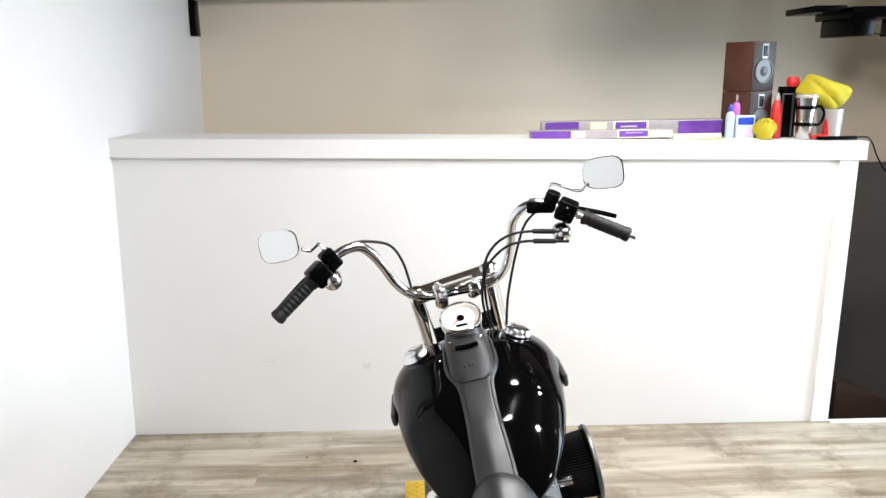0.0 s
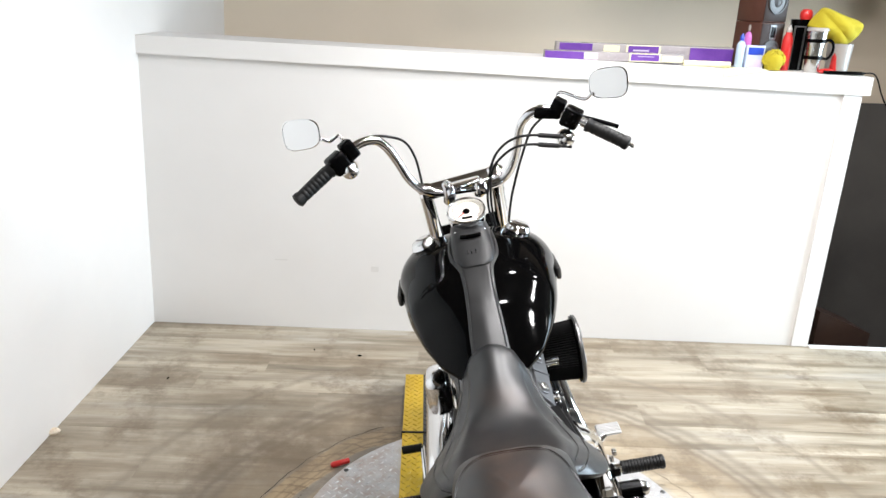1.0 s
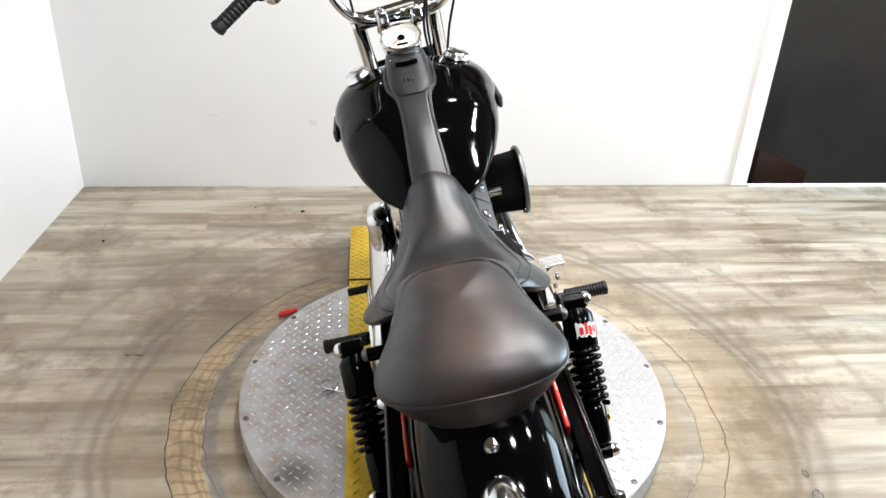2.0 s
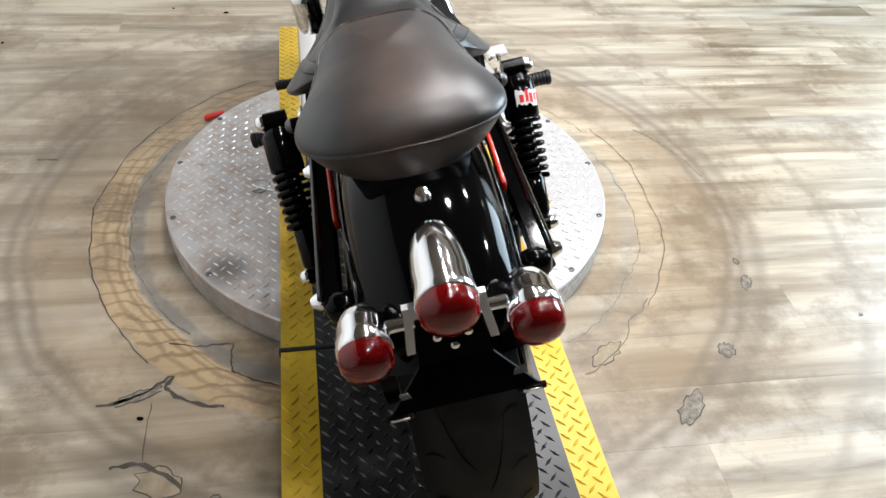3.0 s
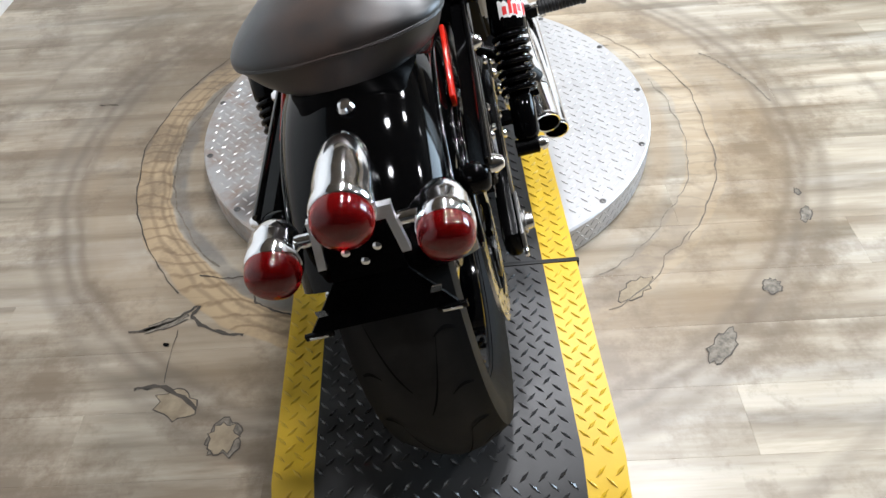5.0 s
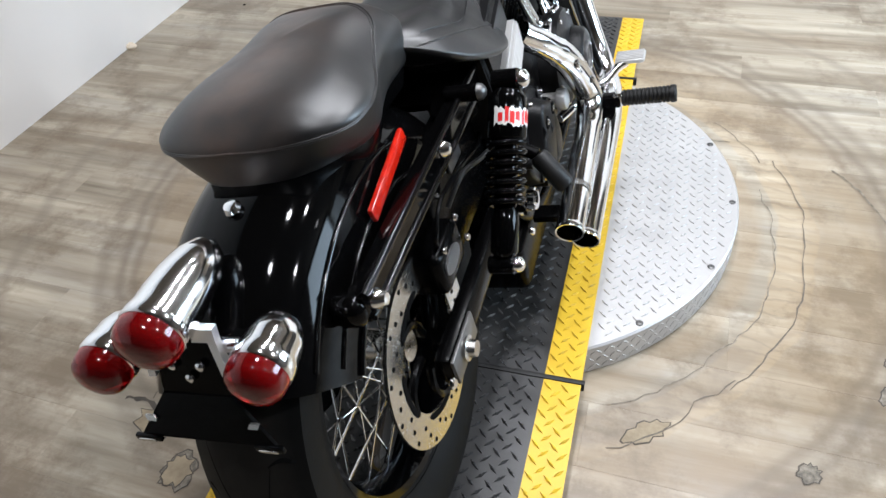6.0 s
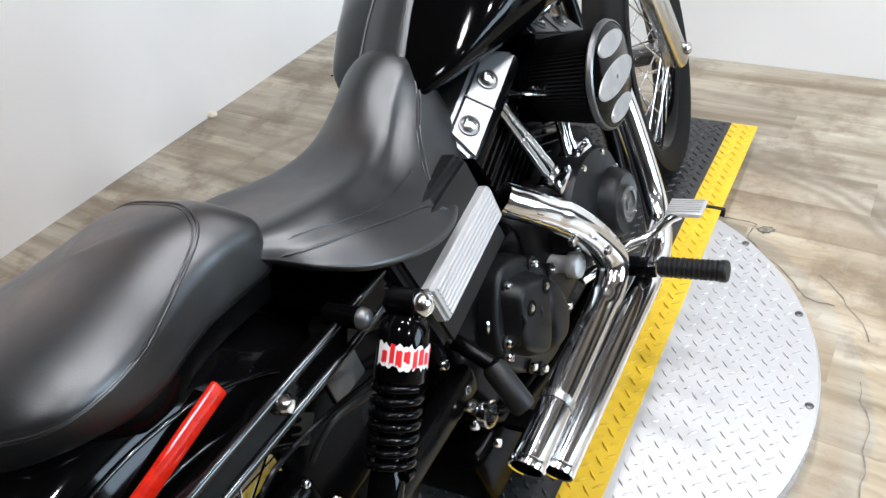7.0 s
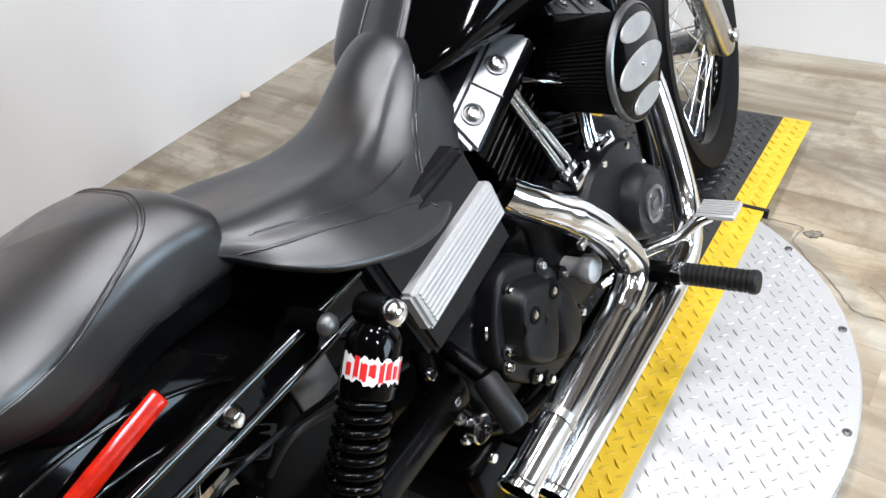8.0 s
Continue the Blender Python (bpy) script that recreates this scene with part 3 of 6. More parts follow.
for y, x0, x1 in ((-0.611, -0.309, 0.311), (0.555, -0.309, 0.315)):
    strip = part("gap_strip", box(x0, x1, y - 0.0055, y + 0.0055, DECK - 0.02, DECK + 0.003, 0.002), RUBBER, deck_mid, "black rubber strip in the joint")
# ---- the motorcycle ----


def leather():
    """Black vinyl, browned by wear and by a warm sheen put into the colour."""
    n = Nodes("black_seat_vinyl")
    co = n.coords()
    sep = n.tree.nodes.new("ShaderNodeSeparateXYZ")
    n.link(co, sep.inputs[0])
    broad, fine, crease = n.noise(co, 11.0, 5.0), n.noise(co, 420.0, 3.0), n.noise(co, 38.0, 4.0)
    middle = n.math("SUBTRACT", 1.0, n.ramp(n.math("ABSOLUTE", sep.outputs[0]), 0.01, 0.095), True)
    # brown middle holds wear and the lamps' painted-in warm sheen
    worn = n.math("MULTIPLY", middle, n.ramp(broad, 0.30, 0.62), True)
    worn = n.math("MULTIPLY", worn, n.ramp(sep.outputs[2], 0.66, 0.70), True)
    worn = n.math("MULTIPLY", worn, n.ramp(sep.outputs[1], -0.28, -0.36), True)
    col = n.mix(n.math("MULTIPLY", n.ramp(crease, 0.35, 0.7), 0.5), (0.0022, 0.0022, 0.0025), (0.0045, 0.0044, 0.0048))
    n.link(n.mix(n.math("MULTIPLY", worn, 0.8), col, (0.056, 0.039, 0.032)), n.bsdf.inputs["Base Color"])
    n.link(n.mix(n.math("MULTIPLY", worn, 0.8), (1.0, 1.0, 1.0), (1.0, 0.72, 0.60)), n.bsdf.inputs["Specular Tint"])
    rough = n.math("ADD", n.math("MULTIPLY", n.math("SUBTRACT", crease, 0.5), 0.12), 0.42)
    n.link(n.math("SUBTRACT", rough, n.math("MULTIPLY", worn, 0.05)), n.bsdf.inputs["Roughness"])
    n.bsdf.inputs["Specular IOR Level"].default_value = 0.85
    n.bump(n.math("ADD", fine, n.math("MULTIPLY", crease, 0.6)), 0.12, 0.0012)
    return n.mat


LEATHER = leather()
RED_LENS = surface("red_lens", (0.62, 0.010, 0.012), (0.50, 0.006, 0.008), 0.06, 0, 55, 200, 0, 0.05, spec=0.5)
RED_LENS.node_tree.nodes["Principled BSDF"].inputs["Transmission Weight"].default_value = 0.85
bike = tagged(new("motorcycle"), "gloss black cruiser motorcycle with chrome exhaust leaning on the ramp", "motorcycle")
bike.matrix_world = pose(0.06, 0, DECK - 0.003, 0, -12.0, 0)

# fuel tank: half widths, crest and belly along its length
T_W = [(-0.245, 0.02), (-0.225, 0.072), (-0.18, 0.119), (-0.1, 0.158), (0.0, 0.187), (0.1, 0.203), (0.18, 0.212), (0.26, 0.200), (0.32, 0.160), (0.36, 0.09), (0.372, 0.03)]
T_TOP = [(-0.245, 0.690), (-0.2, 0.732), (-0.15, 0.776), (-0.1, 0.810), (0.0, 0.848), (0.1, 0.872), (0.2, 0.882), (0.28, 0.872), (0.34, 0.84), (0.372, 0.79)]
T_BOT = [(-0.245, 0.670), (-0.2, 0.668), (-0.1, 0.662), (0.0, 0.655), (0.15, 0.645), (0.28, 0.655), (0.34, 0.69), (0.372, 0.74)]


def tank_edge(y):
    """How pointed the upper side is: round in front, a ridge towards the tail."""
    return 0.82 + 0.72 * min(max((-0.02 - y) / 0.14, 0), 1)


def tank_ring(y, n=48):
    w, top, bot = curve_value(T_W, y), curve_value(T_TOP, y), curve_value(T_BOT, y)
    mid, out = bot + (top - bot) * 0.52, []
    for k in range(n):
        a = 2 * math.pi * k / n
        c, s = math.cos(a), math.sin(a)
        e = tank_edge(y) if s > 0 else 0.82
        px = math.copysign(abs(c) ** e, c) * w
        h = (top - mid) if s > 0 else (mid - bot)
        out.append(Vector((px, y, mid + math.copysign(abs(s) ** e, s) * h)))
    return out


ys = [-0.245 + 0.617 * i / 44 for i in range(45)]
tank = part("fuel_tank", loft([tank_ring(y) for y in ys]), GLOSS_BLACK, bike, "gloss black teardrop fuel tank", 60)


# the saddle along its length: y, crest height, dish, top edge (half width, height), lower edge (half width, height)
RIDER = [(-0.64, 0.712, 0.0, 0.060, 0.704, 0.070, 0.694), (-0.61, 0.711, 0.0, 0.080, 0.702, 0.095, 0.686), (-0.58, 0.706, 0.002, 0.112, 0.690, 0.142, 0.655), (-0.54, 0.698, 0.006, 0.124, 0.678, 0.168, 0.624), (-0.50, 0.690, 0.008, 0.125, 0.668, 0.182, 0.604), (-0.45, 0.678, 0.006, 0.115, 0.653, 0.187, 0.584),
         (-0.40, 0.668, 0.0, 0.105, 0.644, 0.181, 0.568), (-0.36, 0.669, -0.006, 0.090, 0.644, 0.168, 0.560), (-0.32, 0.679, -0.016, 0.076, 0.656, 0.148, 0.556), (-0.27, 0.706, -0.022, 0.064, 0.682, 0.124, 0.557),
         (-0.22, 0.733, -0.016, 0.060, 0.712, 0.104, 0.568), (-0.185, 0.732, -0.015, 0.053, 0.712, 0.088, 0.590), (-0.160, 0.716, -0.012, 0.040, 0.700, 0.064, 0.625), (-0.148, 0.696, -0.006, 0.020, 0.686, 0.036, 0.650)]
RIDER_TABS = [[(r[0], r[k]) for r in RIDER] for k in range(1, 7)]


def seat_ring(y):
    """Across the saddle: a dished top, a flared side panel and a rolled lower edge."""
    top, dish, we, ze, wb, zb = (curve_value(t, y) for t in RIDER_TABS)
    dw, dz = wb - we, ze - zb
    half = [(0.0, top - dish), (we * 0.38, top - dish * 0.72), (we * 0.72, top), (we * 0.90, top - (top - ze) * 0.45), (we, ze), (we + dw * 0.33, ze - dz * 0.20), (we + dw * 0.62, ze - dz * 0.47),
            (we + dw * 0.88, ze - dz * 0.76), (wb, zb + dz * 0.10), (wb * 0.988, zb), (wb * 0.90, zb - 0.004), (wb * 0.45, zb)]
    pts = half + [(0.0, zb)] + [(-x, z) for x, z in half[:0:-1]]
    return spline([(x, y, z) for x, z in pts], 3, True)


def seat_mesh(rows=60):
    y0, y1 = RIDER[0][0], RIDER[-1][0]
    return loft([seat_ring(y0 + (y1 - y0) * (1 - (1 - i / rows) ** 1.25)) for i in range(rows + 1)])


def mirrored(half):
    """A closed outline from its right half, front to rear."""
    return half + [(-x, y) for x, y in half[-2:0:-1]]


# the pillion's plan at its crest and where it sits on the fender
P_CREST = mirrored([(0, -0.575), (0.065, -0.577), (0.098, -0.593), (0.104, -0.635), (0.107, -0.685), (0.117, -0.735), (0.133, -0.785), (0.141, -0.826), (0.134, -0.868), (0.104, -0.899), (0.052, -0.914), (0, -0.917)])
P_BASE = mirrored([(0, -0.580), (0.06, -0.582), (0.088, -0.594), (0.094, -0.635), (0.098, -0.685), (0.107, -0.735), (0.117, -0.778), (0.114, -0.818), (0.092, -0.857), (0.066, -0.890), (0.034, -0.918), (0, -0.926)])
CREST_Z = [(-0.92, 0.732), (-0.84, 0.726), (-0.75, 0.724), (-0.65, 0.728), (-0.575, 0.716)]


def pillion_layer(u, out=0.0):
    """The plan at a share u of the height from base to crest."""
    f = u ** 0.6
    pts = []
    crest = spline([(x, y, 0) for x, y in P_CREST], 6, True)
    base = spline([(x, y, 0) for x, y in P_BASE], 6, True)
    for b, c in zip(base, crest):
        p = b + (c - b) * f
        zb = 0.680 - 0.010 * min((b.x / 0.11) ** 2, 1.2) - 0.02 * max((-0.70 - b.y) * -6, 0)
        pts.append(Vector((p.x * (1 + out), p.y, zb + (curve_value(CREST_Z, p.y) - zb) * u)))
    return pts


PILLION_TOP = [(0.988, 0.004), (0.965, 0.009), (0.92, 0.0155), (0.84, 0.0245), (0.74, 0.0335), (0.64, 0.040), (0.52, 0.0455), (0.38, 0.0495), (0.22, 0.052), (0.06, 0.053)]


def pillion_top(s, dz):
    """The crest's plan drawn in, over the round shoulder to the crown."""
    t = 1 - (1 - s) * (0.55 if s > 0.6 else 0.55 + 0.45 * (0.6 - s) / 0.54)
    return [Vector((p.x * s, -0.74 + (p.y + 0.74) * t, 0.726 + (p.z - 0.726) * s + dz * (1 + 0.25 * (p.y + 0.74)))) for p in pillion_layer(1.0)]


def pillion_mesh():
    rings = [pillion_layer(u, o) for u, o in ((0.0, 0), (0.12, 0), (0.3, 0), (0.5, 0), (0.7, 0.004), (0.86, 0.008), (0.96, 0.006))]
    return loft(rings + [pillion_top(*step) for step in PILLION_TOP])


rider = part("rider_seat", seat_mesh(), LEATHER, bike, "worn black vinyl rider's saddle", 70)
pillion = part("passenger_seat", pillion_mesh(), LEATHER, bike, "worn black vinyl passenger pillion", 70)


pan = [[Vector((p.x * f, -0.74 + (p.y + 0.74) * f, p.z - h)) for p in pillion_layer(0.0)] for f, h in ((0.97, -0.004), (0.95, 0.012), (0.90, 0.03))]
part("seat_pan", loft(pan), SATIN_BLACK, pillion, "black plastic seat pan", 60)


def welt(ob, points, radius=0.0018):
    """A stitched double seam that lies on a seat's skin along points."""
    skin = BVHTree.FromPolygons([v.co for v in ob.data.vertices], [p.vertices for p in ob.data.polygons])
    line = []
    for p in spline(points, 10):
        hit, normal, _, _ = skin.find_nearest(p)
        line.append(hit + normal * 0.0003)
    part("seam", tube(line, radius, 6), LEATHER, ob, "", 60)
    part("seam", tube([skin.find_nearest(p + Vector((0, -0.006, 0.002)))[0] for p in line], radius * 0.6, 6), LEATHER, ob, "", 60)


for sx in (-1, 1):
    welt(rider, [(sx * 0.052, -0.185, 0.716), (sx * 0.082, -0.225, 0.690), (sx * 0.098, -0.27, 0.655), (sx * 0.122, -0.32, 0.615), (sx * 0.150, -0.365, 0.585)])
    welt(rider, [(sx * 0.166, -0.352, 0.585), (sx * 0.152, -0.375, 0.600), (sx * 0.152, -0.42, 0.620), (sx * 0.155, -0.48, 0.648), (sx * 0.145, -0.555, 0.676), (sx * 0.13, -0.605, 0.692)])
    welt(rider, [(sx * 0.115, -0.335, 0.640), (sx * 0.125, -0.375, 0.645), (sx * 0.135, -0.43, 0.655), (sx * 0.135, -0.50, 0.672), (sx * 0.12, -0.57, 0.695)], 0.0011)
    welt(pillion, [(0, -0.622, 0.770), (sx * 0.05, -0.628, 0.765), (sx * 0.086, -0.650, 0.752), (sx * 0.106, -0.70, 0.737), (sx * 0.128, -0.77, 0.722), (sx * 0.138, -0.83, 0.722), (sx * 0.11, -0.895, 0.725), (sx * 0.05, -0.914, 0.728), (0, -0.917, 0.73)])

AXLE_R, AXLE_F = (0, -0.852, 0.33), (0.036, 0.724, 0.302)


# half section of the rear fender: distance from the middle, height over the crown
FENDER = [(0.0, 0.004), (0.028, 0.003), (0.052, -0.002), (0.072, -0.011), (0.088, -0.024), (0.099, -0.042), (0.106, -0.062), (0.1105, -0.088), (0.113, -0.115), (0.114, -0.140)]


def fender_mesh(centre, radius, a0, a1, n=48, thick=0.004):
    """Round-backed sheet over the wheel from angle a0 to a1, in degrees above the rear."""
    prof = [(-x, r) for x, r in FENDER[:0:-1]] + FENDER
    prof = prof + [(x * 0.965, r - thick) for x, r in reversed(prof)]
    rings = []
    for i in range(n + 1):
        a = radians(a0 + (a1 - a0) * i / n)
        rings.append([Vector((x, centre[1] - math.cos(a) * (radius + r), centre[2] + math.sin(a) * (radius + r))) for x, r in prof])
    return loft(rings)


fender = part("rear_fender", fender_mesh(AXLE_R, 0.362, 40, 140), GLOSS_BLACK, bike, "gloss black rear fender")
for sx in (-1, 1):
    for off, rr, thick, a0, a1 in ((0.1045, 0.3075, 0.0030, 44, 128), (0.1125, 0.262, 0.0030, 44, 132), (0.1150, 0.224, 0.0045, 41, 138)):
        arc = [(sx * off, AXLE_R[1] - math.cos(radians(a0 + (a1 - a0) * i / 30)) * rr, AXLE_R[2] + math.sin(radians(a0 + (a1 - a0) * i / 30)) * rr) for i in range(31)]
        part("bead", tube(arc, thick, 8), EDGE_BLACK, fender, "", 60)


def tyre_mesh(centre, radius, half, rim, sides=72):
    prof = [(rim, -half * 0.62), (rim + 0.012, -half * 0.80), (rim + (radius - rim) * 0.45, -half), (rim + (radius - rim) * 0.72, -half * 0.96), (radius - 0.022, -half * 0.78), (radius - 0.006, -half * 0.42), (radius, 0)]
    prof = prof + [(r, -z) for r, z in prof[-2::-1]] + [(rim - 0.004, half * 0.4), (rim - 0.004, -half * 0.4)]
    return lathe(prof + [prof[0]], at(*centre, X_AXIS), sides, cap=False)


STEER = Matrix.Translation((0.006, 0.36, 0.95)) @ Matrix.Rotation(radians(7.5), 4, Vector((0, -math.sin(radians(29)), math.cos(radians(29))))) @ Matrix.Translation((0, -0.36, -0.95))


def group(name, label="", parent=bike):
    ob = new(name)
    ob.parent = parent
    if label:
        ob["label"] = label
    return ob


def rod(a, b, r, sides=14, caps=True, bm=None):
    return tube([a, b], r, sides, bm, caps)


def bolt_head(p, axis="x", r=0.008, h=0.006, name="bolt", mat=None, parent=bike, sides=16, sgn=1):
    """A domed bolt head that faces along an axis."""
    m = {"x": pose(0, 0, 0, 0, 90 * sgn, 0), "z": Matrix(), "y": pose(0, 0, 0, 90 * sgn, 0, 0)}[axis]
    return part(name, lathe([(r, 0), (r, h * 0.6), (r * 0.75, h), (r * 0.35, h * 1.05), (0, h * 0.9)], at(*p, m), sides), mat or CHROME, parent)


def wheel_parts(wheel, centre, radius, half, rim_r, rim_half, hub_half, spokes, m=None):
    """Tyre, black rim, chrome hub and laced chrome spokes."""
    part("tyre", tyre_mesh(centre, radius, half, rim_r + 0.006), TYRE, wheel, "worn black tyre", 50, m)
    prof = [(rim_r + 0.012, -rim_half), (rim_r + 0.012, -rim_half + 0.004), (rim_r - 0.002, -rim_half + 0.008), (rim_r - 0.016, -rim_half * 0.45), (rim_r - 0.02, 0), (rim_r - 0.016, rim_half * 0.45), (rim_r - 0.002, rim_half - 0.008), (rim_r + 0.012, rim_half - 0.004), (rim_r + 0.012, rim_half)]
    part("rim", lathe(prof + [(rim_r + 0.006, 0), prof[0]], at(*centre, X_AXIS), 72, cap=False), GLOSS_BLACK, wheel, "gloss black rim", 40, m)
    hub = [(0.0, -hub_half), (0.022, -hub_half), (0.024, -hub_half * 0.8), (0.045, -hub_half * 0.7), (0.045, -hub_half * 0.6), (0.026, -hub_half * 0.4), (0.026, hub_half * 0.4), (0.045, hub_half * 0.6), (0.045, hub_half * 0.7), (0.024, hub_half * 0.8), (0.022, hub_half), (0.0, hub_half)]
    part("hub", lathe(hub, at(*centre, X_AXIS), 32), STEEL, wheel, "polished steel hub", 40, m)
    c = Vector(centre)
    for k in range(spokes):
        a = 2 * math.pi * k / spokes
        side = 1 if k % 2 else -1
        b = a + (0.95 if (k // 2) % 2 else -0.95)
        p0 = c + Vector((side * hub_half * 0.64, 0.041 * math.cos(b), 0.041 * math.sin(b)))
        p1 = c + Vector((side * 0.006, (rim_r - 0.014) * math.cos(a), (rim_r - 0.014) * math.sin(a)))
        part("spoke", rod(p0, p1, 0.0019, 6), CHROME, wheel, "", 60, m)


# wheels
wheel_r = group("rear_wheel", "rear wheel with laced chrome spokes")
wheel_parts(wheel_r, AXLE_R, 0.33, 0.08, 0.216, 0.058, 0.075, 40)
# black that stands in for the shade inside cuts, pockets and openings
RECESS_BLACK = surface("tyre_groove", (0.003, 0.003, 0.003), (0.004, 0.004, 0.004), 0.95, spec=0.05)


def tread_radius(x):
    """The rear tyre's radius at a distance from its middle."""
    ax = abs(x)
    if ax < 0.0336:
        return 0.33 - 0.006 * (ax / 0.0336) ** 2
    if ax < 0.0624:
        return 0.324 - 0.016 * ((ax - 0.0336) / 0.0288) ** 1.2
    return 0.308 - 1.0 * (ax - 0.0624)


def groove(a0, side, x0, x1, sweep, bend, width):
    """A curved black ribbon for a cut's shade, lying on the tyre's round."""
    bm, prev, n = bmesh.new(), None, 12
    for i in range(n + 1):
        t = i / n
        x = side * (x0 + (x1 - x0) * t)
        a = a0 + radians(sweep) * t + radians(bend) * math.sin(math.pi * t)
        w = width * (0.25 + 0.75 * math.sin(math.pi * min(max(t, 0.04), 0.96))) / 0.33
        r = tread_radius(x) + 0.0014
        cur = [bm.verts.new((x, AXLE_R[1] + r * math.cos(a + k * w), AXLE_R[2] + r * math.sin(a + k * w))) for k in (-1, 1)]
        if prev:
            bm.faces.new((prev[0], cur[0], cur[1], prev[1]))
        prev = cur
    return bm


for k in range(22):
    for side in (-1, 1):
        a0 = radians(360 / 22 * (k + (0.5 if side > 0 else 0)))
        part("groove", groove(a0, side, 0.040, 0.074, 2, -2.0, 0.0030), RECESS_BLACK, wheel_r, "", 0)
        if k % 2 == 0:
            part("groove", groove(a0 + radians(4), side, 0.006, 0.043, -21, 3.0, 0.0042), RECESS_BLACK, wheel_r, "", 0)

# brake disc and caliper
def disc_slot(a0, a1, r0, r1):
    """A long curved black patch that stands for an opening in the disc's carrier."""
    bm, prev = bmesh.new(), None
    for i in range(13):
        t = i / 12
        a, h = radians(a0 + (a1 - a0) * t), (r1 - r0) / 2 * min(1, 4.5 * math.sqrt(max(t * (1 - t), 0.0004)))
        m = (r0 + r1) / 2
        cur = [bm.verts.new((0.1090, AXLE_R[1] + r * math.cos(a), AXLE_R[2] + r * math.sin(a))) for r in (m - h, m + h)]
        if prev:
            bm.faces.new((prev[0], cur[0], cur[1], prev[1]))
        prev = cur
    return bm


disc = part("brake_disc", lathe([(0.095, 0.103), (0.146, 0.103), (0.146, 0.108), (0.095, 0.108), (0.095, 0.103)], at(0, AXLE_R[1], AXLE_R[2], X_AXIS), 72, cap=False), STEEL, wheel_r, "drilled steel brake disc", 30)
for k in range(5):
    part("slot", disc_slot(72 * k + 8, 72 * k + 58, 0.0965, 0.1065), RECESS_BLACK, disc, "", 0)
for k in range(40):
    a = 2 * math.pi * k / 40
    r = (0.116, 0.127, 0.138)[k % 3]
    part("hole", lathe([(0.0038, 0.0), (0, 0.0)], at(0.1086, AXLE_R[1] + r * math.cos(a), AXLE_R[2] + r * math.sin(a), X_AXIS), 8, cap=False), RECESS_BLACK, disc, "", 0)
for k in range(5):
    a = radians(72 * k + 20)
    pts = [Vector((0.104, AXLE_R[1] + r * math.cos(a + b), AXLE_R[2] + r * math.sin(a + b))) for r, b in ((0.03, 0), (0.06, 0.12), (0.085, 0.35), (0.10, 0.62))]
    part("carrier_arm", tube(spline(pts, 5), 0.007, 8), SATIN_BLACK, disc)
caliper = part("brake_caliper", box(0.085, 0.148, -0.815, -0.715, 0.395, 0.470, 0.014, 3), SATIN_BLACK, bike, "black brake caliper")
part("badge", lathe([(0.020, 0), (0.020, 0.003), (0.0, 0.004)], at(0.148, -0.775, 0.436, X_AXIS) @ Matrix.Diagonal((0.8, 1.5, 1, 1)), 24), SILVER, caliper, "silver oval cap")
for y, z in ((-0.71, 0.42), (-0.79, 0.465), (-0.73, 0.475)):
    bolt_head((0.148, y, z), parent=caliper, r=0.006)
part("brake_line", tube(spline([(0.14, -0.79, 0.47), (0.15, -0.80, 0.50), (0.15, -0.75, 0.525), (0.15, -0.65, 0.51), (0.13, -0.52, 0.46), (0.11, -0.45, 0.45)]), 0.0035, 8), SATIN_BLACK, bike, "black brake line")
part("brake_line", tube(spline([(0.13, -0.70, 0.47), (0.15, -0.66, 0.50), (0.15, -0.58, 0.47), (0.13, -0.48, 0.42)]), 0.004, 8), RUBBER, bike, "black rubber hose")

# swing arm, axle plates
for sx in (-1, 1):
    arm = part("swing_arm", box(min(sx * 0.128, sx * 0.158), max(sx * 0.128, sx * 0.158), -0.90, -0.42, 0.303, 0.357, 0.012), SATIN_BLACK, bike)
    part("axle_plate", box(min(sx * 0.157, sx * 0.163), max(sx * 0.157, sx * 0.163), -0.90, -0.80, 0.31, 0.355, 0.002), DARK_STEEL, arm)
    part("axle_nut", lathe([(0.019, 0), (0.019, 0.006), (0.014, 0.008), (0.012, 0.018), (0.0, 0.018)], at(sx * 0.162, -0.852, 0.332, pose(0, 0, 0, 0, 90 * sx, 0)), 6 if sx < 0 else 24), STEEL, arm)
    bolt_head((sx * 0.158, -0.915, 0.33), parent=arm, sgn=sx, r=0.009)
part("drive_pulley", lathe([(0.0, -0.115), (0.10, -0.115), (0.115, -0.12), (0.115, -0.09), (0.0, -0.09)], at(0, AXLE_R[1], AXLE_R[2], X_AXIS), 48), SATIN_BLACK, wheel_r, "black belt pulley")
part("belt_guard", box(-0.135, -0.092, -0.90, -0.45, 0.43, 0.445, 0.004), SATIN_BLACK, bike)

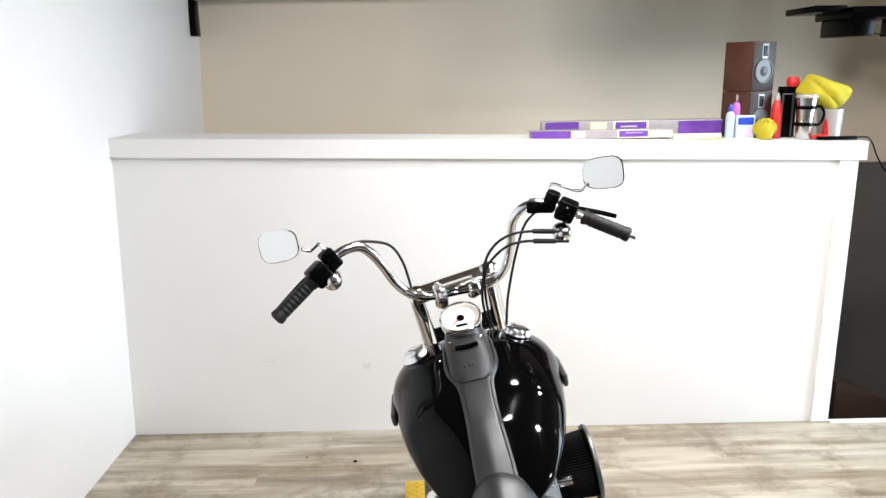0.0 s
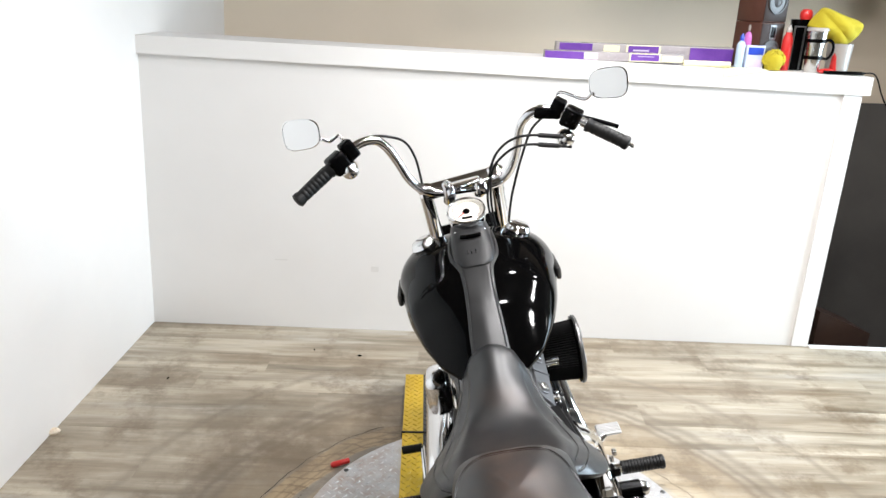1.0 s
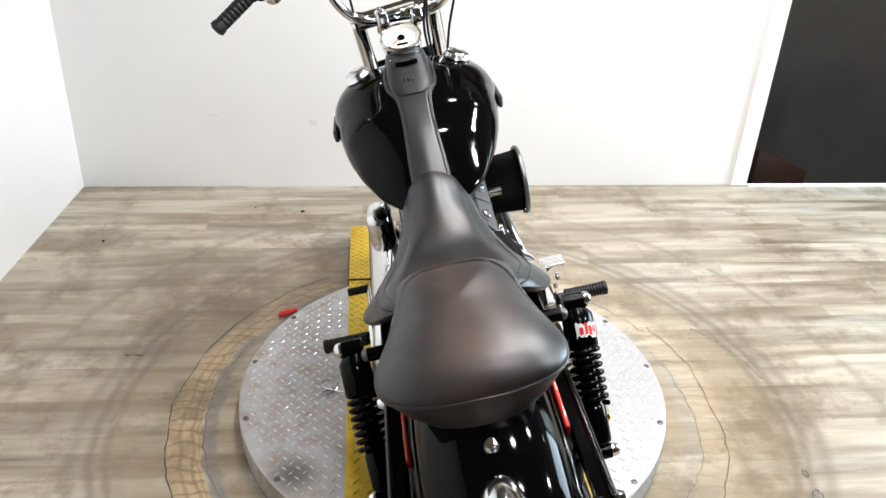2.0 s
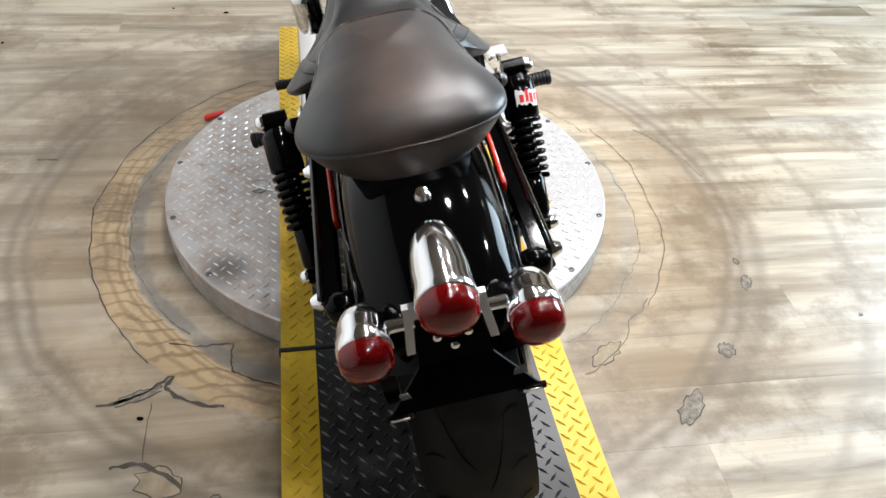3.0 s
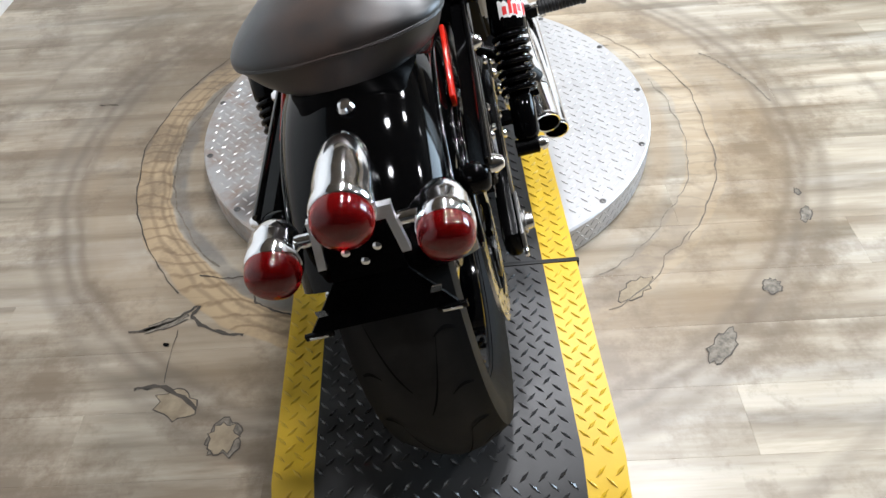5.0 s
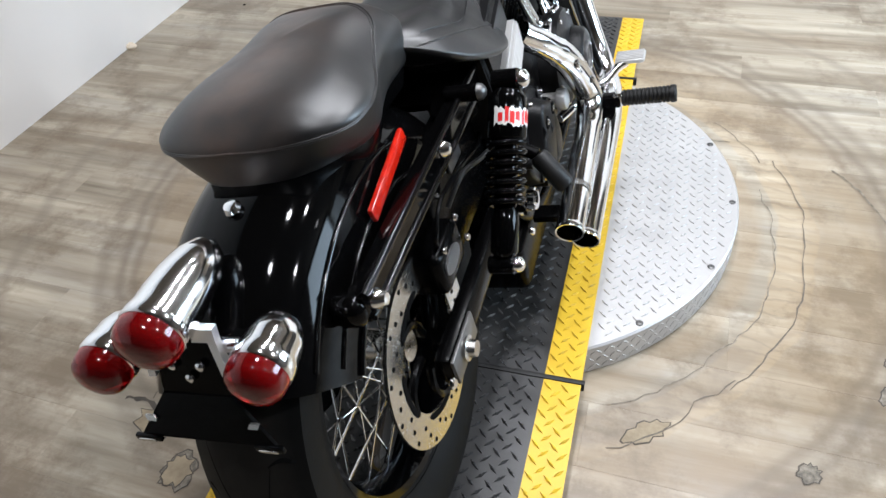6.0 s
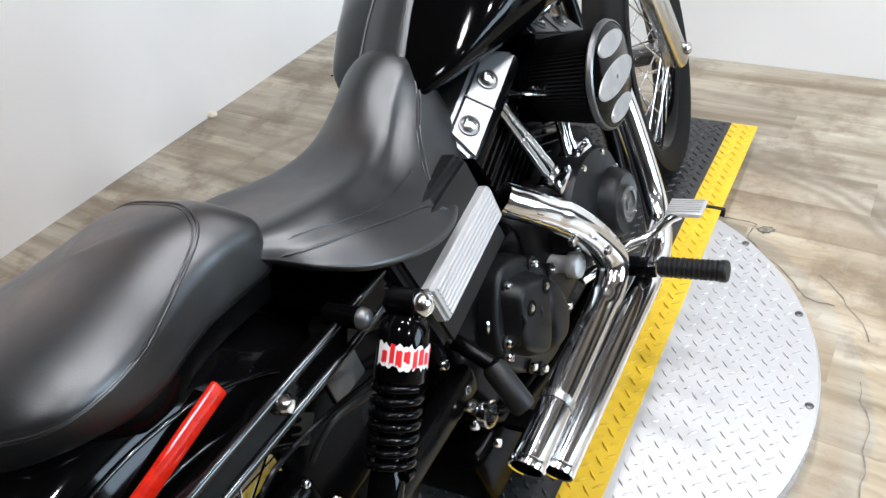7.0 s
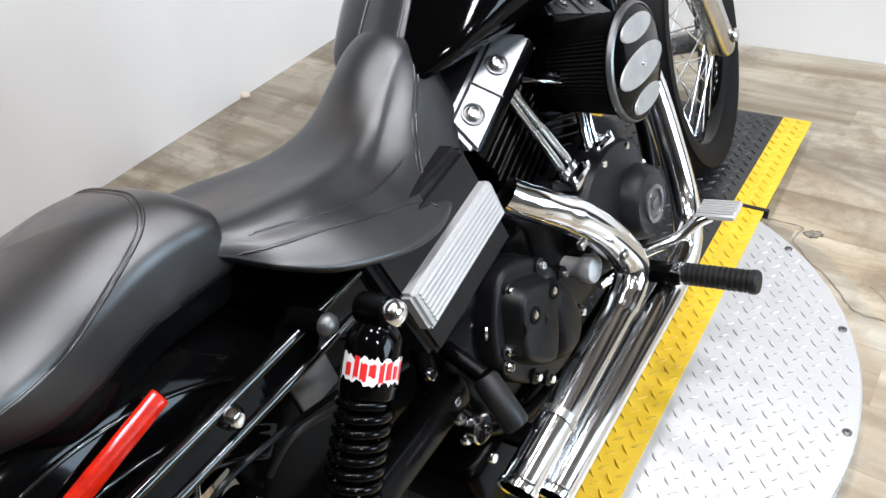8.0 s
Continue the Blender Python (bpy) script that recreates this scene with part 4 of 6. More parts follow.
# fender struts, reflectors
ORANGE_RED = surface("red_reflector", (0.50, 0.016, 0.005), (0.34, 0.008, 0.003), 0.14, 0, 90, 300, 0.1, 0.05, 0.3)
AMBER = surface("amber_reflector", (0.75, 0.22, 0.02), (0.68, 0.18, 0.015), 0.2, 0, 60, 300, 0.1, 0.05, 0.6)
for sx in (-1, 1):
    x0, x1 = sorted((sx * 0.128, sx * 0.150))
    strut = part("fender_strut", hexa([(x0, -1.005, 0.553), (x1, -1.005, 0.553), (x1, -0.46, 0.548), (x0, -0.46, 0.548)], [(x0, -1.005, 0.588), (x1, -1.005, 0.588), (x1, -0.46, 0.588), (x0, -0.46, 0.588)]), GLOSS_BLACK, bike, "gloss black fender strut", 20)
    part("lip", rod((sx * 0.150, -1.0, 0.588), (sx * 0.150, -0.47, 0.588), 0.0055, 10), EDGE_BLACK, strut)
    part("lip", rod((sx * 0.150, -1.0, 0.555), (sx * 0.150, -0.47, 0.550), 0.0055, 10), EDGE_BLACK, strut)
    for y, z in ((-0.985, 0.570), (-0.706, 0.577)):
        part("acorn_nut", lathe([(0.013, 0), (0.013, 0.004), (0.011, 0.01), (0.007, 0.017), (0, 0.019)], at(sx * 0.150, y, z, pose(0, 0, 0, 0, 90 * sx, 0)), 20), CHROME, strut)
    part("strut_end", box(*sorted((sx * 0.105, sx * 0.15)), -1.02, -0.985, 0.548, 0.590, 0.016, 3), GLOSS_BLACK, strut)
    rear, fore = Vector((sx * 0.1165, -0.878, 0.600)), Vector((sx * 0.1215, -0.735, 0.626))
    bar = box(-0.004, 0.004, -0.5 * (fore - rear).length, 0.5 * (fore - rear).length, -0.011, 0.011, 0.0035)
    part("reflector", bar, ORANGE_RED, fender, "long red side reflector", 40, Matrix.Translation((rear + fore) / 2) @ Matrix.Rotation(math.atan2(fore.z - rear.z, fore.y - rear.y), 4, "X"))

# fender fittings
part("seat_bolt", lathe([(0.014, 0), (0.014, 0.004), (0.009, 0.006), (0.011, 0.011), (0.008, 0.017), (0, 0.019)], at(0.004, -0.955, 0.674, pose(0, 0, 0, 16, 0, 0)), 24), CHROME, fender, "chrome seat bolt")
part("seat_tab", box(-0.012, 0.016, -0.96, -0.90, 0.676, 0.679, 0.001), CHROME, fender)


# tail light and turn signals
def bullet(name, x, y, z, r, length, pitch, parent):
    """A chrome bullet shell with a red lens that faces back."""
    m = at(x, y, z, pose(0, 0, 0, -90 + pitch, 0, 0))
    prof = [(r * 0.98, 0.0), (r * 1.03, 0.002), (r * 1.03, 0.012), (r * 0.99, 0.02), (r * 0.985, length * 0.3), (r * 0.94, length * 0.52), (r * 0.80, length * 0.74), (r * 0.56, length * 0.90), (r * 0.28, length * 0.98), (0, length)]
    shell = part(name, lathe(prof, m, 36), CHROME, parent, "chrome bullet housing", 50)
    part("bulb", lathe([(r * 0.62, -0.0005), (r * 0.50, -0.007), (r * 0.40, -0.014), (r * 0.22, -0.018), (0, -0.019)], m, 24), SATIN_BLACK, shell, "dark bulb holder", 50)
    dome = [(r * 0.98, -0.0006), (r * 0.98, -0.008), (r * 0.94, -0.016), (r * 0.82, -0.0225), (r * 0.6, -0.027), (r * 0.3, -0.0295), (0, -0.030)]
    part("lens", lathe(dome, m, 36), RED_LENS, shell, "red plastic lens", 50)
    return shell


bullet("tail_light", 0.003, -1.134, 0.672, 0.0345, 0.126, 3, bike)
for sx in (-1, 1):
    bullet("turn_signal", sx * 0.098, -1.130, 0.617, 0.032, 0.068, 4, bike)
part("signal_bar", rod((-0.098, -1.104, 0.624), (0.098, -1.104, 0.624), 0.0085, 16), CHROME, bike, "chrome signal bar")
bracket = part("plate_bracket", hexa([(-0.036, -1.1110, 0.640), (0.036, -1.1110, 0.640), (0.036, -1.1070, 0.640), (-0.036, -1.1070, 0.640)], [(-0.044, -1.1330, 0.575), (0.044, -1.1330, 0.575), (0.044, -1.1290, 0.575), (-0.044, -1.1290, 0.575)]), SATIN_BLACK, bike, "black number plate bracket", 20)
part("plate_holder", hexa([(-0.044, -1.1340, 0.577), (0.044, -1.1340, 0.577), (0.044, -1.1300, 0.577), (-0.044, -1.1300, 0.577)], [(-0.089, -1.1570, 0.528), (0.089, -1.1570, 0.528), (0.089, -1.1530, 0.528), (-0.089, -1.1530, 0.528)]), SATIN_BLACK, bracket, "", 20)
for sx in (-1, 1):
    part("ear", box(*sorted((sx * 0.062, sx * 0.097)), -1.1605, -1.1545, 0.521, 0.530, 0.0015), SATIN_BLACK, bracket)
    part("slot", box(*sorted((sx * 0.068, sx * 0.091)), -1.1625, -1.1600, 0.5235, 0.5275, 0.001), STEEL, bracket)
    part("slot", hexa([(sx * 0.066 - 0.006, -1.1515, 0.548), (sx * 0.066 + 0.006, -1.1515, 0.548), (sx * 0.066 + 0.006, -1.1490, 0.548), (sx * 0.066 - 0.006, -1.1490, 0.548)], [(sx * 0.069 - 0.006, -1.1485, 0.553), (sx * 0.069 + 0.006, -1.1485, 0.553), (sx * 0.069 + 0.006, -1.1460, 0.553), (sx * 0.069 - 0.006, -1.1460, 0.553)]), STEEL, bracket)
for x, z in ((-0.016, 0.612), (0.020, 0.612), (0.002, 0.598)):
    part("screw", lathe([(0.0055, 0), (0.005, 0.003), (0.002, 0.0045), (0, 0.0045)], at(x, -1.1235 + (0.612 - z) * -0.3, z, pose(0, 0, 0, 75, 0, 0)), 14), CHROME, bracket)


def slanted_strip(x0, x1, low_shift, z0, z1, bm=None):
    """A flat strip in the bracket's leaning plane."""
    def corners(z, shift):
        y = -1.1140 - (0.640 - z) * 0.34
        return [(x0 + shift, y, z), (x1 + shift, y, z), (x1 + shift, y + 0.009, z), (x0 + shift, y + 0.009, z)]
    return hexa(corners(z1, 0), corners(z0, low_shift), bm)


BRIGHT = surface("brushed_chrome", (0.92, 0.92, 0.93), (0.86, 0.86, 0.87), 0.34, 1.0, 30, 200, 0.05)
chrome_u = slanted_strip(-0.048, 0.048, 0, 0.638, 0.652)
slanted_strip(-0.048, -0.038, -0.006, 0.597, 0.6385, chrome_u)
slanted_strip(0.038, 0.048, 0.006, 0.597, 0.6385, chrome_u)
part("bracket_frame", chrome_u, BRIGHT, bike, "chrome bracket frame")

# shocks
WHITE_BAND = surface("white_decal", (0.75, 0.74, 0.72), (0.66, 0.65, 0.63), 0.4)
RED_BAND = surface("red_decal", (0.65, 0.02, 0.02), (0.55, 0.015, 0.015), 0.4)


def wrap_patch(m, facing, a0, a1, mid, half, ragged, radius, seed):
    """A ragged patch that lies on the round of the shock."""
    rnd = random.Random(seed)
    bm, prev = bmesh.new(), None
    n = max(int((a1 - a0) / 5), 3)
    for i in range(n + 1):
        a = facing + radians(a0 + (a1 - a0) * i / n)
        cur = [bm.verts.new(m @ Vector((radius * math.cos(a), radius * math.sin(a), mid + s * half * (1 + rnd.uniform(-ragged, ragged))))) for s in (-1, 1)]
        if prev:
            bm.faces.new((prev[0], cur[0], cur[1], prev[1]))
        prev = cur
    return bm


def decal(shock, m):
    """A ragged white patch with a broken red one over it."""
    v = m.to_3x3().inverted() @ Vector((0.8, -0.6, 0.2))
    facing = math.atan2(v.y, v.x)
    band = part("decal", wrap_patch(m, facing, -75, 75, 0.057, 0.0125, 0.25, 0.0306, 5), WHITE_BAND, shock, "ragged white decal with red blotches", 60)
    for k in range(8):
        a0 = -66 + 16.5 * k
        part("stroke", wrap_patch(m, facing, a0, a0 + (13 if k % 3 else 10), 0.056 + 0.002 * (k % 2), (0.0105, 0.0065, 0.0085)[k % 3] if k else 0.011, 0.25, 0.0310, 9 + k), RED_BAND, band, "", 0)


for sx in (-1, 1):
    top, low = Vector((sx * 0.214, -0.543, 0.583)), Vector((sx * 0.200, -0.720, 0.372))
    d = (low - top).normalized()
    L = (low - top).length
    m = Matrix.Translation(top) @ d.to_track_quat("Z", "Y").to_matrix().to_4x4()
    shock = group("shock_absorber", "black coil-over rear shock absorber")
    part("body", lathe([(0.0, 0.012), (0.020, 0.014), (0.029, 0.026), (0.030, 0.085), (0.026, 0.09), (0.017, 0.092), (0.017, 0.19), (0.021, 0.195), (0.021, L - 0.02), (0.016, L - 0.012), (0.0, L - 0.01)], m, 28), GLOSS_BLACK, shock)
    turns, wire = 7, []
    for k in range(turns * 16 + 1):
        a = 2 * math.pi * k / 16
        wire.append(m @ Vector((0.0265 * math.cos(a), 0.0265 * math.sin(a), 0.092 + 0.100 * k / (turns * 16))))
    part("spring", tube(wire, 0.0052, 8), GLOSS_BLACK, shock, "black coil spring", 60)
    if sx > 0:
        decal(shock, m)
    for p, r in ((top, 0.017), (low, 0.014)):
        part("eye", rod(p - Vector((sx * 0.022, 0, 0)), p + Vector((sx * 0.016, 0, 0)), r, 20), SATIN_BLACK, shock)
        part("end_cap", lathe([(r * 0.85, 0), (r * 0.9, 0.005), (r * 0.75, 0.012), (r * 0.4, 0.016), (0, 0.017)], at(p.x + sx * 0.016, p.y, p.z, pose(0, 0, 0, 0, 90 * sx, 0)), 24), CHROME, shock)
    boss = part("frame_boss", rod((sx * 0.13, -0.585, 0.592), (sx * 0.180, -0.585, 0.592), 0.013, 20), SATIN_BLACK, bike, "black frame boss")
    part("boss_cap", lathe([(0.013, 0), (0.012, 0.006), (0.007, 0.011), (0, 0.012)], at(sx * 0.180, -0.585, 0.592, pose(0, 0, 0, 0, 90 * sx, 0)), 20), DARK_STEEL, boss)

# black panels added to fill the shaded gaps between struts and wheel
for sx in (-1, 1):
    part("inner_panel", box(*sorted((sx * 0.088, sx * 0.112)), -0.72, -0.44, 0.345, 0.560, 0.012), SATIN_BLACK, bike, "black inner fender panel")
part("electrics_plate", box(0.112, 0.118, -0.625, -0.565, 0.475, 0.545, 0.004), DARK_STEEL, bike, "grey square cover plate")
# seat base and frame rails
part("seat_pan", box(-0.15, 0.15, -0.56, -0.36, 0.545, 0.585, 0.02), SATIN_BLACK, bike)
for sx in (-1, 1):
    part("frame_rail", tube(spline([(sx * 0.12, -0.60, 0.58), (sx * 0.12, -0.48, 0.51), (sx * 0.075, -0.30, 0.53), (sx * 0.05, -0.1, 0.60), (sx * 0.03, 0.25, 0.72), (sx * 0.02, 0.38, 0.86)]), 0.016, 12), SATIN_BLACK, bike)
    part("frame_tube", tube(spline([(sx * 0.11, -0.42, 0.50), (sx * 0.12, -0.44, 0.30), (sx * 0.13, -0.30, 0.15), (sx * 0.13, 0.15, 0.14), (sx * 0.10, 0.32, 0.22), (sx * 0.04, 0.38, 0.60), (0, 0.40, 0.80)]), 0.015, 12), SATIN_BLACK, bike)
part("neck", rod((0, 0.41, 0.80), (0, 0.357, 0.90), 0.032, 20), SATIN_BLACK, bike, "black steering neck")

# engine
engine = group("engine", "black V-twin engine with silver rocker covers")
part("crankcase", box(-0.12, 0.135, -0.16, 0.20, 0.15, 0.42, 0.05, 4), WRINKLE, engine)
part("gearbox", box(-0.11, 0.125, -0.43, -0.14, 0.16, 0.42, 0.035, 3), SATIN_BLACK, engine)
# added block hides the lit mat where the underside lies in shade
part("oil_pan", box(-0.11, 0.135, -0.47, -0.12, 0.06, 0.18, 0.02, 3), SATIN_BLACK, engine, "black filler block hiding the mat under the gearbox")
for sgn, y0 in ((-1, -0.005), (1, 0.03)):
    tilt = pose(0, y0, 0.33, -22.5 * sgn, 0, 0) @ Matrix.Translation((0.004, 0, -0.026))
    cyl = part("cylinder", lathe([(0.062, 0.08), (0.062, 0.26)], tilt, 28), WRINKLE, engine)
    for k in range(11):
        z = 0.10 + 0.0165 * k
        w = 0.088 if k < 8 else 0.094
        part("fin", box(-w, w, -0.078, 0.078, z, z + 0.0055, 0.002, 1), SATIN_BLACK, cyl, "", 30, tilt)
    head = part("head", box(-0.085, 0.09, -0.07, 0.07, 0.285, 0.312, 0.008), WRINKLE, engine, "", 30, tilt)
    lower = box(-0.095, 0.122, -0.105, 0.105, 0.306, 0.332, 0.007)
    cover = part("rocker_cover", lower, SATIN_BLACK, engine, "black lower rocker cover", 30, tilt)
    lid = hexa([(-0.095, -0.108, 0.329), (0.126, -0.108, 0.329), (0.126, 0.108, 0.329), (-0.095, 0.108, 0.329)], [(-0.066, -0.082, 0.368), (0.084, -0.082, 0.368), (0.084, 0.082, 0.368), (-0.066, 0.082, 0.368)])
    bmesh.ops.bevel(lid, geom=lid.edges[:], offset=0.006, segments=2, affect="EDGES")
    top = part("lid", lid, SILVER, cover, "satin silver rocker lid", 30, tilt)
    for y in (-0.055, 0.035):
        part("bolt", lathe([(0.0105, -0.004), (0.0105, 0.005), (0.0075, 0.007), (0.007, 0.002), (0, 0.002)], tilt @ at(0.104, y, 0.352, pose(0, 0, 0, 0, 44, 0)), 20), STEEL, top)
        # raised ring and dark disc give the uncut recess its shade
        part("recess", lathe([(0.0175, -0.001), (0.0170, 0.0022), (0.0150, 0.0026), (0.0135, 0.0006), (0.0105, 0.0004)], tilt @ at(0.1035, y, 0.3505, pose(0, 0, 0, 0, 43, 0)), 24, cap=False), SILVER, top)
        part("recess_floor", lathe([(0.0138, 0.0008), (0.0100, 0.0008)], tilt @ at(0.1035, y, 0.3505, pose(0, 0, 0, 0, 43, 0)), 24, cap=False), DARK_STEEL, top)
    part("joint", rod((0.1245, -0.010, 0.332), (0.0860, -0.010, 0.3675), 0.0017, 8), DARK_STEEL, top, "", 60, tilt)
    for dy in (-0.015, 0.011):
        foot, tip = Vector((0.140, 0.01 + dy + sgn * 0.036, 0.412)), Vector((0.104, 0.012 + dy * 0.6 + sgn * 0.092, 0.590))
        rodp = part("pushrod_tube", rod(foot, tip, 0.0072, 16), CHROME, engine, "chrome pushrod tube")
        part("collar", rod(foot + (tip - foot) * 0.02, foot + (tip - foot) * 0.14, 0.0105, 16), CHROME, rodp)
        part("collar", rod(foot + (tip - foot) * 0.55, foot + (tip - foot) * 0.60, 0.0098, 16), CHROME, rodp)
    block = part("lifter_block", box(0.118, 0.166, 0.01 + sgn * 0.045 - 0.03, 0.01 + sgn * 0.045 + 0.03, 0.405, 0.428, 0.006), CHROME, engine, "chrome lifter block")
    for dy in (-0.024, 0.024):
        bolt_head((0.158, 0.01 + sgn * 0.045 + dy, 0.426), "z", 0.006, 0.007, parent=block)
part("intake", rod((0.05, 0.04, 0.55), (0.14, 0.07, 0.575), 0.04, 24), SATIN_BLACK, engine)

# cam cover with its round timing plate
cam_cover = part("cam_cover", lathe([(0.116, 0.12), (0.116, 0.162), (0.110, 0.174), (0.085, 0.180), (0.0, 0.180)], at(0, 0.030, 0.318, X_AXIS) @ Matrix.Diagonal((0.94, 1.10, 1, 1)), 40), WRINKLE, engine, "black cam cover")
part("nose", lathe([(0.070, 0.17), (0.064, 0.196), (0.056, 0.203), (0, 0.203)], at(0.008, 0.082, 0.292, X_AXIS), 36), WRINKLE, cam_cover)
part("timing_ring", lathe([(0.034, 0.203), (0.034, 0.207), (0.026, 0.207), (0.026, 0.203)], at(0.008, 0.085, 0.288, X_AXIS), 36, cap=False), SILVER, cam_cover, "silver timing cover ring")
part("timing_plate", lathe([(0.026, 0.2035), (0.0, 0.2045)], at(0.008, 0.085, 0.288, X_AXIS), 36, cap=False), DARK_STEEL, cam_cover)
part("emblem", box(0.2125, 0.2145, 0.074, 0.096, 0.280, 0.297, 0.001), SILVER, cam_cover)
for k in range(8):
    a = radians(45 * k + 10)
    bolt_head((0.174, 0.030 + 0.112 * math.cos(a), 0.318 + 0.096 * math.sin(a)), parent=cam_cover, r=0.0068)
for k in range(4):
    a = radians(90 * k + 30)
    bolt_head((0.2145, 0.085 + 0.030 * math.cos(a), 0.288 + 0.030 * math.sin(a)), parent=cam_cover, r=0.003, h=0.002)

# gearbox side cover: a rounded plate, a raised band across it and a dome before it


def slab(outline, x0, x1, shrink, bevel):
    """A bevelled plate from a (y, z) outline, drawn in towards its outer face."""
    cy, cz = sum(p[0] for p in outline) / len(outline), sum(p[1] for p in outline) / len(outline)
    face = [Vector((x1, cy + (y - cy) * shrink, cz + (z - cz) * shrink)) for y, z in outline]
    bm = loft([[Vector((x0, y, z)) for y, z in outline], face])
    bmesh.ops.recalc_face_normals(bm, faces=bm.faces)
    rim = [e for e in bm.edges if sum(abs(v.co.x - x1) < 1e-6 for v in e.verts) == 2]
    bmesh.ops.bevel(bm, geom=rim, offset=bevel, segments=4, affect="EDGES", profile=0.5)
    return bm


plate = [(p.y, p.z) for p in spline([(0, -0.300, 0.412), (0, -0.235, 0.408), (0, -0.172, 0.352), (0, -0.134, 0.262), (0, -0.130, 0.172), (0, -0.235, 0.160), (0, -0.338, 0.245), (0, -0.352, 0.330)], 5, True)]
cover = part("gearbox_cover", slab(plate, 0.115, 0.154, 0.94, 0.007), WRINKLE, engine, "black gearbox side cover", 50)
band = [(p.y, p.z) for p in spline([(0, -0.288, 0.392), (0, -0.205, 0.352), (0, -0.218, 0.290), (0, -0.262, 0.222), (0, -0.325, 0.285), (0, -0.318, 0.345)], 5, True)]
part("boss", slab(band, 0.150, 0.186, 0.84, 0.008), WRINKLE, cover, "", 50)
nose = [(p.y, p.z) for p in spline([(0, -0.215, 0.338), (0, -0.165, 0.312), (0, -0.148, 0.230), (0, -0.185, 0.182), (0, -0.240, 0.200), (0, -0.232, 0.275)], 5, True)]
part("boss", slab(nose, 0.150, 0.180, 0.74, 0.012), WRINKLE, cover, "", 50)
for a, b in (((-0.292, 0.375), (-0.322, 0.300)), ((-0.243, 0.368), (-0.272, 0.262))):
    part("rib", tube([(0.170, a[0], a[1]), (0.186, (a[0] + b[0]) / 2, (a[1] + b[1]) / 2), (0.170, b[0], b[1])], 0.004, 8), WRINKLE, cover)
for y, z in ((-0.201, 0.366), (-0.152, 0.312), (-0.285, 0.385), (-0.329, 0.308), (-0.340, 0.288), (-0.290, 0.218), (-0.135, 0.217), (-0.262, 0.186)):
    part("lug", rod((0.13, y, z), (0.158, y, z), 0.012, 18), WRINKLE, cover, "", 40)
    bolt_head((0.158, y, z), parent=cover, r=0.0078, h=0.008)
for y, z in ((-0.224, 0.340), (-0.281, 0.342)):
    # black ring gives the uncut bolt pocket its shade
    part("pocket", lathe([(0.013, 0), (0.013, 0.003), (0.009, 0.003), (0.009, 0.001), (0, 0.001)], at(0.1845, y, z, X_AXIS), 24), RECESS_BLACK, cover, "black ring for the shade of a bolt pocket")
    bolt_head((0.186, y, z), parent=cover, r=0.0062, h=0.004)
part("chrome_cap", lathe([(0.016, 0.13), (0.016, 0.18), (0.023, 0.182), (0.0245, 0.195), (0.022, 0.202), (0.012, 0.206), (0, 0.207)], at(-0.012, -0.109, 0.291, X_AXIS), 32), PANEL, engine, "round bright filler cap")
part("frame_bolt", lathe([(0.017, 0), (0.017, 0.006), (0.011, 0.009), (0.009, 0.016), (0, 0.016)], at(0.135, -0.328, 0.343, X_AXIS), 24), CHROME, bike, "chrome frame bolt")
for y, z in ((-0.45, 0.33), (-0.455, 0.30), (-0.46, 0.265), (-0.47, 0.40), (-0.43, 0.19)):
    bolt_head((0.15, y, z), r=0.009, h=0.008)
part("primary_cover", box(-0.215, -0.12, -0.33, 0.33, 0.22, 0.42, 0.045, 4), CHROME, engine, "chrome primary drive cover")
part("derby_cover", lathe([(0.075, 0), (0.07, 0.008), (0, 0.010)], at(-0.213, -0.2, 0.32, pose(0, 0, 0, 0, -90, 0)), 40), CHROME, engine)
horn = part("horn_cover", box(-0.185, -0.12, -0.02, 0.09, 0.47, 0.58, 0.025, 3), CHROME, bike, "chrome horn cover")

# battery box with the ribbed silver panel
ex, ey = Vector((-0.033, 0.232, 0.006)), Vector((0.0, 0.010, -0.063))
org = Vector((0.190, -0.479, 0.543))
nrm = ex.cross(ey).normalized()
nrm = nrm if nrm.x > 0 else -nrm
outer = [org - ex * 0.03 - ey * 1.05 - nrm * 0.018, org + ex * 1.03 - ey * 0.95 - nrm * 0.018, org + ex * 1.04 + ey * 1.85 - nrm * 0.010, org - ex * 0.03 + ey * 1.80 - nrm * 0.010]
inner_side = [p - Vector((0.14, 0, 0)) for p in outer]
case = hexa(inner_side, outer)
bmesh.ops.recalc_face_normals(case, faces=case.faces)
bmesh.ops.bevel(case, geom=case.edges[:], offset=0.012, segments=3, affect="EDGES")
battery = part("battery_box", case, WRINKLE, bike, "black battery box", 40)
low = [org - nrm * 0.0205, org + ex - nrm * 0.0205, org + ex + ey - nrm * 0.0205, org + ey - nrm * 0.0205]
panel_bm = hexa(low, [p + nrm * 0.022 for p in low])
bmesh.ops.bevel(panel_bm, geom=panel_bm.edges[:], offset=0.005, segments=2, affect="EDGES")
panel = part("panel", panel_bm, PANEL, battery, "ribbed satin silver panel", 40)
for k in range(7):
    s = 0.14 + 0.72 * k / 6
    a = org + ey * s + ex * 0.05 + nrm * 0.0022
    part("rib", tube([a, a + ex * 0.9], 0.0022, 8), PANEL, panel)

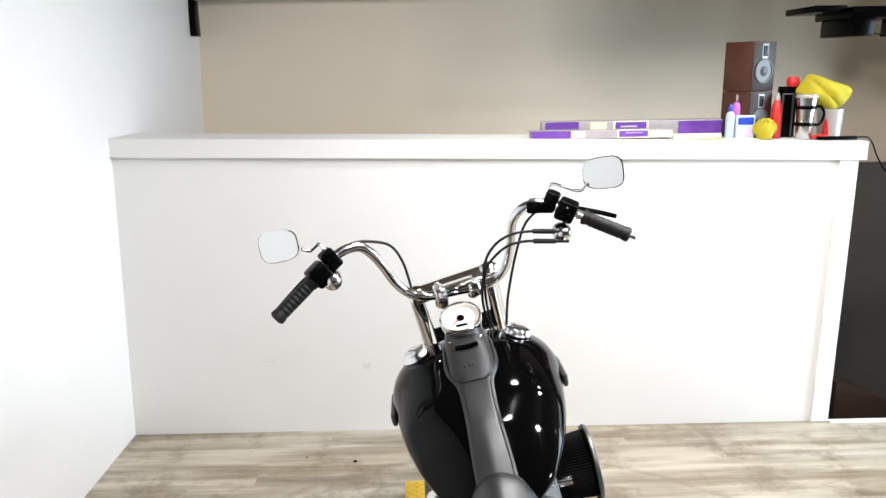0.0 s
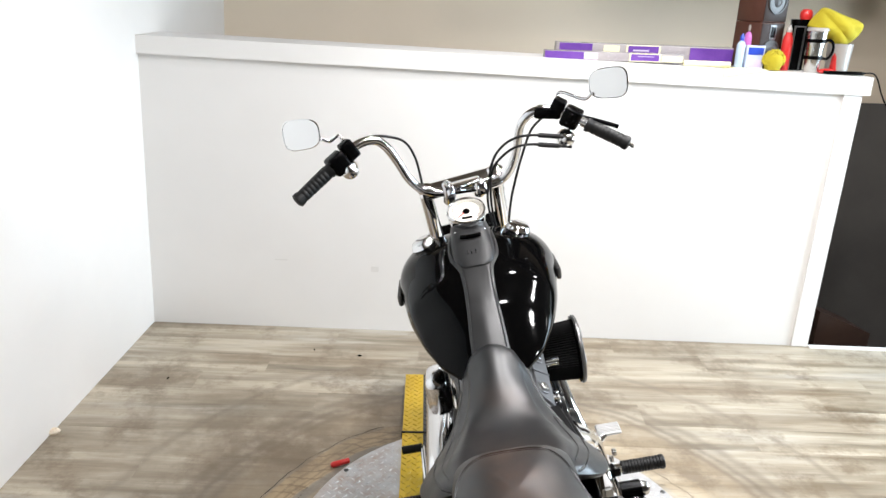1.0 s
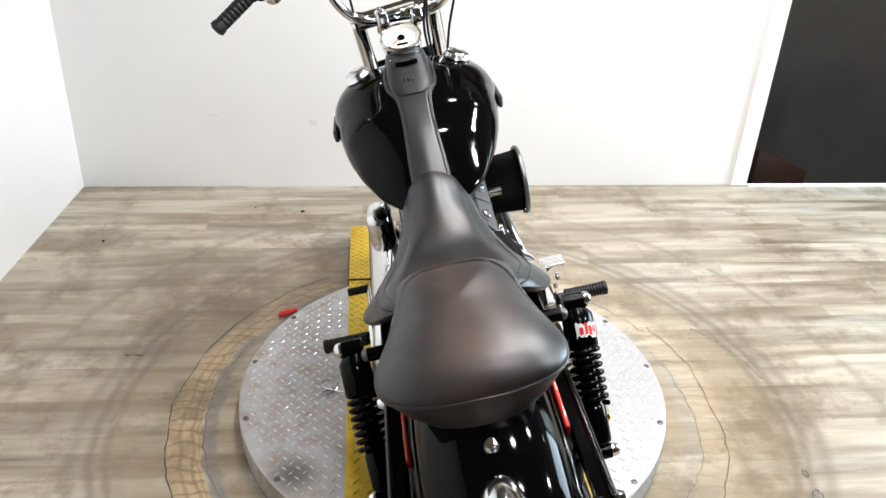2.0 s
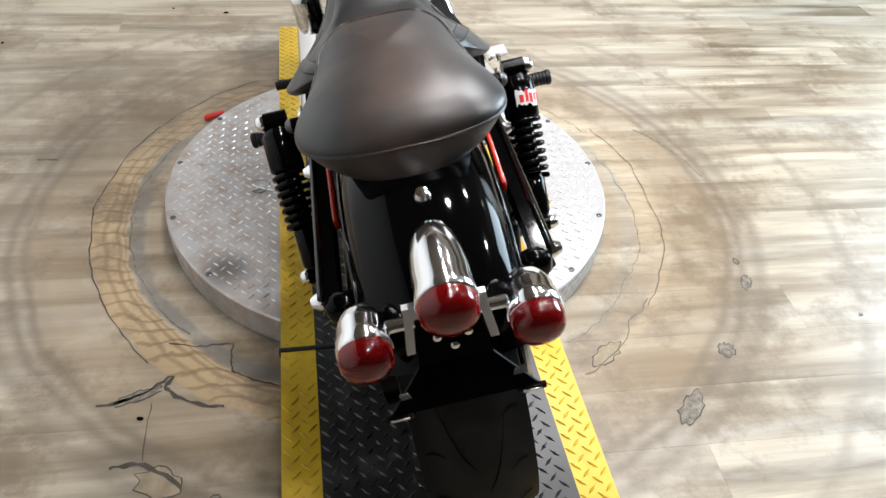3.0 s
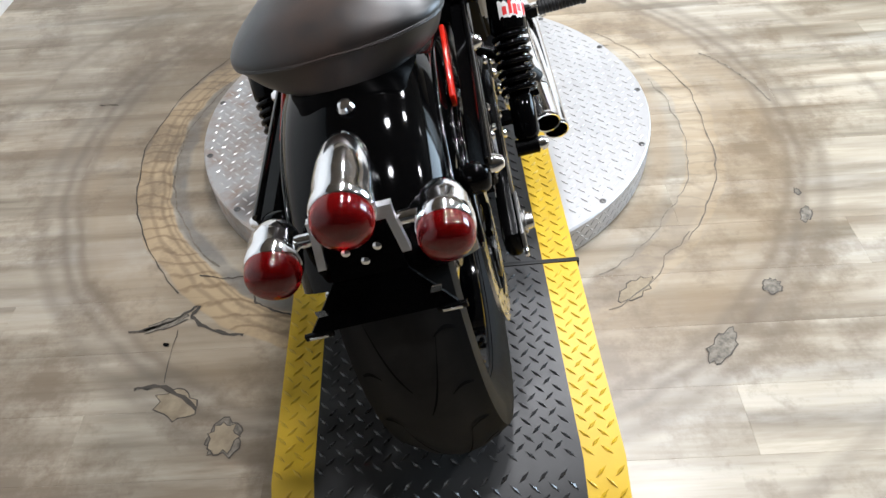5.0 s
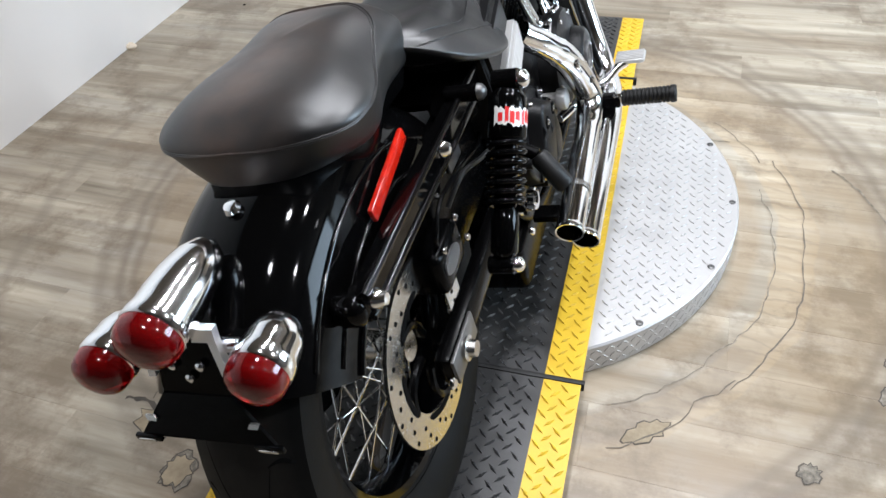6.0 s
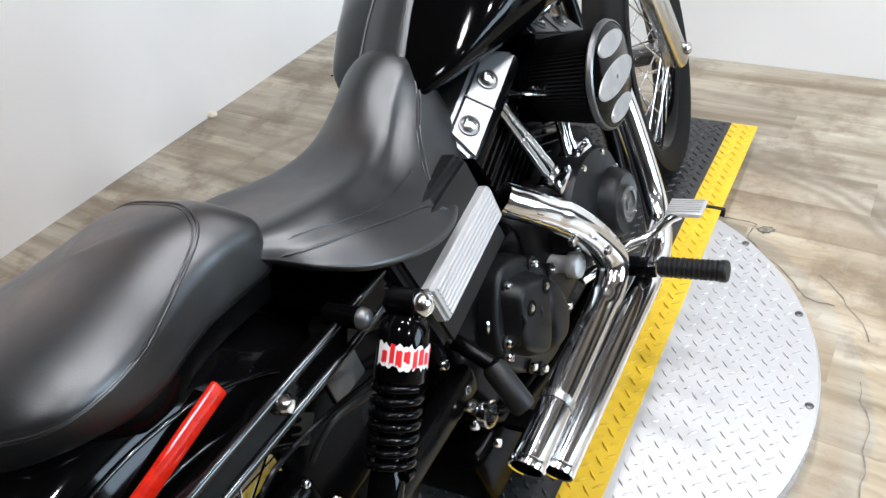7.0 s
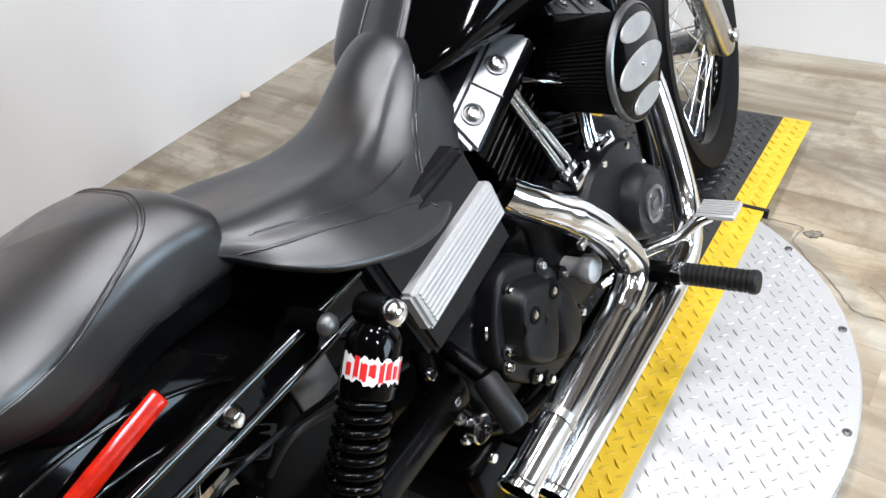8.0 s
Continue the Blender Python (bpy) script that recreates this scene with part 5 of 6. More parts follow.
# exhaust
INNER = [(0.148, -0.214, 0.502), (0.156, -0.206, 0.490), (0.178, -0.178, 0.458), (0.203, -0.125, 0.398), (0.218, -0.08, 0.325), (0.228, -0.064, 0.268), (0.230, -0.100, 0.238), (0.233, -0.18, 0.234)]
OUTER = [(0.09, 0.20, 0.57), (0.135, 0.245, 0.535), (0.165, 0.245, 0.44), (0.200, 0.218, 0.285), (0.229, 0.165, 0.205), (0.252, 0.08, 0.186), (0.260, -0.03, 0.184)]


def slashed(bm, end, back):
    """Draw the top of a pipe's end out to a slanted mouth."""
    for v in bm.verts:
        if (v.co - end).length < 0.034:
            v.co += back * 0.25 * (v.co.z - end.z)
    return bm


exhaust = group("exhaust", "twin chrome exhaust pipes with heat shields")
for pts, end in ((INNER, (0.244, -0.492, 0.236)), (OUTER, (0.260, -0.452, 0.183))):
    path = spline(pts) + [Vector(end)]
    e = Vector(end)
    back = (e - path[-2]).normalized()
    pipe = tube(path, [0.0265 + (0.0025 if 20 < i < 52 and pts is INNER else 0) for i in range(len(path))], 28, caps=False)
    tube([e + back * 0.0, e - back * 0.08], 0.0235, 28, pipe, False)
    slashed(pipe, e, back)
    pp = part("pipe", pipe, CHROME, exhaust, "chrome pipe", 60)
    part("tip_ring", slashed(lathe([(0.0235, 0), (0.0262, -0.001), (0.0272, 0.003), (0.0272, 0.012), (0.0265, 0.014)], Matrix.Translation(e) @ (-back).to_track_quat("Z", "Y").to_matrix().to_4x4(), 28, cap=False), e, back), CHROME, pp)
    part("bore", lathe([(0.0234, 0.045), (0.0, 0.045)], Matrix.Translation(e) @ (-back).to_track_quat("Z", "Y").to_matrix().to_4x4(), 24, cap=False), RECESS_BLACK, pp, "black disc closing the bore")
for p in ((0.247, -0.21, 0.423), (0.254, -0.12, 0.338)):
    part("clamp_screw", box(p[0] - 0.006, p[0] + 0.004, p[1] - 0.008, p[1] + 0.008, p[2] - 0.006, p[2] + 0.006, 0.002), STEEL, exhaust)
part("pipe_bracket", box(0.15, 0.21, -0.40, -0.36, 0.185, 0.20, 0.003), SATIN_BLACK, exhaust)
part("clamp", lathe([(0.0275, -0.008), (0.0285, -0.007), (0.0285, 0.007), (0.0275, 0.008)], at(0.2395, -0.37, 0.2352, pose(0, 0, 0, 90, 0, 0)), 28, cap=False), STEEL, exhaust)

# air cleaner: pleated drum with a dark rimmed face
ACL = at(-0.006, 0.074, 0.556, X_AXIS)
FILTER = surface("pleated_filter_cloth", (0.0025, 0.0025, 0.0026), (0.004, 0.004, 0.0042), 0.65, 0, 30, 300, 0.1, spec=0.12)
air = group("air_cleaner", "round pleated air cleaner with oval face plates")
n = 150
rings = []
for k, (r, h) in enumerate(((0.066, 0.115), (0.072, 0.125), (0.080, 0.225), (0.076, 0.228))):
    rings.append([ACL @ Vector((( r - (0.004 if i % 2 else 0)) * math.cos(2 * math.pi * i / n), (r - (0.004 if i % 2 else 0)) * math.sin(2 * math.pi * i / n), h)) for i in range(n)])
part("filter", loft(rings), FILTER, air, "black pleated filter", 20)
part("backing", lathe([(0.0, 0.095), (0.072, 0.10), (0.074, 0.118), (0.0, 0.12)], ACL, 40), SATIN_BLACK, air)
face = part("face", lathe([(0.078, 0.226), (0.0885, 0.228), (0.090, 0.234), (0.088, 0.240), (0.083, 0.2425), (0.0, 0.245)], ACL, 64), GLOSS_BLACK, air, "gloss black face with polished rim")
part("rim", lathe([(0.0885, 0.230), (0.0915, 0.234), (0.0895, 0.2405), (0.086, 0.2425)], ACL, 64, cap=False), DARK_STEEL, face, "dark polished rim")
MESH = surface("perforated_grey_insert", (0.36, 0.35, 0.34), (0.28, 0.275, 0.265), 0.5, 0.5, 30, 500, 0.5)
for dy, dz, ry, rz, tilt_a in ((0.006, 0.053, 0.053, 0.0185, -7), (0.003, -0.006, 0.078, 0.026, -3), (0.003, -0.061, 0.050, 0.0175, -3)):
    m = at(0.2382, 0.074 + dy, 0.556 + dz, Matrix.Rotation(radians(tilt_a), 4, "X") @ X_AXIS) @ Matrix.Diagonal((rz, ry, 1, 1))
    part("oval", lathe([(1.0, 0.0), (0.97, 0.0022), (0.0, 0.0024)], m, 36), MESH, face, "grey oval insert", 20)
bolt_head((0.2405, 0.077, 0.552), parent=face, r=0.004, h=0.004)
bolt_head((0.2385, 0.035, 0.500), parent=face, r=0.004, h=0.003)
part("breather_bolt", rod((0.10, -0.025, 0.585), (0.165, -0.025, 0.585), 0.011, 16), CHROME, air, "chrome breather bolt")

# right foot controls
peg = group("foot_peg", "black ribbed rubber rider peg")
part("bracket", box(0.19, 0.29, -0.034, -0.002, 0.209, 0.237, 0.006), SATIN_BLACK, peg)
part("pivot", box(0.272, 0.295, -0.031, -0.005, 0.211, 0.239, 0.004), CHROME, peg)
prof = [(0.0, 0.305), (0.015, 0.305)]
for k in range(12):
    h = 0.308 + 0.0085 * k
    prof += [(0.0185, h + 0.001), (0.0185, h + 0.0055), (0.0165, h + 0.0065), (0.0165, h + 0.0078)]
prof += [(0.0195, 0.411), (0.0195, 0.420), (0.017, 0.423), (0, 0.423)]
part("rubber", lathe(prof, at(-0.014, -0.018, 0.226, X_AXIS), 24), RUBBER, peg, "ribbed black rubber", 30)
pedal = group("brake_pedal", "chrome brake pedal with ribbed pad")
part("lever", tube(spline([(0.15, -0.05, 0.205), (0.17, -0.01, 0.205), (0.200, 0.047, 0.210), (0.240, 0.092, 0.212), (0.268, 0.117, 0.230), (0.288, 0.130, 0.236)]), 0.0105, 14), CHROME, pedal)
pad = part("pad", box(0.262, 0.332, 0.118, 0.172, 0.234, 0.245, 0.006), PANEL, pedal, "ribbed chrome pad", 30)
for k in range(6):
    part("rib", box(0.265, 0.329, 0.125 + 0.0074 * k, 0.129 + 0.0074 * k, 0.244, 0.2475, 0.001, 1), PANEL, pad, "", 30)
part("passenger_peg", tube([(0.198, -0.428, 0.368), (0.202, -0.430, 0.362), (0.240, -0.446, 0.314), (0.243, -0.447, 0.310)], [0.015, 0.0185, 0.0185, 0.016], 20), RUBBER, bike, "black folded passenger peg")
part("peg_mount", rod((0.14, -0.42, 0.395), (0.198, -0.428, 0.368), 0.012, 16), SATIN_BLACK, bike)
part("peg_clevis", lathe([(0.019, -0.008), (0.021, -0.006), (0.021, 0.006), (0.019, 0.008), (0.010, 0.008), (0.010, -0.008), (0.019, -0.008)], at(0.178, -0.452, 0.288, X_AXIS), 28, cap=False), CHROME, bike, "chrome clevis ring")
# left foot controls
pl = group("foot_peg", "black ribbed rubber rider peg on the stand side")
part("bracket", box(-0.30, -0.20, -0.095, -0.065, 0.255, 0.283, 0.006), SATIN_BLACK, pl)
part("pivot", box(-0.305, -0.288, -0.094, -0.066, 0.256, 0.282, 0.004), CHROME, pl)
part("rubber", lathe([(r, h - 0.055) for r, h in prof], at(0, -0.080, 0.269, pose(0, 0, 0, 0, -90, 0)), 24), RUBBER, pl, "ribbed black rubber", 30)
sh = group("shift_lever", "black shift lever with rubber toe peg")
part("lever", rod((-0.235, 0.0, 0.26), (-0.245, 0.155, 0.275), 0.007), CHROME, sh)
part("toe_peg", rod((-0.245, 0.155, 0.275), (-0.305, 0.155, 0.275), 0.012, 18), RUBBER, sh)
part("side_stand", tube(spline([(-0.13, 0.02, 0.14), (-0.20, 0.03, 0.09), (-0.27, 0.04, 0.05), (-0.31, 0.04, 0.0672)]), 0.011, 12), SATIN_BLACK, bike, "black side stand leg")

# tank top: leather strip, console, caps, badges
strip = []
S_W = [(-0.215, 0.044), (-0.17, 0.043), (-0.10, 0.039), (-0.03, 0.039), (0.02, 0.044), (0.06, 0.060), (0.10, 0.065), (0.20, 0.060), (0.235, 0.05)]


def tank_z(x, y):
    w, top, bot = curve_value(T_W, y), curve_value(T_TOP, y), curve_value(T_BOT, y)
    mid = bot + (top - bot) * 0.52
    e = tank_edge(y)
    c = min(abs(x) / max(w, 1e-4), 0.999) ** (1 / e)
    return mid + (1 - c * c) ** (e / 2) * (top - mid)


for i in range(31):
    y = -0.215 + 0.45 * i / 30
    w = curve_value(S_W, y)
    up = [Vector((w * k / 6, y, tank_z(w * k / 6, y) + (0.007 if abs(k) < 6 else 0.002))) for k in range(-6, 7)]
    dn = [Vector((w * k / 6, y, tank_z(w * k / 6, y) - 0.004)) for k in range(6, -7, -1)]
    strip.append(up + dn)
part("tank_strap", loft(strip), LEATHER, tank, "black leather tank strap", 50)
for sx in (-1, 1):
    seam = [(sx * (curve_value(S_W, -0.215 + 0.45 * i / 30) - 0.006), -0.215 + 0.45 * i / 30) for i in range(31)]
    part("stitching", tube([(x, y, tank_z(x, y) + 0.0078) for x, y in seam], 0.0016, 6), LEATHER, tank)
C_W = [(0.015, 0.026), (0.03, 0.043), (0.06, 0.051), (0.12, 0.053), (0.20, 0.050), (0.235, 0.042), (0.25, 0.028)]
C_H = [(0.015, 0.008), (0.03, 0.016), (0.06, 0.026), (0.12, 0.041), (0.15, 0.044), (0.18, 0.045), (0.235, 0.045), (0.25, 0.03)]
rings = []
for i in range(21):
    y = 0.015 + 0.235 * i / 20
    w, h, z0 = curve_value(C_W, y), curve_value(C_H, y), curve_value(T_TOP, y) + 0.003
    rings.append([Vector((w * px, y, z0 + h * pz)) for px, pz in ((-1.05, -0.3), (-1.0, 0.45), (-0.9, 0.8), (-0.7, 0.97), (-0.3, 1.0), (0.3, 1.0), (0.7, 0.97), (0.9, 0.8), (1.0, 0.45), (1.05, -0.3))])
CONSOLE = surface("grained_black_console", (0.012, 0.012, 0.0125), (0.018, 0.018, 0.0185), 0.42, 0, 12, 300, 0.2, spec=0.4)
console = part("console", loft(rings), CONSOLE, tank, "satin black dash console", 45)
DIAL = surface("cream_dial", (0.72, 0.68, 0.60), (0.66, 0.62, 0.54), 0.5, 0, 20, 100, 0)
GA = at(0.0, 0.178, 0.951, pose(0, 0, 0, 26, 0, 0)) @ Matrix.Scale(1.16, 4)
gauge = part("speedometer", lathe([(0.040, -0.03), (0.044, -0.004), (0.0455, 0.004), (0.044, 0.010), (0.0405, 0.0115), (0.038, 0.007), (0.038, 0.004)], GA, 40), CHROME, console, "chrome bezel speedometer", 50)
part("dial", lathe([(0.0385, 0.0045), (0.0, 0.0048)], GA, 40, cap=False), DIAL, gauge, "cream dial", 0)
part("hub", lathe([(0.009, 0.005), (0.007, 0.008), (0, 0.009)], GA, 20), SATIN_BLACK, gauge)
part("needle", box(-0.001, 0.001, 0, 0.026, 0.0055, 0.0065), RED_BAND, gauge, "", 0, GA @ pose(0, 0, 0, 0, 0, 130))
part("display", box(-0.012, 0.012, -0.024, -0.018, 0.0052, 0.0058), SATIN_BLACK, gauge, "", 0, GA)
for k in range(25):
    a = radians(-40 + 260 * k / 24)
    part("tick", box(-0.0006, 0.0006, 0.030, 0.0355, 0.0050, 0.0055), SATIN_BLACK, gauge, "", 0, GA @ pose(0, 0, 0, 0, 0, math.degrees(a) - 90))
part("slot", tube(spline([(-0.026, 0.098, 0.9135), (0.0, 0.094, 0.9135), (0.026, 0.098, 0.9135)], 5), 0.0055, 8), GLOSS_BLACK, console, "gloss warning lamp slot")
for x in (-0.014, -0.004, 0.006):
    part("rib", tube([(x, 0.045, 0.884), (x, 0.075, 0.8965)], 0.002, 6), SATIN_BLACK, console)
for sx in (-1, 1):
    part("screw", lathe([(0.005, 0), (0.004, 0.003), (0, 0.003)], at(sx * 0.036, 0.128, 0.917), 12), CHROME, console)
    cm = at(sx * 0.130, 0.216, tank_z(0.130, 0.216) + 0.002, pose(0, 0, 0, 4, sx * 20, 0))
    cap = part("fuel_cap", lathe([(0.033, -0.004), (0.036, 0.002), (0.036, 0.005), (0.033, 0.008), (0.031, 0.014), (0.028, 0.0175), (0.014, 0.020), (0, 0.0205)], cm, 40), CHROME, tank, "chrome fuel cap" if sx > 0 else "chrome fuel gauge cap")
    part("cap_mark", box(-0.002, 0.002, -0.018, 0.018, 0.018, 0.0208, 0.0005), DARK_STEEL, cap, "", 30, cm @ pose(0, 0, 0, 0, 0, 40))
    w = curve_value(T_W, 0.165)
    badge = part("badge", box(*sorted((sx * (w - 0.006), sx * (w + 0.006))), 0.105, 0.225, 0.748, 0.782, 0.005), DARK_STEEL, tank, "dark raised tank badge")
    for k in range(5):
        part("relief", box(*sorted((sx * (w + 0.005), sx * (w + 0.008))), 0.115 + 0.021 * k, 0.129 + 0.021 * k, 0.756, 0.775, 0.001), CHROME, badge)

# fork, clamps, handlebar
fork = group("front_fork", "chrome telescopic front fork")
rake = Vector((0, math.sin(radians(29)), -math.cos(radians(29))))
for sx in (-1, 1):
    top = Vector((sx * 0.106, 0.405, 0.985))
    foot = Vector((sx * 0.106 + 0.012, AXLE_F[1] - 0.008, AXLE_F[2]))
    d = (foot - top).normalized()
    leg = part("fork_tube", rod(top, top + d * 0.36, 0.0215, 20), CHROME, fork, "chrome fork tube", 60, STEER)
    part("slider", tube([top + d * 0.34, top + d * 0.36, foot + d * 0.02, foot + d * 0.045], [0.026, 0.029, 0.029, 0.02], 20), STEEL, fork, "polished fork slider", 60, STEER)
    part("fork_cap", lathe([(0.024, 0), (0.024, 0.006), (0.015, 0.012), (0.0, 0.013)], Matrix.Translation(top) @ (-d).to_track_quat("Z", "Y").to_matrix().to_4x4(), 24), CHROME, fork, "", 40, STEER)
    part("reflector", box(*sorted((sx * 0.134, sx * 0.139)), -0.010, 0.010, -0.045, 0.045, 0.003), AMBER, fork, "amber fork reflector", 30, STEER @ Matrix.Translation((0, (top + d * 0.56).y + 0.012, (top + d * 0.56).z)) @ pose(0, 0, 0, 29, 0, 0))
    part("axle_cap", lathe([(0.016, 0), (0.016, 0.008), (0.010, 0.014), (0, 0.015)], STEER @ at(sx * 0.126 + 0.018, foot.y, foot.z, pose(0, 0, 0, 0, 90 * sx, 0)), 20), STEEL, fork)
for t0, h, mat in ((0.0, 0.026, CHROME), (0.19, 0.03, SATIN_BLACK)):
    c = Vector((0, 0.405, 0.975)) + rake * t0
    part("triple_clamp", box(-0.125, 0.125, -0.028, 0.028, -h / 2, h / 2, 0.012, 3), mat, fork, "triple clamp", 40, STEER @ Matrix.Translation(c) @ pose(0, 0, 0, 29, 0, 0))
wheel_f = group("front_wheel", "front wheel with laced chrome spokes")
part("hub_cover", lathe([(0.0, 0.050), (0.044, 0.050), (0.044, 0.056), (0.034, 0.060), (0.030, 0.066), (0.022, 0.068), (0.020, 0.076), (0.0, 0.076)], STEER @ at(AXLE_F[0], AXLE_F[1], AXLE_F[2], X_AXIS), 36), CHROME, wheel_f, "polished hub cover")
wheel_parts(wheel_f, AXLE_F, 0.325, 0.052, 0.240, 0.036, 0.085, 40, STEER)

bars = group("handlebar", "chrome mini-ape handlebar with black controls")
BAR = [(-0.437, 0.190, 1.102), (-0.326, 0.235, 1.153), (-0.265, 0.262, 1.184), (-0.213, 0.280, 1.185), (-0.185, 0.294, 1.157), (-0.165, 0.310, 1.108), (-0.148, 0.330, 1.052), (-0.125, 0.342, 1.012), (-0.095, 0.345, 0.990), (-0.059, 0.345, 0.980), (0.005, 0.345, 0.972),
       (0.071, 0.345, 0.964), (0.113, 0.342, 0.972), (0.144, 0.335, 1.001), (0.169, 0.320, 1.058), (0.189, 0.305, 1.117), (0.227, 0.290, 1.144), (0.274, 0.275, 1.137), (0.326, 0.250, 1.104), (0.434, 0.190, 1.018)]
part("bar", tube(spline(BAR, 10), 0.0127, 16), CHROME, bars, "polished chrome bar", 60, STEER)
for sx in (-1, 1):
    part("riser", tube([(sx * 0.045, 0.378, 0.945), (sx * 0.045, 0.350, 0.968)], [0.02, 0.017], 20), CHROME, bars, "", 40, STEER)
    clamp = part("bar_clamp", box(sx * 0.045 - 0.016, sx * 0.045 + 0.016, 0.318, 0.375, 0.952 - sx * 0.006, 0.994 - sx * 0.006, 0.008, 3), CHROME, bars, "chrome bar clamp", 40, STEER)
    for y in (0.325, 0.368):
        part("bolt", lathe([(0.0065, 0), (0.0065, 0.006), (0.004, 0.008), (0, 0.005)], at(sx * 0.045, y, 0.992 - sx * 0.006), 14), STEEL, clamp, "", 40, STEER)
    if sx > 0:
        part("clamp_bridge", box(-0.05, 0.05, 0.322, 0.372, 0.980, 0.995, 0.006, 3), CHROME, bars, "chrome clamp bridge", 40, STEER)
    end, inn = Vector(BAR[-1 if sx > 0 else 0]), Vector(BAR[-2 if sx > 0 else 1])
    d = (end - inn).normalized()
    grip_profile = [(0.0, -0.002), (0.019, 0.0), (0.0195, 0.008), (0.017, 0.012), (0.0168, 0.105), (0.019, 0.112), (0.019, 0.122), (0.012, 0.126), (0.0, 0.126)]
    gm = Matrix.Translation(inn + d * ((end - inn).length - 0.118)) @ d.to_track_quat("Z", "Y").to_matrix().to_4x4()
    grip = part("grip", lathe(grip_profile, gm, 28), RUBBER, bars, "black rubber grip", 40, STEER)
    for k in range(7):
        part("rib", lathe([(0.0168, 0.02 + 0.012 * k), (0.0178, 0.022 + 0.012 * k), (0.0178, 0.028 + 0.012 * k), (0.0168, 0.030 + 0.012 * k)], gm, 24, cap=False), RUBBER, grip, "", 40, STEER)
    if sx > 0:
        part("bar_end", rod(end + d * 0.006, end + d * 0.022, 0.006, 12), CHROME, bars, "", 40, STEER)
    cm = Matrix.Translation(inn - d * 0.008) @ d.to_track_quat("Z", "Y").to_matrix().to_4x4()
    pod = part("switch_pod", box(-0.024, 0.024, -0.027, 0.027, -0.028, 0.022, 0.008, 3), SATIN_BLACK, bars, "black switch housing", 40, STEER @ cm)
    for kx, ky in ((0.0, -0.012), (0.0, 0.012), (0.016, 0.0)):
        part("button", box(kx - 0.006, kx + 0.006, ky - 0.005, ky + 0.005, -0.001, 0.006, 0.002), GLOSS_BLACK, pod, "", 30, STEER @ cm @ pose(-0.024, 0, -0.005, 0, -90, 0))
        part("button", box(kx - 0.006, kx + 0.006, ky - 0.005, ky + 0.005, -0.001, 0.005, 0.002), SATIN_BLACK, pod, "", 30, STEER @ cm @ pose(0, -0.027, -0.005, 90, 0, 0))
    perch = part("lever_perch", box(-0.018, 0.018, -0.02, 0.034, -0.066, -0.03, 0.007, 3), SATIN_BLACK, bars, "black lever perch", 40, STEER @ cm)
    lv = [inn + Vector((sx * -0.02, 0.045, 0.0)), inn + Vector((sx * 0.02, 0.062, -0.006)), inn + Vector((sx * 0.07, 0.055, -0.03)), inn + Vector((sx * 0.125, 0.035, -0.06))]
    part("lever", tube(spline(lv), 0.0065, 10), SATIN_BLACK, bars, "black hand lever", 50, STEER)
    # front turn signal
    c = inn + Vector((-0.032 if sx > 0 else 0.034, 0.02, -0.048 if sx > 0 else -0.022))
    sig = part("turn_signal", lathe([(0.0, 0.04), (0.012, 0.037), (0.022, 0.025), (0.026, 0.008), (0.026, -0.004), (0.022, -0.012), (0.0, -0.016)], Matrix.Translation(c) @ pose(0, 0, 0, 90, 0, 0), 28), CHROME, bars, "chrome bullet turn signal", 50, STEER)
    part("stem", rod(c, c + Vector((sx * 0.022, -0.004, 0.030)), 0.006), CHROME, sig, "", 50, STEER)
    # mirror
    mc = Vector((-0.387, 0.225, 1.224)) if sx < 0 else Vector((0.424, 0.262, 1.208))
    mm = Matrix.Translation(mc) @ pose(0, 0, 0, 0, 0, -34 if sx > 0 else -16) @ pose(0, 0, 0, 82, 0, 0)
    outline = []
    for k in range(40):
        a = 2 * math.pi * k / 40
        c1, s1 = math.cos(a), math.sin(a)
        px = math.copysign(abs(c1) ** 0.62, c1) * 0.053
        py = math.copysign(abs(s1) ** 0.62, s1) * 0.039 * (1 + 0.10 * sx * c1)
        outline.append((px, py))
    ring = lambda f, h: [mm @ Vector((x * f, y * f, h)) for x, y in outline]
    shell = part("mirror", loft([ring(0.55, -0.022), ring(0.9, -0.012), ring(1.02, 0.0), ring(1.02, 0.004), ring(0.97, 0.005), ring(0.96, 0.003)]), CHROME, bars, "chrome mirror shell", 40)
    gl = bmesh.new()
    gl.faces.new([gl.verts.new(p) for p in ring(0.965, 0.0036)])
    part("glass", gl, MIRROR, shell, "mirror glass", 0)
    base = STEER @ (inn - d * 0.045 + Vector((0, 0.02, 0.012)))
    edge = mc + Vector((-sx * 0.045, 0.012, -0.022))
    part("stem", tube(spline([base, base + Vector((sx * 0.012, 0.015, 0.035)), edge + Vector((-sx * 0.02, 0.01, -0.012)), edge]), 0.0045, 10), CHROME, shell)
part("reservoir", box(-0.034, 0.030, -0.026, 0.026, -0.014, 0.016, 0.006), SATIN_BLACK, bars, "black brake fluid reservoir", 40, STEER @ Matrix.Translation(Vector(BAR[-2]) + Vector((-0.062, 0.035, 0.030))) @ pose(0, 0, 0, 0, 12, -25))
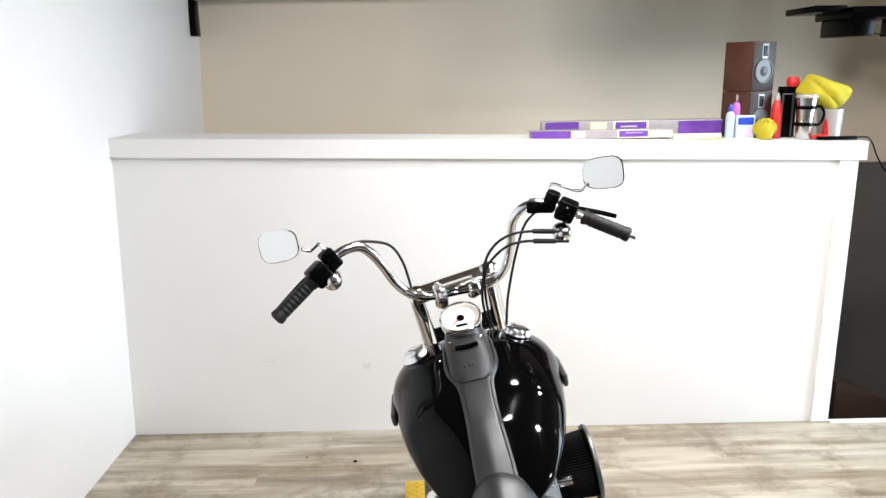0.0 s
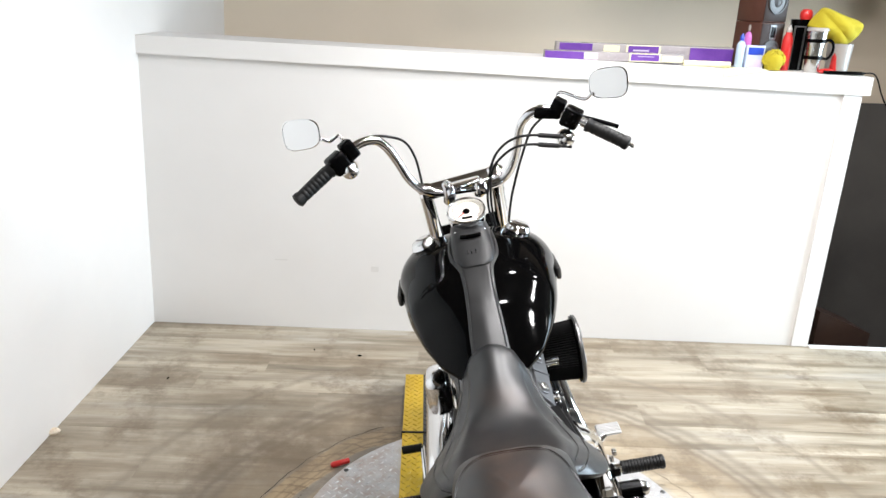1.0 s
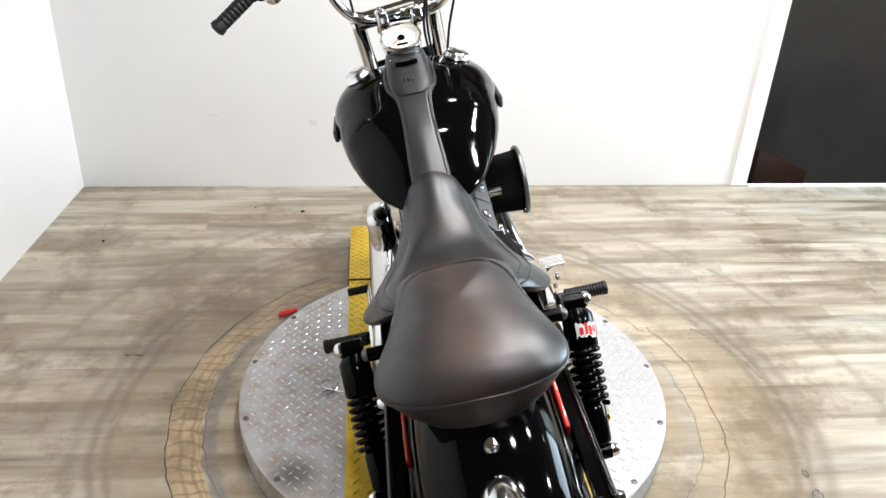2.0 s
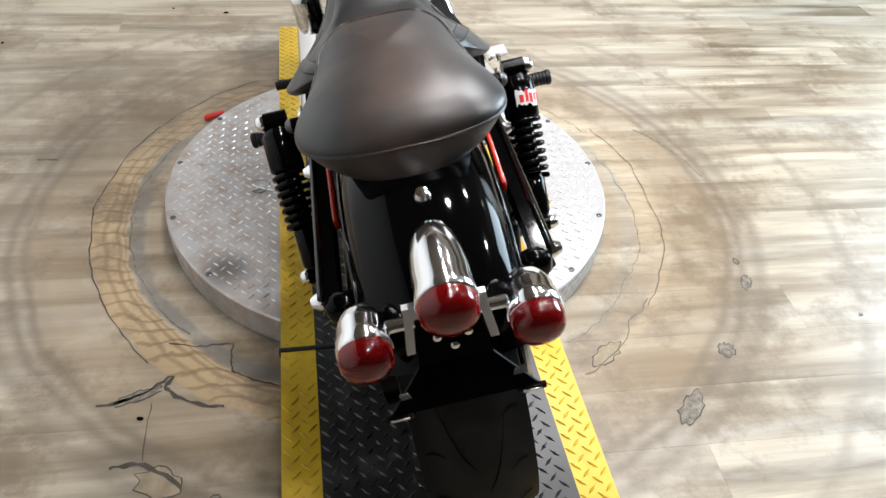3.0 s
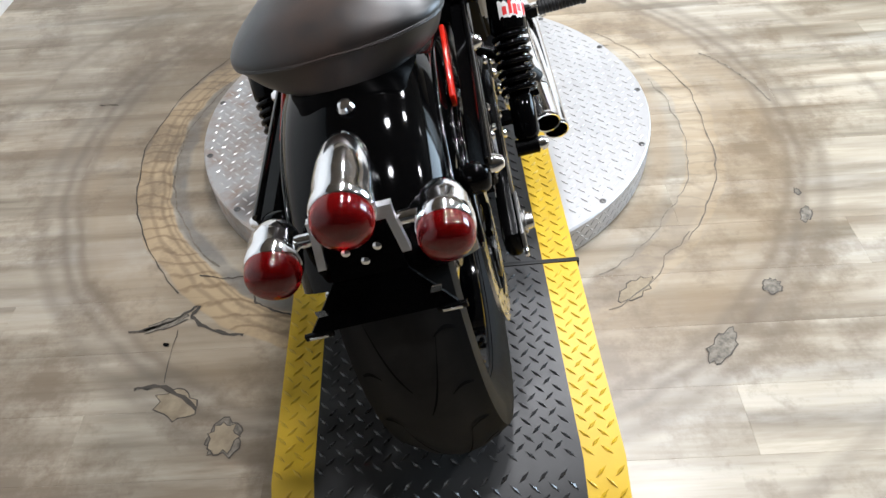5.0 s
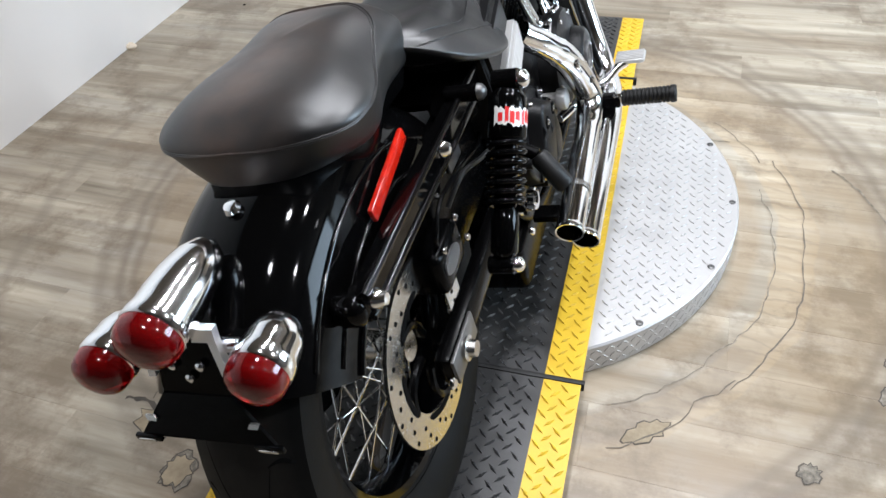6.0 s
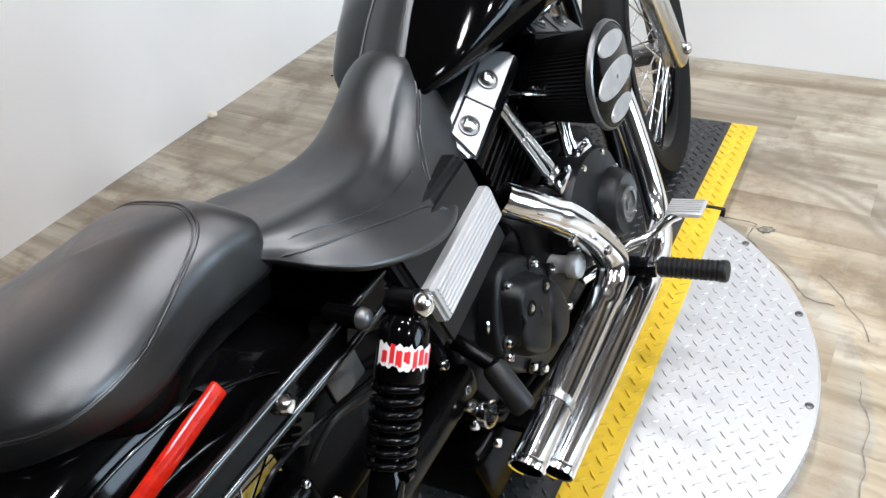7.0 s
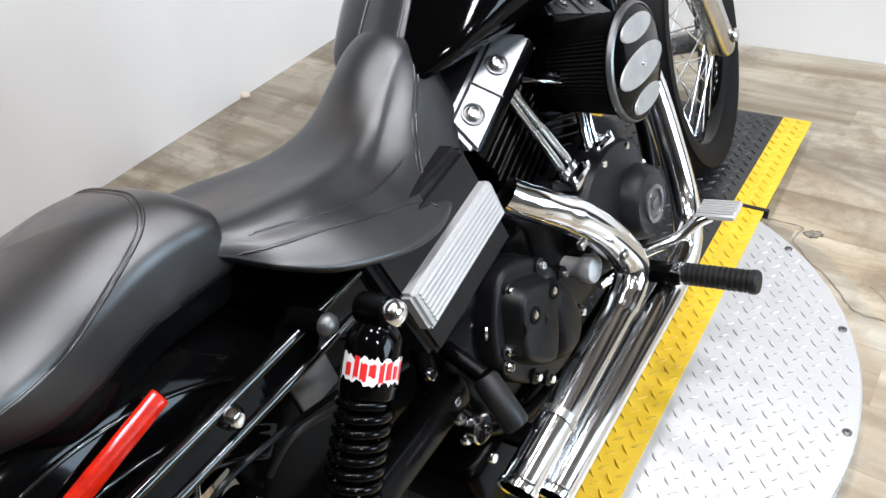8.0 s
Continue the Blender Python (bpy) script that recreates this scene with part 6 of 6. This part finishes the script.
for pts in ([(-0.320, 0.245, 1.150), (-0.265, 0.272, 1.186), (-0.219, 0.290, 1.194), (-0.176, 0.300, 1.182), (-0.132, 0.320, 1.152), (-0.114, 0.335, 1.100), (-0.112, 0.350, 1.034), (-0.115, 0.365, 0.96), (-0.10, 0.39, 0.90)],
            [(0.300, 0.24, 1.062), (0.240, 0.24, 1.081), (0.206, 0.24, 1.093), (0.163, 0.245, 1.098), (0.124, 0.25, 1.088), (0.091, 0.265, 1.057), (0.072, 0.30, 1.00), (0.055, 0.33, 0.917), (0.06, 0.36, 0.80)],
            [(0.300, 0.24, 1.034), (0.234, 0.24, 1.057), (0.192, 0.24, 1.071), (0.149, 0.245, 1.073), (0.108, 0.255, 1.054), (0.080, 0.28, 1.018), (0.066, 0.30, 0.96), (0.062, 0.33, 0.88), (0.07, 0.36, 0.78)],
            [(0.262, 0.27, 1.135), (0.215, 0.295, 1.10), (0.180, 0.325, 1.03), (0.150, 0.345, 0.96), (0.125, 0.365, 0.89), (0.10, 0.38, 0.80)]):
    part("cable", tube(spline(pts), 0.0036, 8), RUBBER, bars, "black control cable", 60, STEER)
for k in (1, 2):
    p = ((0.272, 0.24, 1.071), (0.267, 0.24, 1.046))[k - 1]
    part("cable_sleeve", rod(p, (p[0] - 0.055, p[1], p[2] + 0.019), 0.0065), RUBBER, bars, "", 50, STEER)

# a loose wire loop by the stand
wire = tagged(part("wire_loop", tube(spline([(-0.285, -0.065, 0.10), (-0.33, -0.05, 0.092), (-0.375, -0.02, 0.088), (-0.365, 0.0, 0.09), (-0.33, -0.02, 0.094), (-0.35, -0.055, 0.088), (-0.38, -0.045, 0.0845), (-0.34, -0.03, 0.0845)]), 0.0022, 6), STEEL), "thin bent steel wire loop lying on the turntable", "wire")

# each sub-assembly of the motorcycle is carried by its main mesh
for node in [o for o in bike.children if o.type == "EMPTY"]:
    parts = [o for o in node.children if o.type == "MESH"]
    main = max(parts, key=lambda o: o.dimensions.length)
    for o in parts:
        o.parent = main if o is not main else bike
    for o in list(main.children):
        o.parent = main
    title, words = node.name, dict(node.items())
    bpy.data.objects.remove(node)
    main.name = title
    for key, value in words.items():
        main[key] = value

# ---- things on the ledge and about the room ----
def ledge_z(u):
    return 1.350 - (u + 1.56) * 0.0225 + 0.0015


def thing(name, u, v, z, label, category, turn=0.0, group_name=""):
    ob = tagged(new(name), label, category, group_name)
    ob.matrix_world = ROOM @ pose(u, v, z, 0, 0, turn)
    return ob


PURPLE = surface("purple_print", (0.10, 0.03, 0.25), (0.16, 0.06, 0.33), 0.4, 0, 14, 100, 0.05)
PURPLE_PALE = surface("pale_print", (0.62, 0.58, 0.62), (0.45, 0.36, 0.60), 0.45, 0, 9, 100, 0.05)
CONE = surface("dark_speaker_cone", (0.030, 0.030, 0.031), (0.045, 0.044, 0.043), 0.45, 0.0, 30, 200, 0.1)
CREAM = surface("cream_paper", (0.80, 0.76, 0.48), (0.74, 0.70, 0.42), 0.7, 0, 10, 100, 0.05)
YELLOW_CLOTH = surface("yellow_microfibre", (0.44, 0.36, 0.015), (0.34, 0.27, 0.010), 0.9, 0, 12, 350, 0.6)
WALNUT = surface("reddish_brown_veneer", (0.075, 0.022, 0.011), (0.048, 0.014, 0.007), 0.45, 0, 5, 60, 0.1)
CLEAR_BLUE = surface("clear_bottle", (0.45, 0.55, 0.66), (0.38, 0.50, 0.62), 0.2, 0, 10, 100, 0)
BLUE_CAP = surface("blue_plastic", (0.02, 0.06, 0.42), (0.02, 0.05, 0.36), 0.35)
PINK = surface("pink_label", (0.55, 0.16, 0.48), (0.45, 0.12, 0.42), 0.4)
RED_CAN = surface("red_can_paint", (0.60, 0.03, 0.025), (0.50, 0.02, 0.02), 0.3)
PALE_BLUE = surface("pale_blue_carton", (0.42, 0.50, 0.72), (0.62, 0.62, 0.66), 0.5, 0, 16, 100, 0.05)
CLEAR = surface("dusty_clear_plastic", (0.36, 0.33, 0.30), (0.30, 0.28, 0.26), 0.3)

# long cartons in clear wrap: grey film with purple and cream print; panels: from, to, low, high, tone
GREY_FILM = surface("grey_plastic_film", (0.40, 0.37, 0.36), (0.30, 0.27, 0.28), 0.25, 0, 9, 60, 0.2)
CARTONS = ((0.20, 0.80, 1.58, 1.64, 0.036, ((0.202, 0.37, 0.1, 0.95, 0), (0.37, 0.43, 0.15, 0.9, 1), (0.565, 0.70, 0.05, 1.0, 2), (0.572, 0.693, 0.15, 0.9, 0), (0.705, 0.795, 0.1, 0.8, 2))),
           (0.26, 1.04, 1.67, 1.74, 0.070, ((0.275, 0.42, 0.55, 0.97, 0), (0.265, 0.30, 0.1, 0.5, 1), (0.47, 0.54, 0.5, 0.9, 2), (0.57, 0.72, 0.45, 0.97, 2), (0.578, 0.712, 0.52, 0.92, 0), (0.85, 1.038, 0.08, 0.92, 0))))
for u0, u1, v0, v1, h, prints in CARTONS:
    mid = (u0 + u1) / 2
    ob = thing("carton", mid, (v0 + v1) / 2, ledge_z(mid), "long purple printed carton in clear film lying on the ledge", "carton", -1.3, "cartons on the ledge")
    part("sleeve", box(u0 - mid, u1 - mid, -(v1 - v0) / 2, (v1 - v0) / 2, 0, h, 0.003), GREY_FILM, ob, "grey film sleeve")
    for k, (a, b, low, high, tone) in enumerate(prints):
        y = -(v1 - v0) / 2 - 0.0012 - 0.0005 * k
        part("label", box(a - mid, b - mid, y, -(v1 - v0) / 2, h * low, h * high), (PURPLE, PURPLE_PALE, CREAM)[tone], ob, ("purple printed panel", "pale printed panel", "cream printed panel")[tone])
    part("print_bar", box(0.60 - mid, 0.67 - mid, -(v1 - v0) / 2 - 0.005, -(v1 - v0) / 2, h * 0.6, h * 0.7), PURPLE_PALE, ob)

# yellow roll and the sheet that hangs over the edge
roll = thing("paper_roll", 0.90, 1.575, ledge_z(0.9) + 0.012, "thin cream paper roll lying on the ledge", "paper roll", -1)
part("roll", lathe([(0.004, -0.1), (0.012, -0.1), (0.012, 0.1), (0.004, 0.1)], X_AXIS, 20), CREAM, roll)
sheet = thing("paper_sheet", 1.045, 1.515, ledge_z(1.0), "cream paper sheet hanging over the ledge", "paper")
bm = bmesh.new()
prev = None
for y, z in ((0.08, 0.002), (0.03, 0.002), (0.002, 0.002), (-0.002, -0.002), (-0.004, -0.02), (-0.004, -0.035)):
    cur = [bm.verts.new((-0.09 if z > -0.03 else -0.088, y, z)), bm.verts.new((0.095, y, z if z > -0.01 else -0.003))]
    if prev:
        bm.faces.new((prev[0], cur[0], cur[1], prev[1]))
    prev = cur
part("sheet", bm, CREAM, sheet)

# stacked loudspeakers
for k, (z0, h) in enumerate(((0.0, 0.195), (0.196, 0.205))):
    spk = thing("loudspeaker", 1.150, 1.70, ledge_z(1.15) + z0, "reddish-brown bookshelf loudspeaker standing on the ledge", "loudspeaker", 24, "stacked loudspeakers")
    part("cabinet", box(-0.068, 0.068, -0.075, 0.075, 0.0, h, 0.004), WALNUT, spk, "wood veneer cabinet")
    part("baffle", box(-0.064, 0.064, -0.078, -0.0752, 0.004, h - 0.004, 0.001), WOOD_DARK, spk, "dark brown front")
    fr = part("tweeter_frame", box(-0.018, 0.018, -0.081, -0.078, h - 0.070, h - 0.010, 0.002), SILVER, spk, "grey tweeter frame")
    part("tweeter", box(-0.012, 0.012, -0.083, -0.081, h - 0.062, h - 0.018, 0.001), SATIN_BLACK, fr)
    back = pose(0, -0.078, h - 0.122, 90, 0, 0)
    part("woofer_ring", lathe([(0.050, 0), (0.050, 0.005), (0.043, 0.006), (0.043, 0.0)], back, 36, cap=False), CONE, spk, "dark woofer ring")
    part("woofer", lathe([(0.044, 0.003), (0.030, 0.001), (0.022, 0.003), (0.012, 0.008), (0, 0.010)], back, 36), CONE, spk, "dark woofer cone")


def bottle(u, v, r, h, body, cap_mat, label, name, neck=0.3):
    ob = thing(name, u, v, ledge_z(u), label, "bottle")
    part("body", lathe([(r * 0.92, 0), (r, 0.004), (r, h * 0.66), (r * 0.8, h * 0.74), (r * neck, h * 0.80), (r * neck, h * 0.84), (0, h * 0.84)], sides=24), body, ob)
    part("cap", lathe([(r * 0.5, h * 0.80), (r * 0.5, h * 0.92), (r * 0.25, h * 0.96), (r * 0.2, h), (0, h)], sides=20), cap_mat, ob, "plastic cap")
    return ob


bottle(1.045, 1.600, 0.018, 0.145, CLEAR_BLUE, BLUE_CAP, "clear plastic spray bottle with blue cap on the ledge", "spray_bottle")
bottle(1.102, 1.665, 0.024, 0.195, PINK, CLEAR, "pink labelled bottle with clear cap on the ledge", "bottle")
can = bottle(1.258, 1.640, 0.022, 0.190, RED_CAN, CLEAR, "red spray can standing on the ledge", "spray_can", 0.6)
box_b = thing("small_carton", 1.108, 1.610, ledge_z(1.1), "pale blue printed carton standing on the ledge", "carton", 4)
part("body", box(-0.040, 0.040, -0.02, 0.02, 0, 0.098, 0.002), PALE_BLUE, box_b)
part("label", box(-0.034, 0.034, -0.0215, -0.0202, 0.008, 0.04), PURPLE_PALE, box_b)
part("stripe", box(-0.034, 0.034, -0.0215, -0.0202, 0.06, 0.09), BLUE_CAP, box_b)

# balled cleaning mitt of yellow loops
mitt = thing("cleaning_mitt", 1.188, 1.585, ledge_z(1.19), "balled bright yellow noodle cleaning mitt on the ledge", "cleaning mitt")
rnd = random.Random(5)
bm = bmesh.new()
for k in range(90):
    a, e = rnd.uniform(0, 6.28), math.acos(rnd.uniform(-0.3, 1))
    d = Vector((math.sin(e) * math.cos(a), math.sin(e) * math.sin(a) * 0.7, math.cos(e)))
    p = Vector((0, 0, 0.042)) + Vector((d.x * 0.040, d.y * 0.035, d.z * 0.036))
    t = d.orthogonal() * 0.014 * rnd.choice((-1, 1))
    tube([p - t, p + d * 0.006, p + t], [0.004, 0.006, 0.004], 6, bm)
joined(bm, lathe([(0.0, 0.0), (0.03, 0.002), (0.04, 0.03), (0.035, 0.06), (0.015, 0.075), (0, 0.078)]))
part("loops", bm, YELLOW_CLOTH, mitt)

# steel tumbler with a handle
tum = thing("tumbler", 1.362, 1.60, ledge_z(1.36), "brushed steel travel tumbler with black handle band", "tumbler")
part("cup", lathe([(0.028, 0), (0.031, 0.004), (0.034, 0.09), (0.042, 0.165), (0.043, 0.175), (0.040, 0.176), (0.038, 0.16)], sides=32), STEEL, tum, "brushed steel cup")
part("lid", lathe([(0.043, 0.172), (0.044, 0.178), (0.040, 0.186), (0, 0.186)], sides=32), CLEAR, tum, "clear lid")
for z, r in ((0.055, 0.034), (0.125, 0.039)):
    part("band", lathe([(r, z), (r + 0.004, z + 0.001), (r + 0.004, z + 0.014), (r, z + 0.015)], sides=32, cap=False), SATIN_BLACK, tum, "black band")
part("handle", tube(spline([(0.036, 0, 0.060), (0.062, 0, 0.060), (0.078, 0, 0.085), (0.078, 0, 0.115), (0.062, 0, 0.135), (0.040, 0, 0.133)]), 0.006, 10), SATIN_BLACK, tum, "black loop handle")

# dark tins and a red lid behind
tin = thing("tin", 1.335, 1.72, ledge_z(1.33), "dark tin with red round lid on the ledge", "tin")
part("body", lathe([(0.04, 0), (0.04, 0.215), (0, 0.215)], sides=28), SATIN_BLACK, tin)
part("lid", lathe([(0.022, 0), (0.026, 0.01), (0.026, 0.03), (0.018, 0.042), (0, 0.045)], at(0.01, -0.02, 0.215), 24), RED_CAN, tin, "red knob lid")
rack = thing("wire_rack", 1.31, 1.655, ledge_z(1.3), "small grey framed rack standing on the ledge", "rack")
for x in (-0.022, 0.022):
    part("upright", box(x - 0.003, x + 0.003, -0.003, 0.003, 0, 0.185), DARK_STEEL, rack)
part("crossbar", box(-0.025, 0.025, -0.003, 0.003, 0.182, 0.188), DARK_STEEL, rack)
part("backing", box(-0.022, 0.022, 0.003, 0.006, 0.01, 0.18), SATIN_BLACK, rack)

# yellow cloth thrown over a clear tub
tub = thing("clear_tub", 1.50, 1.66, ledge_z(1.5), "clear dusty plastic tub with red content on the ledge", "tub")
part("wall", lathe([(0.040, 0), (0.046, 0.002), (0.052, 0.125), (0.050, 0.125), (0.044, 0.004), (0, 0.004)], sides=28), CLEAR, tub)
part("content", lathe([(0.0, 0.004), (0.022, 0.004), (0.022, 0.085), (0, 0.09)], at(-0.02, -0.02, 0), 16), RED_CAN, tub, "red rag inside")
cloth = thing("cloth", 1.462, 1.66, ledge_z(1.47) + 0.105, "yellow microfibre cloth draped over the tub", "cloth")
hem = spline([(-0.118, 0, 0.011), (-0.09, 0, 0.06), (-0.056, 0, 0.086), (0.03, 0, 0.058), (0.123, 0, 0.02), (0.094, 0, -0.045), (0.022, 0, -0.086), (-0.02, 0, -0.05), (-0.056, 0, -0.034), (-0.085, 0, -0.012)], 8, True)
rings = []
for r, y in ((0.02, 0.034), (0.6, 0.032), (0.97, 0.014), (1.0, 0.008), (0.97, 0.0), (0.88, -0.010), (0.76, -0.020), (0.62, -0.027), (0.48, -0.032), (0.34, -0.036), (0.2, -0.038), (0.06, -0.039)):
    ring = []
    for p in hem:
        x, z = p.x * r, p.z * r
        fold = 0.0
        if y < 0:
            across = 0.62 * x + 0.78 * z
            along = 0.78 * x - 0.62 * z
            fold = 0.013 * abs(math.sin(58 * across + 6 * along)) ** 0.7 + 0.006 * math.sin(31 * along + 40 * across)
        ring.append(Vector((x, y - fold * min(1, 6 * (1.02 - r)), z + 0.080)))
    rings.append(ring)
bm = loft(rings)
c = part("fabric", bm, YELLOW_CLOTH, cloth, "", 60)

# cable along the ledge end
cord = thing("power_cord", 1.50, 1.56, ledge_z(1.5) + 0.004, "black power cord running off the ledge end", "cord")
part("plug", box(-0.10, 0.07, -0.012, 0.012, -0.003, 0.012, 0.004), SATIN_BLACK, cord, "black cord block")
part("cable", tube(spline([(0.06, 0, 0.004), (0.12, 0.01, 0.004), (0.16, 0.03, -0.03), (0.20, 0.05, -0.09), (0.27, 0.08, -0.16), (0.40, 0.12, -0.22), (0.62, 0.2, -0.24)]), 0.003, 8), SATIN_BLACK, cord, "thin black cable")
rag = thing("red_rag", 1.425, 1.585, ledge_z(1.42), "crumpled dark red rag on the ledge", "rag")
part("rag", lathe([(0.03, 0), (0.036, 0.006), (0.028, 0.016), (0.012, 0.020), (0, 0.017)], sides=14), RED_CAN, rag)

# wall speaker, brackets under the stair ceiling
ws = thing("wall_speaker", LW + lean * 1.88 + 0.03, 2.66, 1.80, "small black speaker hung on the white wall", "loudspeaker")
part("case", box(-0.03, 0.004, -0.04, 0.04, 0.0, 0.19, 0.004), SATIN_BLACK, ws)
part("wire", tube(spline([(0.0, 0, 0.2), (0.01, 0.01, 0.24), (0.03, 0.02, 0.30)]), 0.003, 6), SATIN_BLACK, ws, "thin wire")
br = thing("ceiling_bracket", 1.66, 2.05, 1.815, "black steel bracket with trays under the ceiling", "bracket")
part("beam", box(-0.10, 0.05, -0.05, 0.25, 0.01, 0.04, 0.005), SATIN_BLACK, br)
part("tray", box(0.05, 0.62, -0.10, 0.25, -0.02, 0.03, 0.006), SATIN_BLACK, br, "black tray")
for x in (0.06, 0.36):
    part("hanger", box(x, x + 0.10, -0.10, 0.20, -0.10, -0.02, 0.004), SATIN_BLACK, br)
for x in (-0.05, 0.55):
    part("hanger_rod", rod((x, 0.2, 0.1), (x, 0.2, 0.752), 0.008), SATIN_BLACK, br)
part("hanging_wire", tube(spline([(0.16, -0.1, -0.09), (0.22, -0.11, -0.105), (0.30, -0.11, -0.10), (0.37, -0.1, -0.08)]), 0.003, 6), SATIN_BLACK, br)

# floor litter and the brown board behind the post
litter = thing("paper_scrap", 0, 0, 0, "small crumpled paper scrap on the plank floor", "scrap")
litter.matrix_world = pose(-1.575, 0.64, 0.0)
part("scrap", lathe([(0.0, 0.0), (0.017, 0.0), (0.020, 0.008), (0.012, 0.018), (0.004, 0.014), (0, 0.02)], pose(0, 0, 0, 0, 0, 20) @ Matrix.Diagonal((1.2, 0.8, 1, 1)), 9), PAINT_TAN, litter, "", 20)
red = thing("red_tool", 0, 0, 0, "red plastic tool grip beside the turntable", "tool")
red.matrix_world = pose(-0.515, 0.470, 0.012, 0, 0, 22)
part("grip", tube([(-0.035, 0, 0), (-0.028, 0, 0), (0.03, 0, 0.004)], [0.006, 0.011, 0.009], 14), RED_CAN, red)
for i, (x, y, r) in enumerate(((-0.52, 1.28, 0.008), (1.14, -0.59, 0.006), (-1.30, 1.05, 0.006), (-0.73, 1.33, 0.005), (-0.597, -0.689, 0.006))):
    ob = thing("pebble", 0, 0, 0, "tiny dark pebble lying on the plank floor", "pebble", 0, "floor litter")
    ob.matrix_world = pose(x, y, 0, 0, 0, 40 * i)
    part("stone", lathe([(r * 0.7, 0), (r, r * 0.3), (r * 0.5, r * 0.7), (0, r * 0.6)], Matrix.Diagonal((1.3, 0.8, 1, 1)), 9), SATIN_BLACK if i != 1 else SILVER, ob)
board = thing("wooden_box", 1.80, 1.78, -0.165, "dark brown wooden box on the stair tread", "box", 12)
part("front", hexa([(-0.16, -0.10, 0), (0.16, -0.10, 0), (0.16, 0.10, 0), (-0.16, 0.10, 0)], [(-0.16, -0.10, 0.30), (0.16, -0.10, 0.16), (0.16, 0.10, 0.16), (-0.16, 0.10, 0.30)]), WOOD_DARK, board, "", 0)
for k, (u, z, w, h) in enumerate(((-0.972, 0.347, 0.03, 0.003), (-0.53, 0.315, 0.018, 0.014))):
    sc = part("wall_scuff", box(-w, w, -0.0012, 0, -h, h), SCUFF, bpy.data.objects["wall_half"])
    sc.location = (u, FW, z)

# ---- floor planks, last ----
OAK = floor_material()
ROWS_OF_PLANKS, PER_ROW = 38, 4
plank_l, plank_w = (RW - LW) / PER_ROW, (FW - 0.002 - SW) / ROWS_OF_PLANKS


def plank_mesh(length, width):
    bm = box(0.0, length, 0.0, width, -0.008, 0.0, 0.0004, 1)
    me = bpy.data.meshes.new("plank")
    bm.to_mesh(me)
    bm.free()
    me.materials.append(OAK)
    return me


long_plank, short_plank = plank_mesh(plank_l, plank_w), plank_mesh(plank_l / 2, plank_w)
short_b, long_b = plank_mesh(plank_l * 0.3, plank_w), plank_mesh(plank_l * 0.7, plank_w)
for row in range(ROWS_OF_PLANKS):
    first = (None, (short_plank, short_plank), (short_b, long_b), (long_b, short_b))[row * 7 % 4]
    meshes = [long_plank] * PER_ROW if first is None else [first[0]] + [long_plank] * (PER_ROW - 1) + [first[1]]
    u = LW
    for me in meshes:
        ob = new("plank", me)
        ob.parent = floor
        ob.location = (u, SW + row * plank_w, 0)
        u += max(v.co.x for v in me.vertices)
